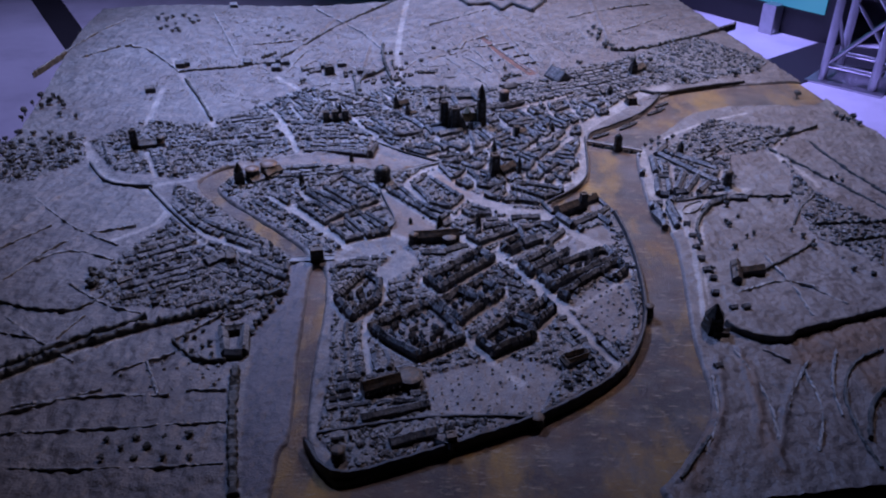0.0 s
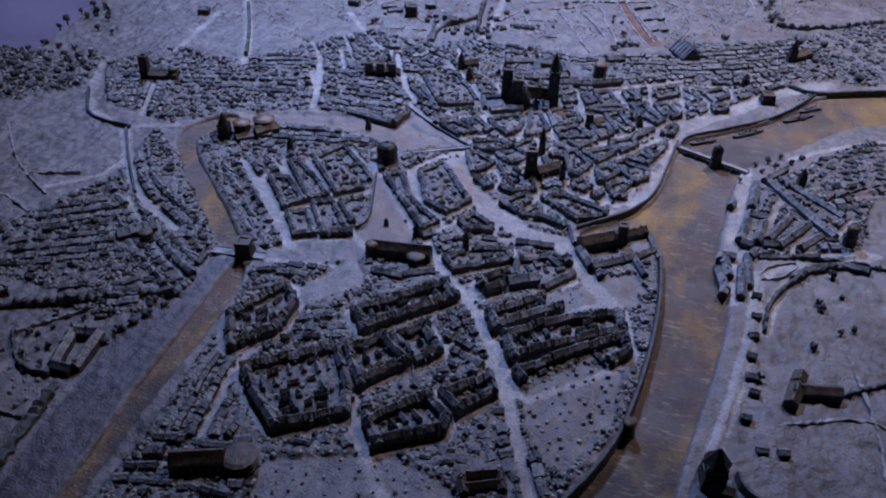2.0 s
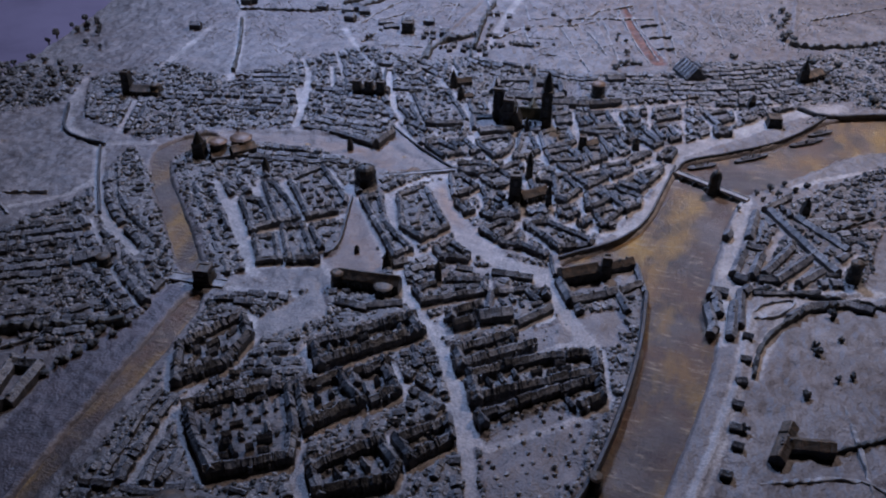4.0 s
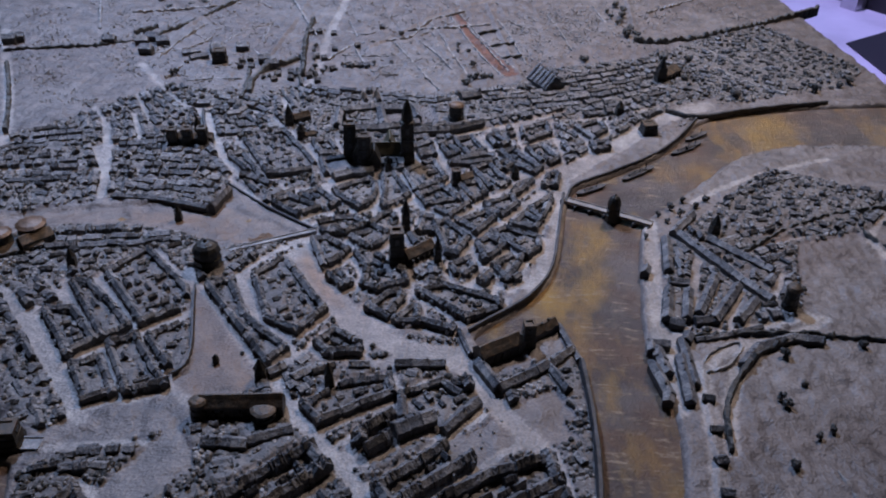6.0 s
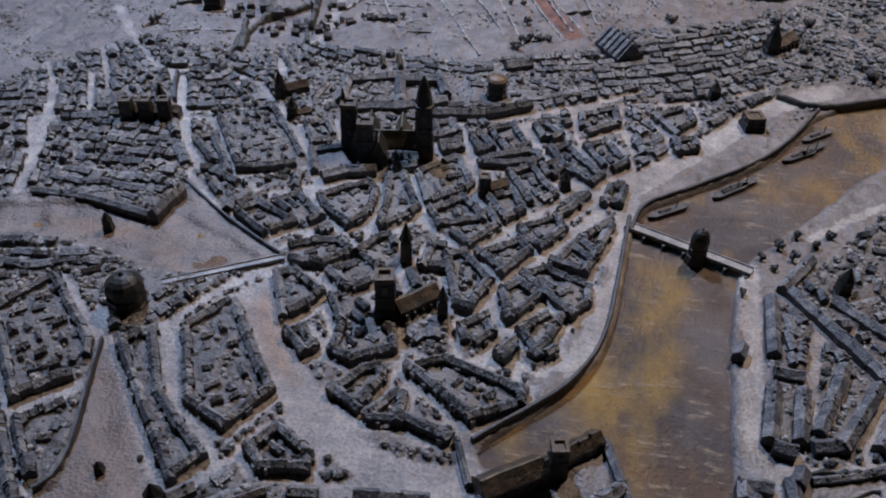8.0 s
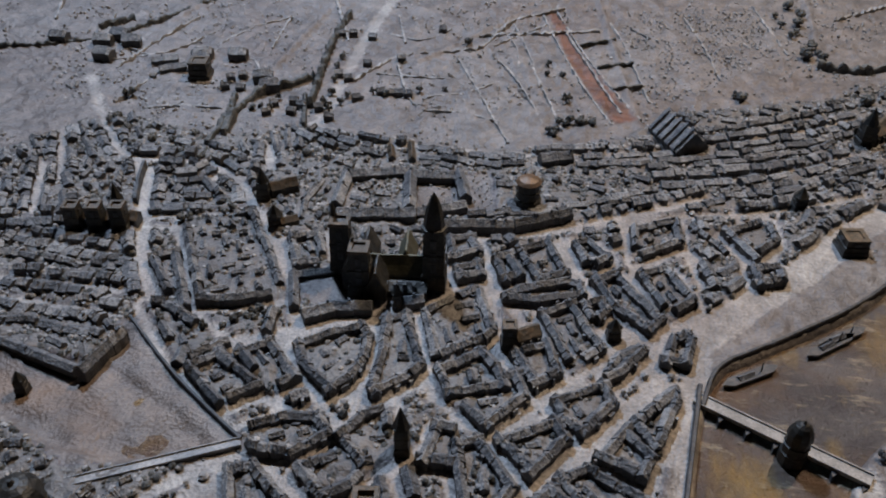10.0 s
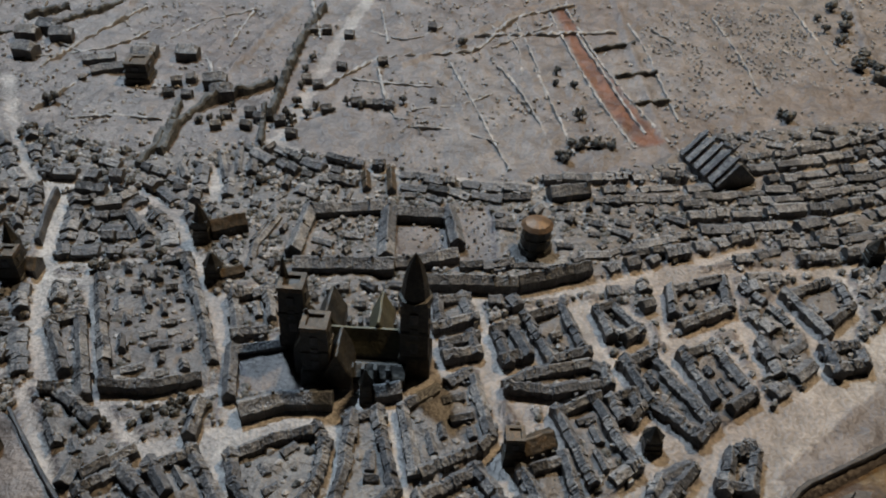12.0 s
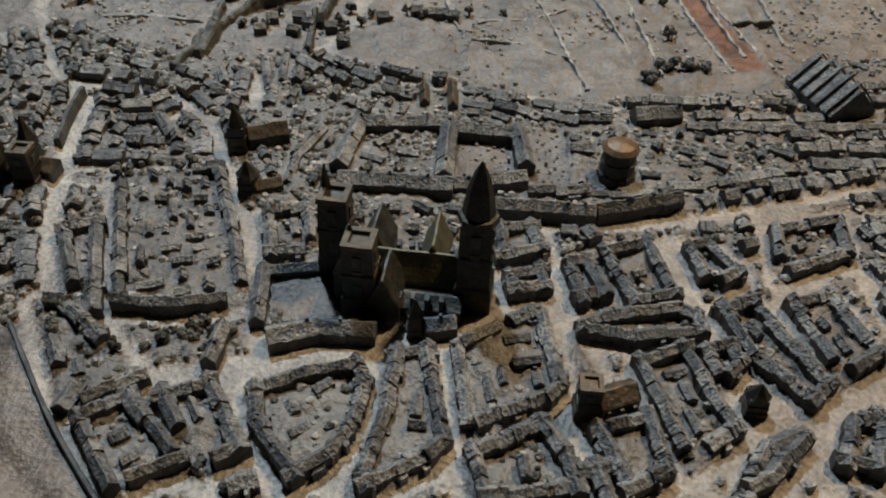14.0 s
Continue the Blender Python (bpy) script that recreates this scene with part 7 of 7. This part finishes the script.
def truss_tower(x, y, deg, height):
    ob = thing("stage_truss", pose(x, y, 0, 0, 0, deg), "upright aluminium lattice truss on a flat base plate", "truss")
    s = 0.145
    posts = [(-s, -s), (s, -s), (s, s), (-s, s)]
    bm = bmesh.new()
    box(bm, 0, 0, 0, 0.44, 0.44, 0.012)
    part("base_plate", bm, ALU, ob)
    for p in posts:
        bm = bmesh.new()
        tube(bm, (*p, 0.01), (*p, height), 0.025, 12)
        part("chord", bm, ALU, ob)
    n = int(height / 0.33)
    for p, q in zip(posts, posts[1:] + posts[:1]):
        for z in (0.1, height - 0.05):
            bm = bmesh.new()
            tube(bm, (*p, z), (*q, z), 0.014)
            part("rung", bm, ALU, ob)
        for k in range(n):
            z0, z1 = 0.1 + k * 0.33, 0.1 + (k + 1) * 0.33
            bm = bmesh.new()
            e, f = (p, q) if k % 2 == 0 else (q, p)
            tube(bm, (*e, z0), (*f, min(z1, height)), 0.011)
            part("diagonal", bm, ALU, ob)


truss_tower(2.53, 4.96, -42, 3.6)

SCREEN = bpy.data.materials.new("lit_screen")
SCREEN.use_nodes = True
nt = SCREEN.node_tree
em, no, ra = nt.nodes.new("ShaderNodeEmission"), nt.nodes.new("ShaderNodeTexNoise"), nt.nodes.new("ShaderNodeValToRGB")
no.inputs["Scale"].default_value = 3.0
ra.color_ramp.elements[0].color, ra.color_ramp.elements[1].color = (0.05, 0.35, 0.55, 1), (0.3, 0.8, 0.75, 1)
nt.links.new(no.outputs["Fac"], ra.inputs[0])
nt.links.new(ra.outputs[0], em.inputs[0])
em.inputs[1].default_value = 0.4
nt.links.new(em.outputs[0], nt.nodes["Material Output"].inputs[0])

# a wide display on a black stand, its lit picture starting low over the floor
a, b = Vector((1.02, 7.69)), Vector((2.66, 5.63))
mid, ang, wide = (a + b) / 2, math.degrees(math.atan2(b.y - a.y, b.x - a.x)), (b - a).length
display = thing("video_screen", pose(mid.x, mid.y, 0, 0, 0, ang), "wide black video screen showing a blue-green picture", "screen")
bm = bmesh.new()
box(bm, 0, 0.06, 0.0, wide, 0.12, 2.3)
part("cabinet", bm, BLACK_PLASTIC, display)
bm = bmesh.new()
box(bm, -0.02, -0.012, 0.19, wide - 0.16, 0.012, 1.7)
part("picture", bm, SCREEN, display, "lit blue-green picture")
bm = bmesh.new()
box(bm, wide / 2 - 0.45, -0.06, 0.0, 0.1, 0.1, 0.2)
part("foot", bm, ALU, display)


# thin black polygons over the dark areas of the pale floor
def dark_strip(name, pts):
    bm = bmesh.new()
    prism(bm, pts, 0.0005, 0.006)
    tagged(part(name, bm, BLACK), "flat black strip on the hall floor", "carpet", "carpet strips")


dark_strip("black_floor_strip", [(2.1, 5.31), (2.16, 4.87), (2.30, 4.98), (3.6, 5.3), (2.6, 5.7)])
dark_strip("black_floor_strip", [(-3.95, 7.9), (-2.38, 5.33), (-2.42, 5.75), (-3.6, 7.75)])
